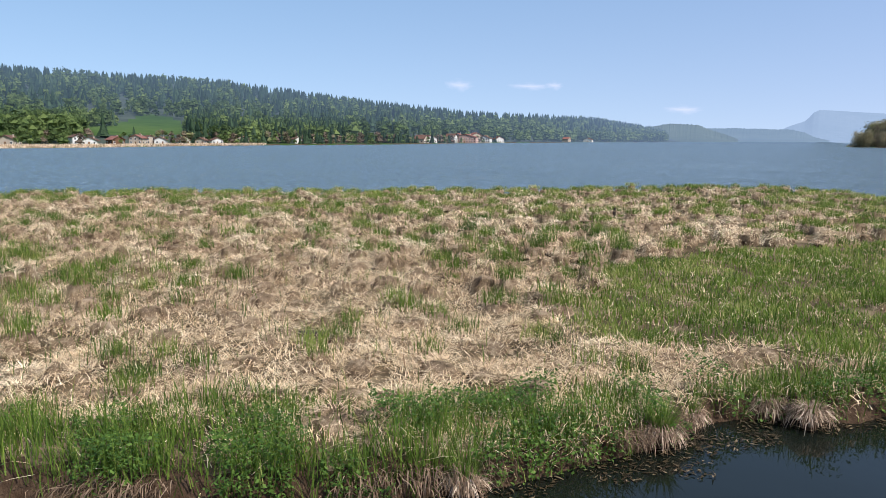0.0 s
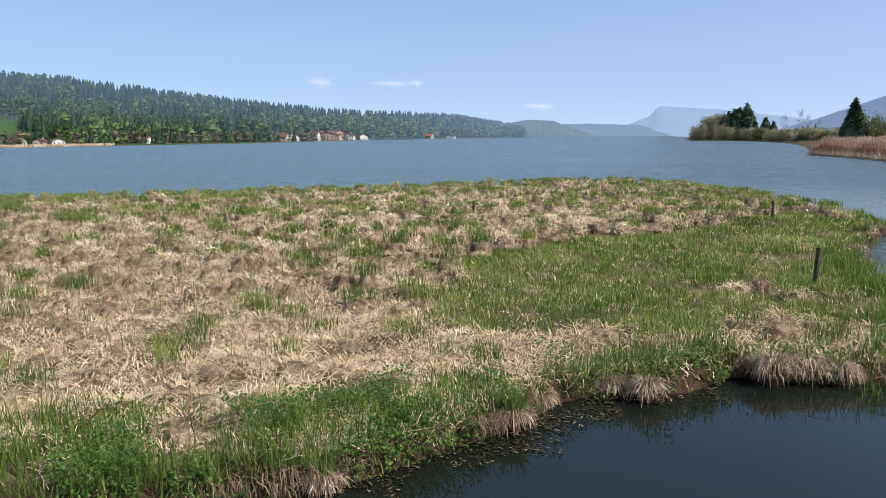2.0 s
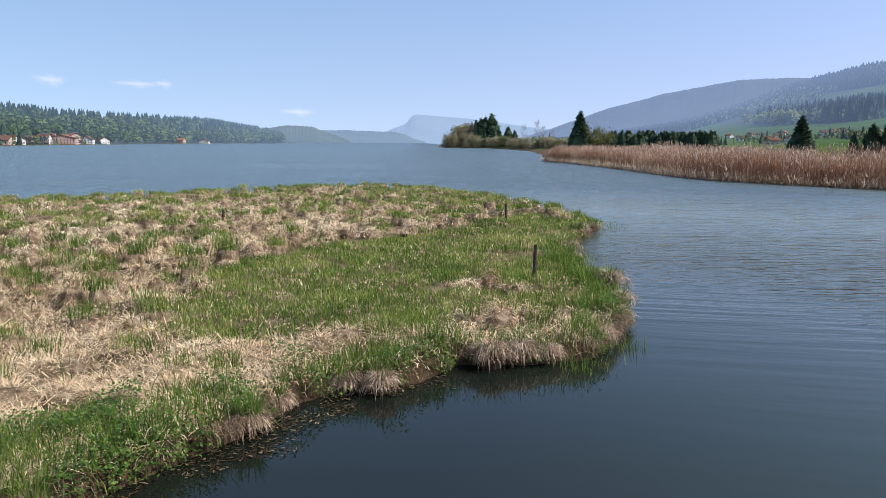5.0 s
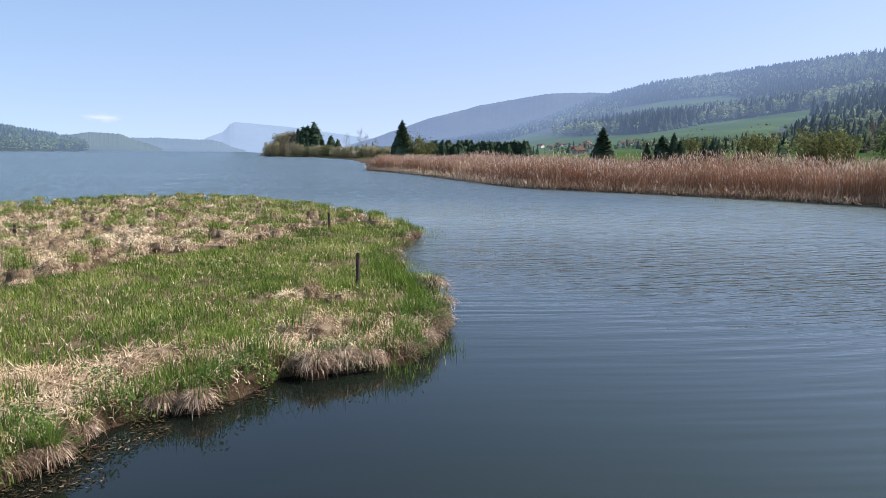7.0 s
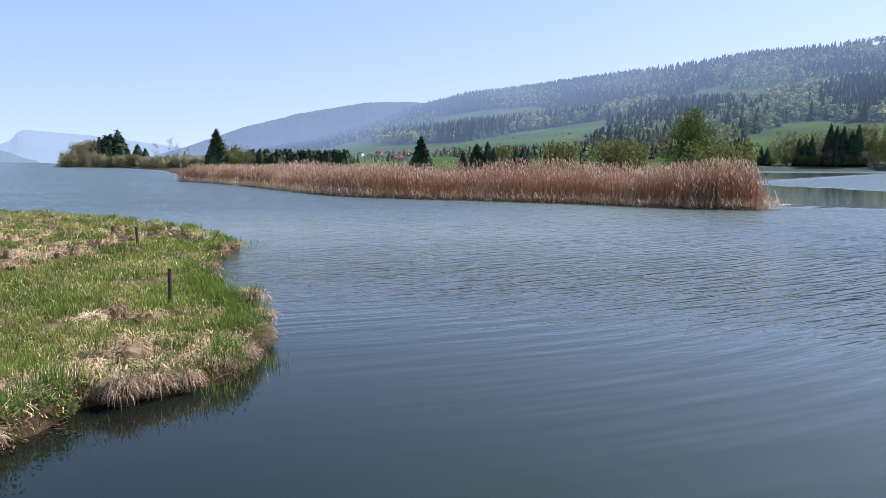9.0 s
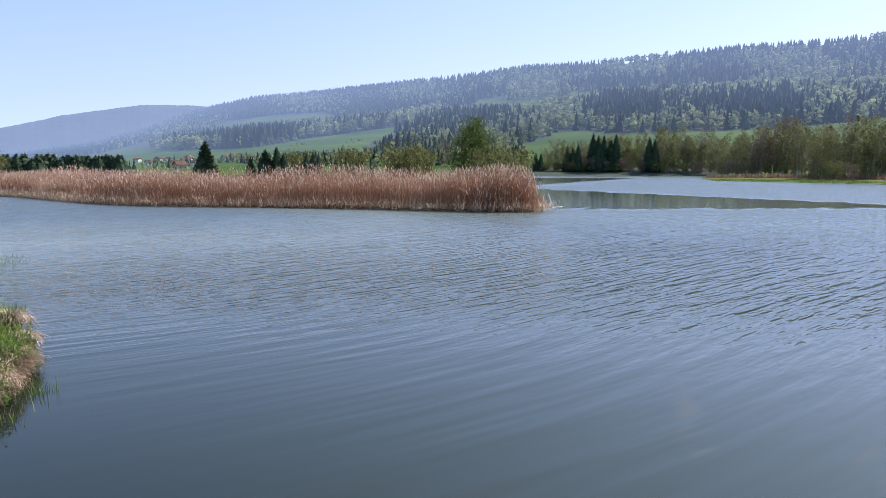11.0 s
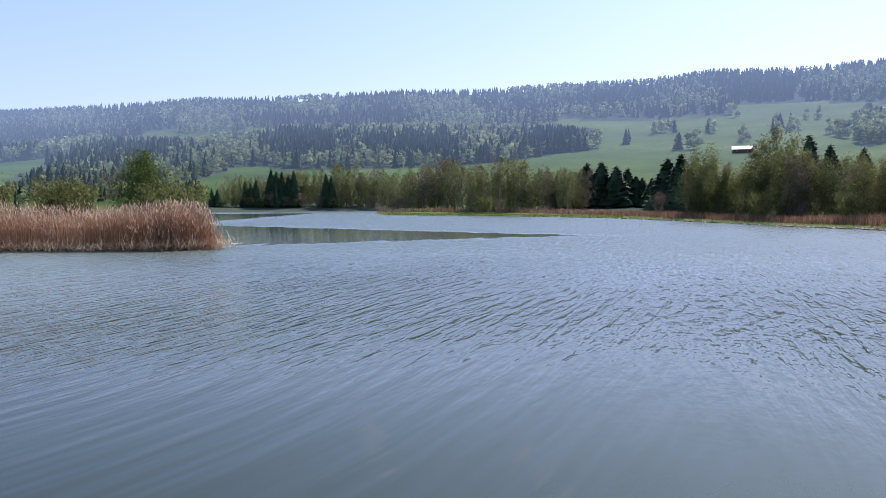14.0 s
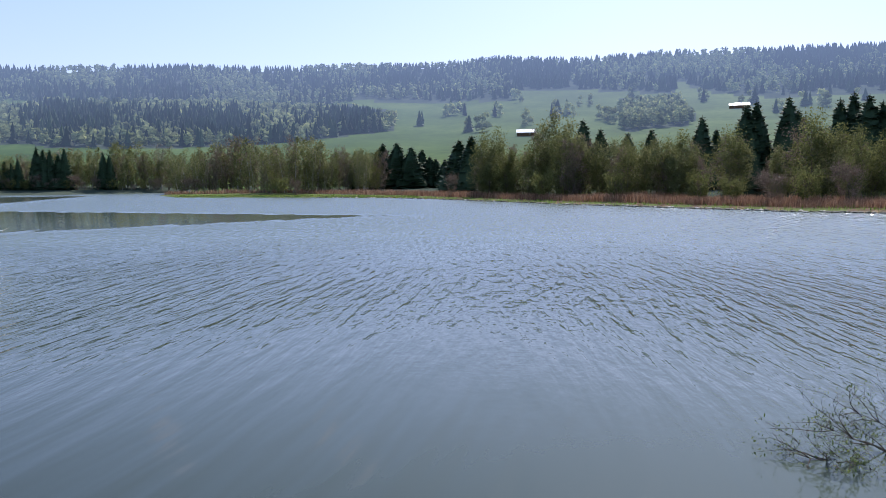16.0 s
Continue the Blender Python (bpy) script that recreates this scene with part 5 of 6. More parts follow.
SCRUB = [column_meshes(241, M_BARK, M_PALEBUD, 0.24, 0.02, 60, 36, 0.02, 6, 0.05), column_meshes(242, M_BARK, M_BUD, 0.24, 0.02, 60, 36, 0.02, 6, 0.05), column_meshes(243, M_BARK, M_PALEBUD, 0.17, 0.05, 54, 30, 0.018, 3)]
SHRUBS = [broadleaf_meshes(231, M_BARK, M_OLIVE, 0.75, 0.02, 8, 0.045, 6, 170, fine=False), broadleaf_meshes(232, M_BARK, M_TWIG, 0.7, 0.02, 14, 0.022, 7, 180)]
pick = random.Random(5)


def at_bearing(az, r):
    return r * math.sin(radians(az)), r * math.cos(radians(az))


def top_height(az, el, r):
    x, y = at_bearing(az, r)
    return EYE + math.tan(radians(el)) * r - float(height(np.array(x), np.array(y)))


def grow(kind, meshes, az, el, r, label, group, wide=1.0):
    """A tree at a bearing and range whose top reaches the elevation el."""
    x, y = at_bearing(az, r)
    return plant(kind, meshes, x, y, top_height(az, el, r), wide * pick.uniform(0.9, 1.1), pick.uniform(0, 6.28), label, group)


# spruces along the right-hand bank: bearing, elevation of the top, range
for az, el, r in [(81.2, 3.04, 160), (82.3, 3.12, 158), (83.4, 2.77, 155), (84.2, 2.59, 160), (84.8, 2.0, 158), (85.3, 1.85, 158), (86.0, 1.8, 155), (87.1, 3.30, 125), (88.1, 3.63, 122), (96.5, 4.71, 125), (97.8, 3.97, 135),
                  (99.8, 3.63, 125), (101.5, 3.87, 120), (105.0, 4.69, 108), (106.0, 3.73, 110), (108.0, 5.45, 92), (108.6, 5.61, 93), (110.7, 5.84, 92), (111.3, 4.9, 92), (113.8, 5.51, 96), (114.6, 5.9, 97), (115.5, 5.65, 94), (116.3, 5.2, 95), (117.5, 5.4, 95)]:
    grow("spruce_tree", SPRUCES[pick.choice((0, 0, 2)) if r < 100 else 0], az, el, max(r * 1.3, float(lerp(SHORE_N, az)) + 32), "tall dark green spruce on the lake bank", "spruces on the bank", 1.75 if az < 89 else 1.3 if r > 100 else 1.1)
# leafing willows and alders in front of them
for az, el, r in [(89.0, 3.06, 112), (89.6, 4.0, 112), (90.4, 2.6, 110), (91.0, 3.25, 112), (92.5, 2.6, 108), (93.5, 4.48, 112), (94.6, 5.39, 110), (95.4, 4.0, 106), (96.3, 3.58, 104), (97.6, 3.14, 102), (98.8, 3.19, 100), (99.6, 3.4, 101), (100.5, 2.86, 96),
                  (101.9, 3.24, 95), (102.8, 3.0, 92), (103.6, 3.56, 92), (104.6, 2.56, 90), (107.1, 3.7, 90), (110.1, 2.5, 80), (112.4, 4.6, 86), (113.6, 3.26, 80), (114.4, 3.6, 80), (115.7, 3.35, 78), (117.0, 3.3, 78)]:
    grow("willow_tree", WILLOWS[pick.choice((0, 1, 1, 2, 3))], az + pick.uniform(0.3, 0.6), el * pick.uniform(0.6, 0.85), float(lerp(SHORE_N, az)) + 13 + pick.uniform(0, 8), "slender willow in olive spring leaf on the bank", "willows on the bank", 0.95)
    if pick.random() < 0.6:
        grow("willow_tree", WILLOWS[3], az + pick.uniform(-0.7, 0.7), el * pick.uniform(0.7, 0.95), float(lerp(SHORE_N, az)) + 24 + pick.uniform(0, 6), "brown budding willow behind others on the bank", "willows on the bank", 1.0)
    grow("willow_tree", WILLOWS[pick.randrange(3)], az, el, max(r * 1.15, float(lerp(SHORE_N, az)) + 16 + pick.uniform(0, 8)), "slender willow in olive spring leaf on the bank", "willows on the bank", 1.0)
# grove round the head of the bay
for k in range(190):
    az = 53.5 + 27.5 * (k + pick.uniform(-0.4, 0.4)) / 189
    r = (296 if az < 66 else 240 if az < 72 else 190) + pick.uniform(-4, 18)
    el = float(lerp([(53, 1.3), (54.2, 2.0), (56, 1.9), (58.6, 2.7), (61, 2.4), (63.8, 3.05), (65.6, 2.3), (68.7, 2.95), (71, 3.36), (73.1, 3.0), (75.9, 3.45), (78, 2.6), (81, 2.4)], az)) * pick.choice((pick.uniform(0.5, 0.8), pick.uniform(0.8, 1.1)))
    grow("birch_tree", BIRCHES[pick.choice((0, 0, 1, 1, 2, 3, 3))], az, el, r, "birch in thin yellow-green leaf beside the bay", "birches round the bay", 0.95)
for az, el in [(52.8, 1.2), (53.2, 1.1), (55.2, 1.75), (55.6, 1.6), (56.0, 1.85), (57.1, 2.66), (57.5, 2.5), (57.9, 2.5), (58.4, 2.2), (58.8, 2.6), (61.2, 2.35), (61.6, 2.2), (79.0, 2.3), (79.6, 2.2)]:
    grow("spruce_tree", SPRUCES[0], az, el, 293 if az < 66 else 200, "dark spruce among birches at the bay", "spruces round the bay", 0.95)
for k in range(26):
    az = 52.5 + 15.5 * (k + pick.uniform(-0.4, 0.4)) / 25
    grow("willow_bush", SHRUBS[pick.choice((0, 1, 1))], az, pick.uniform(-0.1, 0.45), 291 if az < 66 else 236, "low brown willow bush at the bay's shore", "bushes round the bay", 0.8)
# lone trees behind the reed bed
for az, el, r, w in [(28.1, 2.10, 150, 1.5), (31.3, 0.94, 150, 1.3), (32.4, 1.49, 150, 1.5), (33.2, 1.67, 150, 1.2), (33.7, 1.16, 150, 1.3), (35.4, 1.25, 150, 1.2), (35.9, 1.34, 152, 1.2), (36.3, 0.95, 150, 1.2), (37.6, 0.74, 150, 1.2), (40.3, 0.48, 150, 1.0), (12.7, 2.55, 260, 1.55)]:
    grow("spruce_tree", SPRUCES[2 if w > 1.4 else 0], az, el, r, "dense dark conifer standing behind the reeds", "conifers behind the reeds", w * 0.85)
for az, el, r in [(43.2, 1.3, 120), (42.4, 0.9, 118), (44.0, 0.9, 125), (49.6, 0.9, 105), (51.0, 0.7, 100), (34.6, 0.9, 160), (38.8, 1.1, 160), (13.8, 0.9, 260), (14.5, 0.6, 255)]:
    grow("willow_shrub", SHRUBS[0], az, el, r, "yellow-green willow shrub behind the reeds", "shrubs behind the reeds", 0.8)
grow("round_tree", ROUND, 48.2, 3.66, 110, "round leafy green tree above the reeds", "", 0.84)
grow("bare_tree", BARE, 46.1, 1.95, 120, "brown budding tree beside the reeds", "", 0.6)
# dark row of spruces behind the reed bed's far end
for k in range(54):
    az = 14.9 + 7.4 * (k + pick.uniform(-0.3, 0.3)) / 53
    grow("spruce_tree", SPRUCE_LOW, az, pick.uniform(0.72, 1.1), 300 + pick.uniform(-6, 6), "small dark spruce in a planted row", "row of spruces", 1.9)
# headland
for az, el, r in [(4.75, 1.85, 440), (5.15, 2.0, 440), (5.45, 2.1, 440), (5.95, 2.4, 440), (6.15, 2.0, 440), (7.2, 1.35, 420), (7.7, 1.05, 420), (5.7, 1.85, 440), (4.45, 1.6, 442)]:
    grow("spruce_tree", SPRUCE_LOW, az, el, r + 26, "dark spruce on the headland", "spruces on the headland", 1.7)
for k in range(66):
    az = 2.1 + 9.6 * (k + pick.uniform(-0.4, 0.4)) / 65
    r = float(lerp([(1.8, 505), (3.3, 458), (6.1, 424), (9.4, 358), (12, 345)], az)) + pick.uniform(3, 16)
    el = float(lerp([(1.8, -0.1), (2.2, 0.3), (3.1, 1.1), (3.7, 1.35), (4.8, 0.9), (5.5, 0.6), (7, 0.45), (9, 0.2), (12, 0.3)], az))
    grow("willow_shrub", SCRUB[0], az, -0.38 + (el + 0.38) * pick.uniform(0.35, 0.85), r, "low willow shrub on the headland shore", "shrubs on the headland", 0.7)
for az, el in [(3.6, 1.0), (4.1, 1.35), (4.5, 1.4), (8.4, 1.23), (9.4, 1.55), (9.9, 1.2), (10.6, 0.9)]:
    grow("bare_tree", BARE, az, el, 400, "bare budding tree on the headland", "bare trees on the headland", 0.45)
for k in range(30):
    az = 2.3 + 3.0 * (k + pick.uniform(-0.4, 0.4)) / 29
    el = float(lerp([(2.0, 0.1), (2.4, 0.5), (3.1, 1.2), (3.7, 1.5), (4.3, 1.45), (5.6, 1.0)], az)) * pick.uniform(0.6, 1.0)
    grow("willow_tree", SCRUB[pick.choice((0, 1, 2, 2))], az, el, 462 + pick.uniform(0, 22), "pale leafing willow on the headland", "willows on the headland", 1.6)
for k in range(44):
    az = 4.2 + 8.2 * (k + pick.uniform(-0.4, 0.4)) / 43
    grow("willow_shrub", SCRUB[pick.choice((0, 0, 1))], az, pick.uniform(0.0, 0.55), float(lerp([(4, 452), (6.1, 428), (9.4, 366), (12.5, 348)], az)) + pick.uniform(0, 8), "olive willow scrub on the headland shore", "scrub on the headland", 2.1)
# mounded bushes on the right-hand bank
for az, el, r_, w, m in [(109.8, -0.05, 66, 0.9, 1), (114.5, 0.4, 64, 0.7, 1), (107.2, -0.2, 72, 0.7, 0), (105.0, 0.2, 80, 0.6, 0), (112.0, 0.3, 70, 0.6, 0), (99.0, 0.2, 92, 0.6, 0), (93.5, 0.3, 104, 0.6, 0), (73.5, 0.2, 170, 0.7, 0), (74.6, 0.0, 160, 0.7, 1), (86.5, 0.2, 125, 0.6, 1)]:
    grow("willow_bush", SHRUBS[m], az, el, float(lerp(SHORE_N, az)) + 9, "rounded grey-brown willow bush on the bank" if m else "low green willow bush on the bank", "bushes on the bank", w)


# ================= growth on the right-hand bank =================


def build_bank_sedge():
    az = RNG.uniform(62, 119, 60000)
    d = RNG.uniform(0.3, 1, 60000) ** 1.0 * lerp([(60, 44), (80, 26), (92, 18), (104, 14), (119, 13)], az)
    r = lerp(SHORE_N, az) + d
    x, y = r * np.sin(np.radians(az)), r * np.cos(np.radians(az))
    ok = (d > lerp([(60, 40), (74, 24), (80, 14), (92, 6), (118, 2.0)], az)) & (edge_distance(RIGHTBANK, x, y) > 0.4)
    x, y, r = x[ok][:26000], y[ok][:26000], r[ok][:26000]
    n = len(x)
    base = np.stack([x, y, height(x, y)], 1)
    tall = RNG.uniform(0.5, 1.25, n) * (1 + 0.3 * wavy(x, y, 4, 81))
    v, t, q = blades(base, RNG.uniform(0, 6.283, n), tall, 0.0006 * r * RNG.uniform(0.7, 1.3, n), RNG.uniform(0, 0.2, n), RNG.uniform(0, 0.6, n))
    stuff("bank_sedge", mesh_np("bank_sedge", v, t, q, (M_SEDGE,)), "reddish-brown dead sedge behind the shore", "sedge")
    # green tufts at the water's edge
    az = RNG.uniform(62, 119, 9000)
    r = lerp(SHORE_N, az) + RNG.exponential(2.0, 9000) - 0.2
    x, y = r * np.sin(np.radians(az)), r * np.cos(np.radians(az))
    ok = (edge_distance(RIGHTBANK, x, y) > -0.3) & ((az < 84) | (RNG.uniform(0, 1, 9000) < 0.22))
    x, y, r = x[ok], y[ok], r[ok]
    n = len(x)
    v, t, q = blades(np.stack([x, y, np.maximum(height(x, y), 0)], 1), RNG.uniform(0, 6.283, n), RNG.uniform(0.15, 0.45, n), 0.0008 * r, RNG.uniform(0, 0.5, n), RNG.uniform(0, 0.8, n))
    stuff("shore_grass", mesh_np("shore_grass", v, t, q, (M_BLADE,)), "short green grass along the shore", "grass")
    # stones and floating leaves along the waterline
    az = RNG.uniform(76, 119, 420)
    r = lerp(SHORE_N, az) + RNG.normal(-0.3, 0.5, 420)
    bm = bmesh.new()
    bmesh.ops.create_icosphere(bm, subdivisions=1, radius=1)
    unit = np.array([v.co for v in bm.verts])
    bm.verts.index_update()
    faces = np.array([[v.index for v in f.verts] for f in bm.faces])
    bm.free()
    s = RNG.uniform(0.08, 0.28, (420, 1, 1))
    v = unit[None] * RNG.uniform(0.7, 1.2, (420, len(unit), 1)) * s * np.array([1.3, 1.3, 0.7]) + np.stack([r * np.sin(np.radians(az)), r * np.cos(np.radians(az)), 0 * r + 0.03], 1)[:, None]
    t = (faces[None] + (np.arange(420) * len(unit))[:, None, None]).reshape(-1, 3)
    stuff("shore_stones", mesh_np("shore_stones", v.reshape(-1, 3), t, None, (M_STONE,)), "pale and dark stones along the waterline", "stones")
    # yellow reed fringe along the far left shore
    az = RNG.uniform(-60, -40, 7000)
    r = lerp(SHORE_L, az) + RNG.uniform(-2, 8, 7000)
    x, y = r * np.sin(np.radians(az)), r * np.cos(np.radians(az))
    v, t, q = blades(np.stack([x, y, np.maximum(height(x, y), 0)], 1), RNG.uniform(0, 6.283, 7000), RNG.uniform(0.4, 1.0, 7000), np.full(7000, 0.22), RNG.uniform(0, 0.2, 7000), RNG.uniform(0, 0.4, 7000))
    stuff("shore_reeds", mesh_np("shore_reeds", v, t, q, (M_STRAW,)), "pale reed fringe before the lakeside houses", "reeds")


M_SEDGE = foliage("brown_sedge", [(0.0, (0.14, 0.075, 0.05)), (0.5, (0.26, 0.15, 0.10)), (1.0, (0.40, 0.27, 0.18))], 0.3)
M_STONE = foliage("shore_stone", [(0.0, (0.035, 0.04, 0.028)), (0.7, (0.13, 0.12, 0.10)), (1.0, (0.42, 0.40, 0.37))], 0.0)
build_bank_sedge()

# ================= houses =================
M_WHITEWALL = surface("white_render", [(0.3, (0.55, 0.53, 0.49)), (0.7, (0.68, 0.66, 0.62))], 0.6, fine=6, depth=0.01)
M_CREAMWALL = surface("cream_render", [(0.3, (0.36, 0.29, 0.23)), (0.7, (0.46, 0.39, 0.31))], 0.6, fine=6, depth=0.01)
M_PINKWALL = surface("red_painted_render", [(0.3, (0.42, 0.27, 0.23)), (0.7, (0.52, 0.35, 0.30))], 0.6, fine=6, depth=0.01)
M_WOODWALL = surface("weathered_boards", [(0.3, (0.09, 0.05, 0.03)), (0.7, (0.18, 0.10, 0.06))], 0.8, fine=9, depth=0.01)
M_REDROOF = surface("red_roof_tiles", [(0.3, (0.17, 0.075, 0.06)), (0.7, (0.25, 0.12, 0.095))], 0.8, fine=5, depth=0.03)
M_BROWNROOF = surface("brown_roof_tiles", [(0.3, (0.09, 0.05, 0.038)), (0.7, (0.15, 0.09, 0.068))], 0.8, fine=5, depth=0.03)
M_METALROOF = surface("bright_metal_roof", [(0.3, (0.75, 0.77, 0.8)), (0.7, (0.85, 0.86, 0.88))], 0.5, rough=0.35, fine=4, depth=0.01, gloss=0.5)
M_PANE = surface("dark_window_glass", [(0.3, (0.02, 0.025, 0.03)), (0.7, (0.04, 0.045, 0.05))], 1.0, rough=0.08, gloss=0.5)
M_FRAME = surface("white_window_frame", [(0.3, (0.7, 0.7, 0.68)), (0.7, (0.78, 0.78, 0.76))], 1.0)
M_DOOR = surface("brown_door", [(0.3, (0.12, 0.06, 0.03)), (0.7, (0.2, 0.11, 0.06))], 1.0)


def box_bm(x0, x1, y0, y1, z0, z1, bevel=0.0):
    bm = bmesh.new()
    bmesh.ops.create_cube(bm, size=1)
    bmesh.ops.scale(bm, vec=(x1 - x0, y1 - y0, z1 - z0), verts=bm.verts)
    bmesh.ops.translate(bm, vec=((x0 + x1) / 2, (y0 + y1) / 2, (z0 + z1) / 2), verts=bm.verts)
    if bevel:
        bmesh.ops.bevel(bm, geom=bm.edges[:], offset=bevel, segments=1, affect="EDGES")
    return bm


def gable_bm(w, d, h, rise):
    """Walls with gables front and back; the ridge runs along y."""
    bm = bmesh.new()
    vs = [bm.verts.new((x, y, z)) for y in (-d / 2, d / 2) for x, z in ((-w / 2, -0.6), (w / 2, -0.6), (w / 2, h), (0, h + rise), (-w / 2, h))]
    bm.faces.new(vs[:5])
    bm.faces.new(vs[5:][::-1])
    for a, b in ((0, 1), (1, 2), (2, 3), (3, 4), (4, 0)):
        bm.faces.new((vs[b], vs[a], vs[5 + a], vs[5 + b]))
    bmesh.ops.recalc_face_normals(bm, faces=bm.faces)
    return bm


def roof_bm(w, d, h, rise, over=0.7, thick=0.22):
    bm = bmesh.new()
    k = rise / (w / 2)
    prof = [(-w / 2 - over, h - over * k), (0, h + rise), (w / 2 + over, h - over * k), (w / 2 + over, h - over * k + thick), (0, h + rise + thick * 1.3), (-w / 2 - over, h - over * k + thick)]
    vs = [bm.verts.new((x, y, z + 0.02)) for y in (-d / 2 - over, d / 2 + over) for x, z in prof]
    bm.faces.new((vs[0], vs[1], vs[4], vs[5]))
    bm.faces.new((vs[1], vs[2], vs[3], vs[4]))
    bm.faces.new((vs[11], vs[10], vs[7], vs[6]))
    bm.faces.new((vs[10], vs[9], vs[8], vs[7]))
    for a, b in ((0, 1), (1, 2), (2, 3), (3, 4), (4, 5), (5, 0)):
        bm.faces.new((vs[b], vs[a], vs[6 + a], vs[6 + b]))
    bmesh.ops.recalc_face_normals(bm, faces=bm.faces)
    return bm


def window_under(root, x, y, z, turn, shared):
    ob = part("window", shared["frame"], None, root)
    ob.matrix_basis = pose(x, y, z, 0, 0, turn)
    part("pane", shared["pane"], None, ob)


def shared_window():
    out = {}
    for nm, bm, mt in (("frame", box_bm(-0.6, 0.6, -0.06, 0.04, -0.75, 0.75, 0.02), M_FRAME), ("pane", box_bm(-0.5, 0.5, -0.075, -0.062, -0.65, 0.65), M_PANE)):
        me = bpy.data.meshes.new(nm)
        bm.to_mesh(me)
        bm.free()
        me.materials.append(mt)
        out[nm] = me
    return out


WINDOW = shared_window()


def house(x, y, z, turn, w, d, h, rise, wall, roof, label, group, scale=1.0):
    root = new("house")
    tagged(root, label, "house", group)
    root.matrix_basis = pose(x, y, z, 0, 0, turn) @ Matrix.Diagonal((scale, scale, scale, 1))
    part("wall", gable_bm(w, d, h, rise), wall, root)
    part("roof", roof_bm(w, d, h, rise), roof, root)
    cols = max(2, int(w / 2.8))
    for row in range(2 if h > 4 else 1):
        for k in range(cols):
            if row == 0 and k == cols // 2:
                continue
            window_under(root, -w / 2 + w * (k + 0.5) / cols, -d / 2 - 0.03, 1.5 + 2.5 * row, 0, WINDOW)
    for k in range(2):
        window_under(root, w / 2 + 0.03, -d / 4 + d / 2 * k, 1.5, 90, WINDOW)
        window_under(root, -w / 2 - 0.03, -d / 4 + d / 2 * k, 1.5, -90, WINDOW)
    part("door", box_bm(-0.5 + w / cols * (cols // 2 + 0.5) - w / 2, 0.5 + w / cols * (cols // 2 + 0.5) - w / 2, -d / 2 - 0.06, -d / 2 + 0.02, -0.1, 2.1, 0.02), M_DOOR, root)
    part("chimney", box_bm(w * 0.18, w * 0.18 + 0.7, 0.4, 1.1, h + rise * 0.4, h + rise + 0.7, 0.04), M_CREAMWALL, root)
    return root


def face_lake(az, r, skew):
    x, y = at_bearing(az, r)
    return x, y, float(height(np.array(x), np.array(y))), -az + skew


# lakeside houses on the left shore
for k, (az, deep, w, d, h, wall, roof, lb) in enumerate([
        (-56.9, 42, 10, 9, 3.2, M_CREAMWALL, M_BROWNROOF, "cream chalet with a broad brown roof"), (-52.9, 46, 6.5, 7, 4.8, M_WHITEWALL, M_BROWNROOF, "tall white house with a brown roof"),
        (-52.0, 26, 9, 8, 2.8, M_WHITEWALL, M_BROWNROOF, "low white chalet with a brown roof"), (-50.4, 44, 9, 8, 3.4, M_WOODWALL, M_REDROOF, "dark timber chalet with a red roof"),
        (-48.9, 40, 9, 9, 4.4, M_CREAMWALL, M_REDROOF, "cream house with a red roof"), (-48.2, 55, 8, 8, 4.4, M_CREAMWALL, M_BROWNROOF, "cream house behind another"),
        (-47.4, 46, 8, 8, 3.4, M_WHITEWALL, M_BROWNROOF, "white chalet with a brown roof"), (-45.9, 48, 8, 8, 3.4, M_WHITEWALL, M_BROWNROOF, "white house half hidden by trees"),
        (-44.6, 40, 8, 7, 3.0, M_CREAMWALL, M_BROWNROOF, "low cream house between trees"), (-43.6, 30, 9, 7, 2.8, M_WHITEWALL, M_BROWNROOF, "low white boathouse by the shore"),
        (-41.7, 60, 10, 9, 4.2, M_CREAMWALL, M_REDROOF, "large cream house under the wood"), (-37.8, 50, 8, 8, 4.0, M_WHITEWALL, M_BROWNROOF, "white house among spruces"), (-36.7, 36, 9, 8, 3.0, M_CREAMWALL, M_BROWNROOF, "cream chalet among spruces")]):
    house(*face_lake(az, float(lerp(SHORE_L, az)) + deep, (-25, 20, -10, 30)[k % 4]), w, d, h, w * 0.24, wall, roof, lb, "lakeside houses", 0.62)
# village with the long red building further down the left shore
for k, (az, deep, w, d, h, wall, roof) in enumerate([(-24.9, 40, 26, 11, 6.0, M_PINKWALL, M_REDROOF), (-24.2, 55, 14, 10, 8.0, M_CREAMWALL, M_REDROOF), (-26.0, 50, 11, 10, 6, M_WHITEWALL, M_BROWNROOF), (-25.5, 75, 12, 10, 7, M_WHITEWALL, M_REDROOF),
                                                   (-27.7, 36, 12, 9, 4, M_WHITEWALL, M_BROWNROOF), (-28.3, 30, 12, 9, 4, M_CREAMWALL, M_BROWNROOF), (-23.4, 40, 14, 10, 5, M_WHITEWALL, M_BROWNROOF), (-22.4, 30, 12, 9, 4, M_WHITEWALL, M_BROWNROOF), (-17.2, 60, 16, 10, 5, M_CREAMWALL, M_REDROOF), (-15.6, 40, 16, 10, 4, M_WHITEWALL, M_BROWNROOF)]):
    house(*face_lake(az, float(lerp(SHORE_L, az)) + deep, (-15, 25, 70)[k % 3]), w, d, h, 3.2, wall, roof, "long red hotel with a red roof by the lake" if k == 0 else "village house with a pitched roof by the lake", "houses of the far village", 0.85)
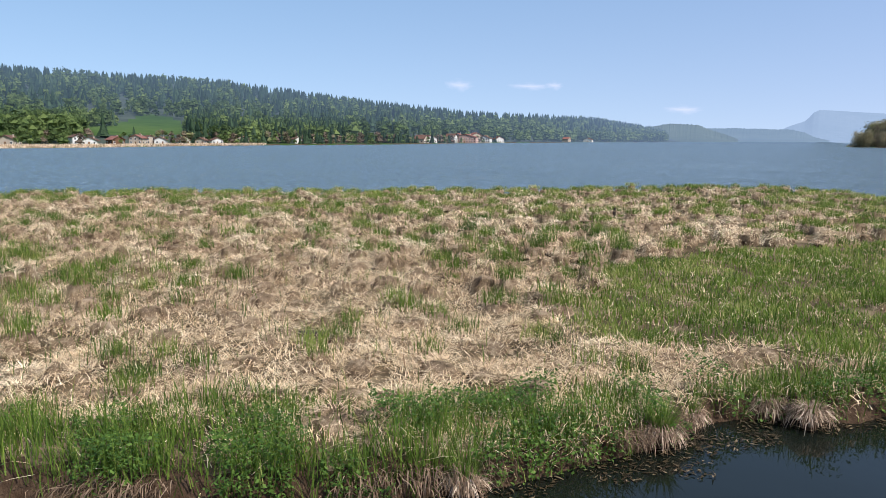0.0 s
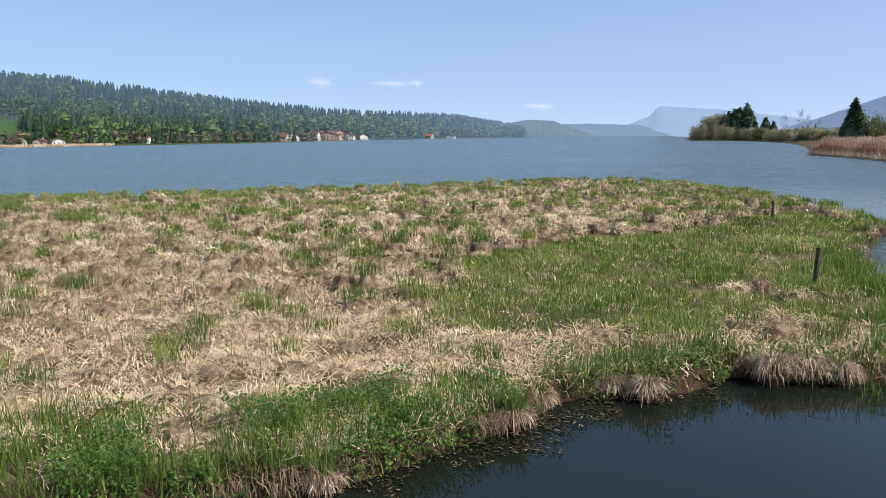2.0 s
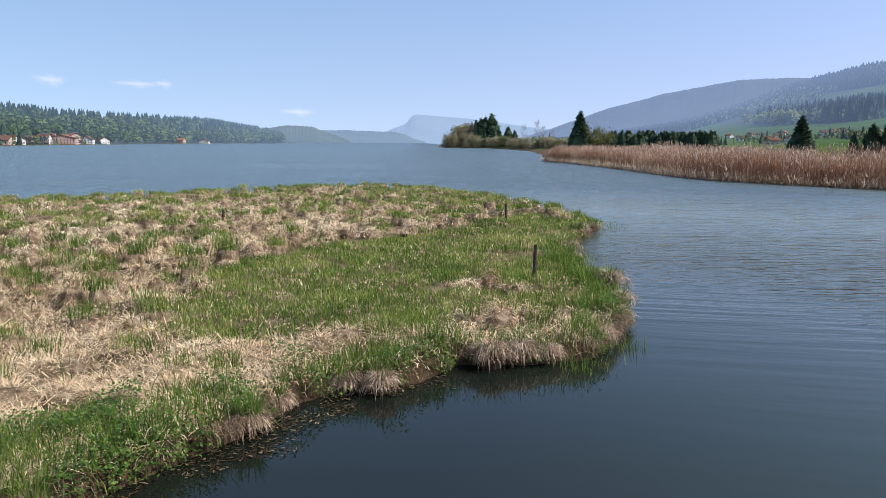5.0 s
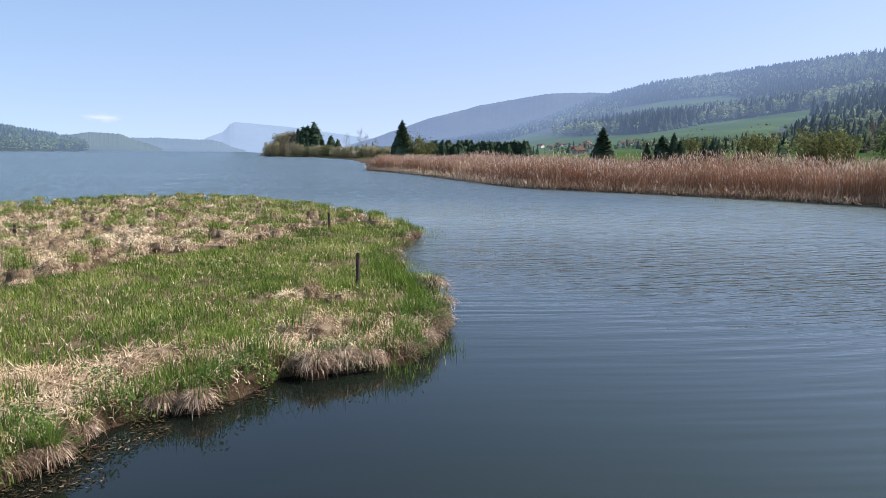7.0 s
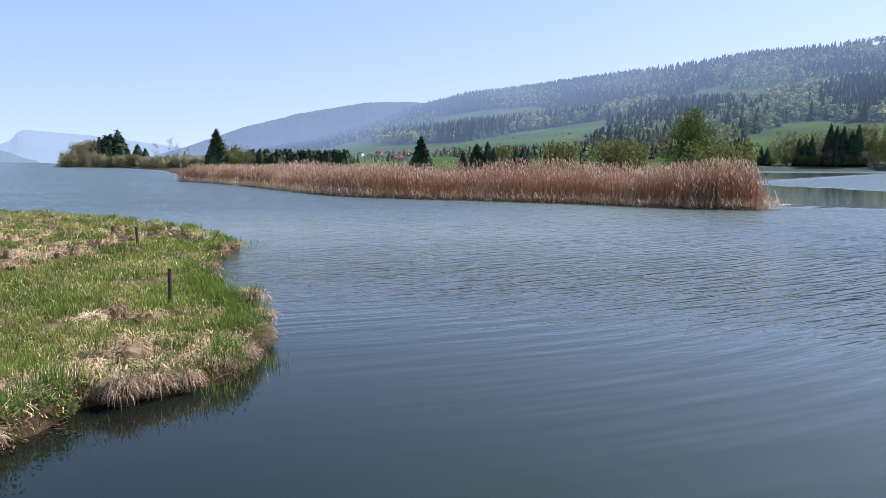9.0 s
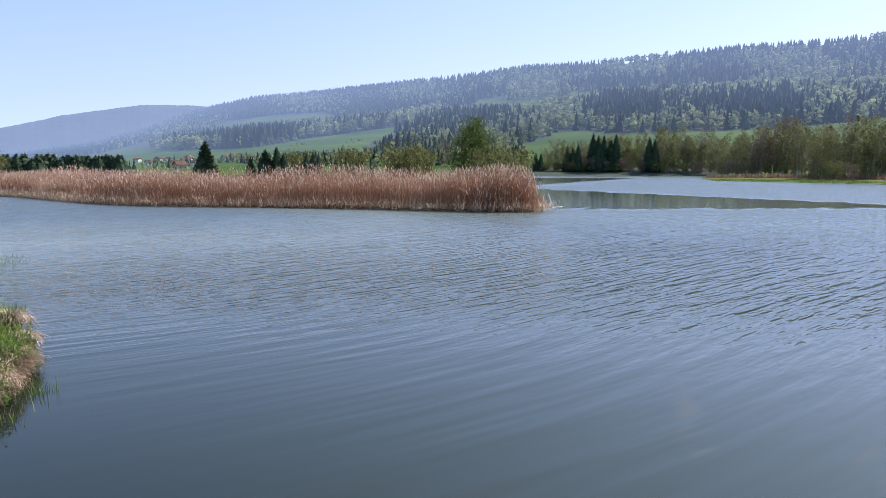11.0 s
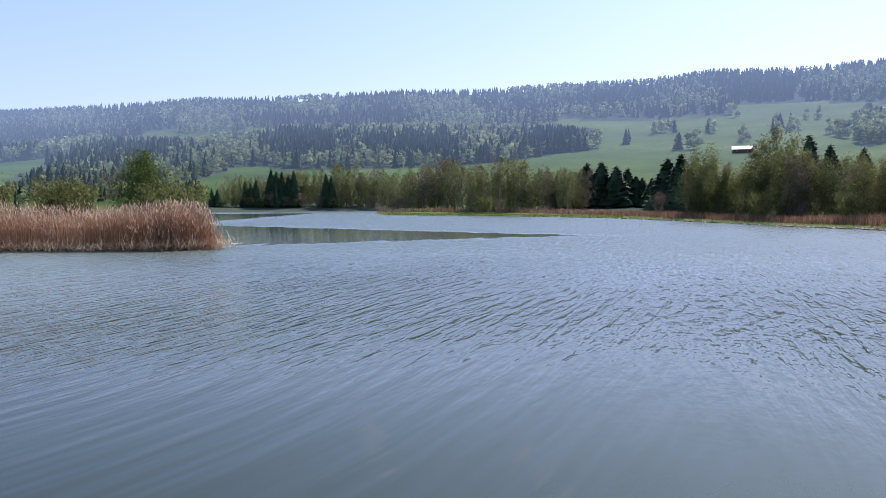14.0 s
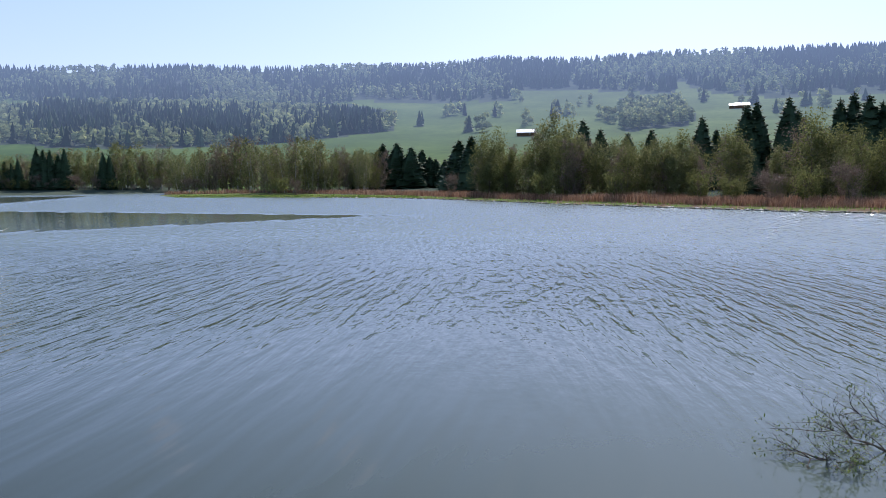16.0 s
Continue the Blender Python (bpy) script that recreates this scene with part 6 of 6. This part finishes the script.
# village behind the reeds
for k, (az, el) in enumerate([(20.3, 1.0), (21.0, 0.9), (23.2, 0.75), (24.0, 0.55), (24.6, 0.85), (25.2, 0.8), (25.8, 0.45), (26.1, 0.25), (26.7, 0.95), (27.2, 0.42), (27.8, 0.8), (29.3, 0.9), (29.8, 1.0), (30.3, 1.1), (31.0, 0.8), (26.4, 0.7)]):
    rr = np.linspace(340, 1100, 500)
    zz = height(rr * math.sin(radians(az)), rr * math.cos(radians(az)))
    r = float(rr[int(np.argmax(np.degrees(np.arctan2(zz - EYE, rr)) > el - 0.35))])
    red = k in (5, 8, 10)
    house(*face_lake(az, max(r, 360.0), (-30, 15, 60, -65)[k % 4]), 9 + k % 3 * 1.5, 9, 4.2, 2.6, (M_WHITEWALL, M_CREAMWALL, M_WHITEWALL)[k % 3], M_REDROOF if red else M_BROWNROOF, "white house with a red tiled roof" if red else "pale house with a brown tiled roof", "houses of the valley village", 0.66)
# farms on the hillside
for az, el, w in ((92.1, 3.85, 13), (107.4, 5.45, 11)):
    rr = np.linspace(300, 1690, 900)
    zz = height(rr * math.sin(radians(az)), rr * math.cos(radians(az)))
    r = float(rr[int(np.argmax(np.degrees(np.arctan2(zz - EYE, rr)) > el - 0.45))])
    x, y, z, a = face_lake(az, r, 90)
    house(x, y, z, a, w * 0.85, 21 * r / 900, 3.4, 3.0, M_WOODWALL, M_METALROOF, "long timber farmhouse with a bright metal roof", "hillside farms")

# ================= marsh details =================
M_POST = surface("weathered_post_wood", [(0.3, (0.035, 0.028, 0.022)), (0.7, (0.10, 0.08, 0.065))], 6, fine=40, depth=0.01)


def fence_post(x, y, top, radius, lean, label):
    z = float(height(np.array(x), np.array(y)))
    bm = bmesh.new()
    g = random.Random(int(x * 100))
    rings = []
    for k in range(7):
        u = k / 6
        rings.append([bm.verts.new((radius * (1.1 - 0.25 * u) * g.uniform(0.85, 1.12) * math.cos(a * math.pi / 4) + lean[0] * u, radius * (1.1 - 0.25 * u) * g.uniform(0.85, 1.12) * math.sin(a * math.pi / 4) + lean[1] * u,
                                    -0.25 + u * (top - z + 0.25) + (g.uniform(-0.02, 0.02) if k == 6 else 0))) for a in range(8)])
    for p, q in zip(rings, rings[1:]):
        for a in range(8):
            bm.faces.new((p[a], p[(a + 1) % 8], q[(a + 1) % 8], q[a]))
    bm.faces.new(rings[-1])
    bm.faces.new(rings[0][::-1])
    me = bpy.data.meshes.new("wooden_post")
    bm.to_mesh(me)
    bm.free()
    me.materials.append(M_POST)
    ob = new("wooden_post", me)
    ob.location = (x, y, z)
    return tagged(ob, label, "post", "old fence posts")


fence_post(3.22, 15.6, 1.0, 0.045, (0.02, 0.0), "weathered grey fence post in green sedge")
fence_post(4.12, 27.9, 0.90, 0.05, (-0.02, 0.02), "weathered grey fence post near the point")
fence_post(-10.2, 15.5, 0.62, 0.07, (0.05, 0.0), "short rotten post stump between tussocks")
fence_post(-5.3, 46.4, 0.62, 0.12, (0.0, 0.0), "short dark post stump on the outer rim")
fence_post(-6.7, 27.9, 0.65, 0.05, (0.03, 0.0), "short leaning post among dead sedge")
fence_post(-3.8, 32.5, 0.7, 0.06, (0.0, 0.0), "short dark post among dead sedge")


M_TUSSOCK = foliage("tussock_straw", [(0.0, (0.10, 0.06, 0.035)), (0.4, (0.26, 0.18, 0.115)), (0.75, (0.48, 0.36, 0.25)), (1.0, (0.74, 0.61, 0.46))], 0.15)


def sedge_tussock(x, y, radius, high, shoots, seed, label, bottom=-0.05):
    """A big tussock at the bank: mound of roots, hanging dead leaves, green tuft."""
    g = np.random.default_rng(seed)
    root = new("sedge_tussock")
    root.location = (x, y, bottom)
    tagged(root, label, "tussock", "tussocks along the bank")
    bm = bmesh.new()
    bmesh.ops.create_icosphere(bm, subdivisions=2, radius=1)
    for v in bm.verts:
        k = 1 + 0.16 * noise.noise(v.co * 2.3 + Vector((seed, 0, 0)))
        v.co = Vector((v.co.x * radius * 0.62 * k, v.co.y * radius * 0.62 * k, (v.co.z * 0.5 + 0.36) * high * k))
    part("mound", bm, M_PEAT, root)
    n = 560
    a = g.uniform(0, 6.283, n)
    u = g.uniform(0.05, 0.95, n)
    base = np.stack([np.sin(a) * radius * u * 0.85, np.cos(a) * radius * u * 0.85, high * (0.98 - 0.5 * u ** 2)], 1)
    v, t, q = blades(base, a + g.normal(0, 0.25, n), g.uniform(0.4, 0.95, n) * (high * 0.7 + 0.12), g.uniform(0.007, 0.013, n), g.uniform(0.7, 1.3, n), g.uniform(1.0, 1.9, n))
    part("dead_leaves", mesh_np("dead_leaves", v, t, q, (M_TUSSOCK,)), None, root, "hanging pale dead leaves")
    if shoots:
        a = g.uniform(0, 6.283, shoots)
        u = np.sqrt(g.uniform(0, 1, shoots)) * radius * 0.75
        v, t, q = blades(np.stack([np.sin(a) * u, np.cos(a) * u, np.full(shoots, high * 0.75)], 1), a, g.uniform(0.2, 0.42, shoots), g.uniform(0.007, 0.012, shoots), g.uniform(0, 0.4, shoots), g.uniform(0.1, 0.8, shoots))
        part("green_tuft", mesh_np("green_tuft", v, t, q, (M_BLADE,)), None, root, "upright fresh green blades")
    return root


GREENTOP, DEADTOP = "dead sedge tussock with a fresh green top", "pale dead sedge tussock at the water's edge"
for k, (x, y, rad, high, shoots) in enumerate([(-3.6, 5.35, 0.24, 0.30, 140), (-2.65, 5.75, 0.24, 0.30, 160), (-2.05, 6.95, 0.26, 0.32, 30), (-1.72, 7.95, 0.18, 0.26, 40), (-1.25, 7.65, 0.24, 0.36, 260), (-1.05, 8.4, 0.18, 0.28, 60), (-0.3, 9.05, 0.2, 0.34, 40),
                                               (0.15, 8.92, 0.24, 0.38, 30), (1.7, 10.05, 0.36, 0.45, 40), (2.15, 10.2, 0.3, 0.42, 20), (2.55, 10.25, 0.26, 0.36, 20), (3.1, 10.75, 0.32, 0.42, 60), (3.6, 11.2, 0.3, 0.4, 60), (4.15, 12.5, 0.38, 0.42, 60), (4.75, 14.9, 0.36, 0.62, 160),
                                               (4.6, 13.7, 0.4, 0.42, 60), (6.3, 25.1, 0.5, 0.5, 80), (6.9, 26.3, 0.5, 0.45, 120), (4.8, 19.0, 0.35, 0.4, 60), (5.2, 21.3, 0.35, 0.4, 60), (4.7, 16.8, 0.3, 0.36, 50)]):
    sedge_tussock(x, y, rad * (0.68 if k < 8 else 0.85), high * (0.8 if k < 8 else 0.9), shoots, 300 + k, GREENTOP if shoots > 50 else DEADTOP)



def marsh_tuft(seed, shoots):
    """A tussock of last year's sedge out on the marsh, combed over by the snow."""
    g = np.random.default_rng(seed)
    root = new("marsh_tussock")
    tagged(root, "pale dead sedge tussock with green shoots" if shoots else "pale straw-coloured sedge tussock out on the marsh", "tussock", "tussocks over the marsh")
    bm = bmesh.new()
    bmesh.ops.create_icosphere(bm, subdivisions=2, radius=1)
    for v in bm.verts:
        k = 1 + 0.2 * noise.noise(v.co * 2.1 + Vector((seed, 0, 0)))
        v.co = Vector((v.co.x * 0.2 * k, v.co.y * 0.2 * k, (v.co.z * 0.6 + 0.4) * 0.24 * k))
    part("mound", bm, M_PEAT, root)
    n = 210
    a = g.normal(3.6, 0.9, n)
    u = np.sqrt(g.uniform(0, 1, n)) * 0.16
    turn = g.uniform(0, 6.283, n)
    base = np.stack([np.sin(turn) * u * 1.2, np.cos(turn) * u * 1.2, 0.25 - u * 0.6], 1)
    v, t, q = blades(base, np.where(g.uniform(0, 1, n) < 0.45, a, turn), g.uniform(0.22, 0.4, n), g.uniform(0.013, 0.023, n), g.uniform(0.2, 1.0, n), g.uniform(0.9, 1.8, n))
    part("dead_leaves", mesh_np("dead_leaves", v, t, q, (M_STRAW,)), None, root, "arching pale dead leaves")
    if shoots:
        turn = g.uniform(0, 6.283, shoots)
        u = np.sqrt(g.uniform(0, 1, shoots)) * 0.13
        v, t, q = blades(np.stack([np.sin(turn) * u, np.cos(turn) * u, np.full(shoots, 0.16)], 1), turn, g.uniform(0.25, 0.42, shoots), g.uniform(0.010, 0.018, shoots), g.uniform(0, 0.35, shoots), g.uniform(0.1, 0.7, shoots))
        part("green_tuft", mesh_np("green_tuft", v, t, q, (M_BLADE,)), None, root, "upright fresh green blades")
    return root


TUFTS = [marsh_tuft(401, 0), marsh_tuft(402, 0), marsh_tuft(403, 60), marsh_tuft(404, 0), marsh_tuft(405, 90)]
p = points_in([(-24, 11.5), (-5, 12), (1, 15), (3.5, 27), (2, 36), (-22, 36)], 2600)
p = p[(edge_distance(MARSH, p[:, 0], p[:, 1]) > 0.5)]
p = p[greenness(p[:, 0], p[:, 1]) < 0.85]
kept = []
for x, y in p:
    if all((x - a) ** 2 + (y - b) ** 2 > (0.55 + 0.012 * y) ** 2 for a, b in kept):
        kept.append((x, y))
for k, (x, y) in enumerate(kept[:290]):
    big = pick.uniform(0.55, 0.95)
    m = pose(x, y, float(height(np.array(x), np.array(y))) - 0.03, 0, 0, pick.uniform(-50, 50)) @ Matrix.Diagonal((big, big, big * pick.uniform(0.85, 1.15), 1))
    if k < len(TUFTS):
        TUFTS[k].matrix_basis = m
    else:
        copy_thing(TUFTS[pick.randrange(len(TUFTS))], m)

M_LITTER = foliage("rotting_litter", [(0.0, (0.018, 0.012, 0.006)), (0.7, (0.06, 0.042, 0.02)), (1.0, (0.20, 0.15, 0.09))], 0.0)
# dead plants floating along the near bank
p = points_in([(-3.4, 4.6), (-1.0, 6.2), (-0.2, 7.6), (1.2, 9.0), (0.8, 10), (-0.6, 9.2), (-2.6, 6.6)], 9000)
d = edge_distance(MARSH, p[:, 0], p[:, 1])
p = p[(d < 0.0) & (d > -0.75) & (wavy(p[:, 0], p[:, 1], 0.22, 91) > -0.25 + 0.9 * (-d))]
n = len(p)
v, t, q = blades(np.concatenate([p, RNG.uniform(0.004, 0.03, n)[:, None]], 1), RNG.uniform(0, 6.283, n), RNG.uniform(0.02, 0.09, n), RNG.uniform(0.006, 0.03, n), np.full(n, 1.53), RNG.normal(0, 0.12, n))
stuff("floating_litter", mesh_np("floating_litter", v, t, q, (M_LITTER,)), "brown dead plants floating at the bank", "litter")
p = np.concatenate([np.array([3.0, 9.95]) + RNG.normal(0, 0.22, (90, 2)), np.array([3.85, 10.9]) + RNG.normal(0, 0.2, (80, 2)), np.array([-2.0, 6.75]) + RNG.normal(0, 0.12, (60, 2)), np.array([7.6, 27.2]) + RNG.normal(0, 0.5, (120, 2)), np.array([8.6, 28.6]) + RNG.normal(0, 0.4, (40, 2))])
n = len(p)
v, t, q = blades(np.concatenate([p, np.full((n, 1), -0.05)], 1), RNG.uniform(0, 6.283, n), RNG.uniform(0.13, 0.28, n), RNG.uniform(0.008, 0.014, n), RNG.uniform(0, 0.25, n), RNG.uniform(0, 0.4, n))
stuff("water_sedge", mesh_np("water_sedge", v, t, q, (M_BLADE,)), "green sedge standing in shallow water", "grass")


# ================= willow at the near bank =================


def near_willow():
    g = np.random.default_rng(77)
    root = new("willow_bush")
    root.location = (9.45, -5.42, -0.2)
    tagged(root, "sprawling bare willow with first leaves over the water", "shrub")
    leaves = []

    def bough(start, heading, rise, length, radius, depth, segs):
        p, a, e = np.array(start, float), heading, rise
        for k in range(5):
            step = np.array([math.sin(a) * math.cos(e), math.cos(a) * math.cos(e), math.sin(e)]) * length / 5
            segs.append((p, p + step, radius * (1 - k / 6), radius * (1 - (k + 1) / 6)))
            p = p + step
            a, e = a + g.normal(0, 0.22), e + g.normal(-0.03, 0.16)
            if depth and k > 0:
                for _ in range(3 if depth > 1 else 1):
                    bough(p, a + g.choice((-1, 1)) * g.uniform(0.4, 1.1), e + g.uniform(-0.3, 0.45), length * g.uniform(0.3, 0.6), radius * 0.45, depth - 1, segs)
            if depth < 2 and g.uniform() < 0.2:
                leaves.append(p)
        return segs

    for k in range(15):
        segs = bough((g.normal(0, 0.25), g.normal(0, 0.25), g.uniform(0, 0.12)), radians(-110 + 14 * k), g.uniform(-0.04, 0.34), g.uniform(0.7, 1.4), 0.017 if k != 3 else 0.028, 2, [])
        v, q = tubes(segs, 5)
        part("branch", mesh_np("branch", v, None, q, (M_BIRCHBARK if k == 3 else M_WILLOWBARK,), smooth=True), None, root, "pale barkless dead branch" if k == 3 else "")
    c = np.repeat(np.array(leaves), 5, 0)
    n = len(c)
    c = c + g.normal(0, 0.045, (n, 3))
    a, tl, sz = g.uniform(0, 6.283, n), g.uniform(-0.3, 1.2, n), g.uniform(0.012, 0.028, n)
    u = np.stack([np.cos(a) * np.cos(tl), np.sin(a) * np.cos(tl), np.sin(tl)], 1) * sz[:, None]
    w = np.stack([-np.sin(a), np.cos(a), g.normal(0, 0.3, n)], 1) * sz[:, None] * 0.42
    v = np.stack([c - u, c + w, c + u, c - w], 1).reshape(-1, 3)
    part("leaves", mesh_np("leaves", v, None, np.arange(4 * n).reshape(-1, 4), (M_GREEN,)), None, root, "small fresh green leaves")


M_WILLOWBARK = surface("dark_willow_bark", [(0.3, (0.045, 0.036, 0.03)), (0.7, (0.11, 0.09, 0.075))], 5, fine=30, depth=0.01)
near_willow()


# ================= small things =================


def mooring_stake():
    root = new("mooring_stake")
    root.location = (46.2, 32.6, 0)
    tagged(root, "grey mooring stake with a crossbar beside the reeds", "stake")
    v, q = tubes([((-0.5, 0.1, 1.25), (0.35, -0.1, -0.4), 0.025, 0.025)], 6)
    part("stake", mesh_np("stake", v, None, q, (M_FRAME,), smooth=True), None, root)
    v, q = tubes([((-0.15, 0.0, 0.22), (0.85, -0.25, 0.24), 0.03, 0.03)], 6)
    part("crossbar", mesh_np("crossbar", v, None, q, (M_FRAME,), smooth=True), None, root)


mooring_stake()


def driftwood(x, y, turn, length):
    z = float(height(np.array(x), np.array(y)))
    bm = bmesh.new()
    g = random.Random(9)
    rings = []
    for k in range(6):
        u = k / 5
        w = 0.06 * math.sin(math.pi * (0.15 + 0.7 * u)) + 0.015
        rings.append([bm.verts.new(((u - 0.5) * length, w * math.cos(a * math.pi / 3) * g.uniform(0.8, 1.2), 0.05 + w * 0.6 * math.sin(a * math.pi / 3) * g.uniform(0.8, 1.2))) for a in range(6)])
    for p, q in zip(rings, rings[1:]):
        for a in range(6):
            bm.faces.new((p[a], p[(a + 1) % 6], q[(a + 1) % 6], q[a]))
    bm.faces.new(rings[0][::-1])
    bm.faces.new(rings[-1])
    me = bpy.data.meshes.new("driftwood")
    bm.to_mesh(me)
    bm.free()
    me.materials.append(M_POST)
    ob = new("driftwood", me)
    ob.matrix_basis = pose(x, y, z + 0.06, 0, 0, turn)
    return tagged(ob, "short brown driftwood log lying in dead sedge", "log")


driftwood(-6.55, 8.7, 12, 0.42)
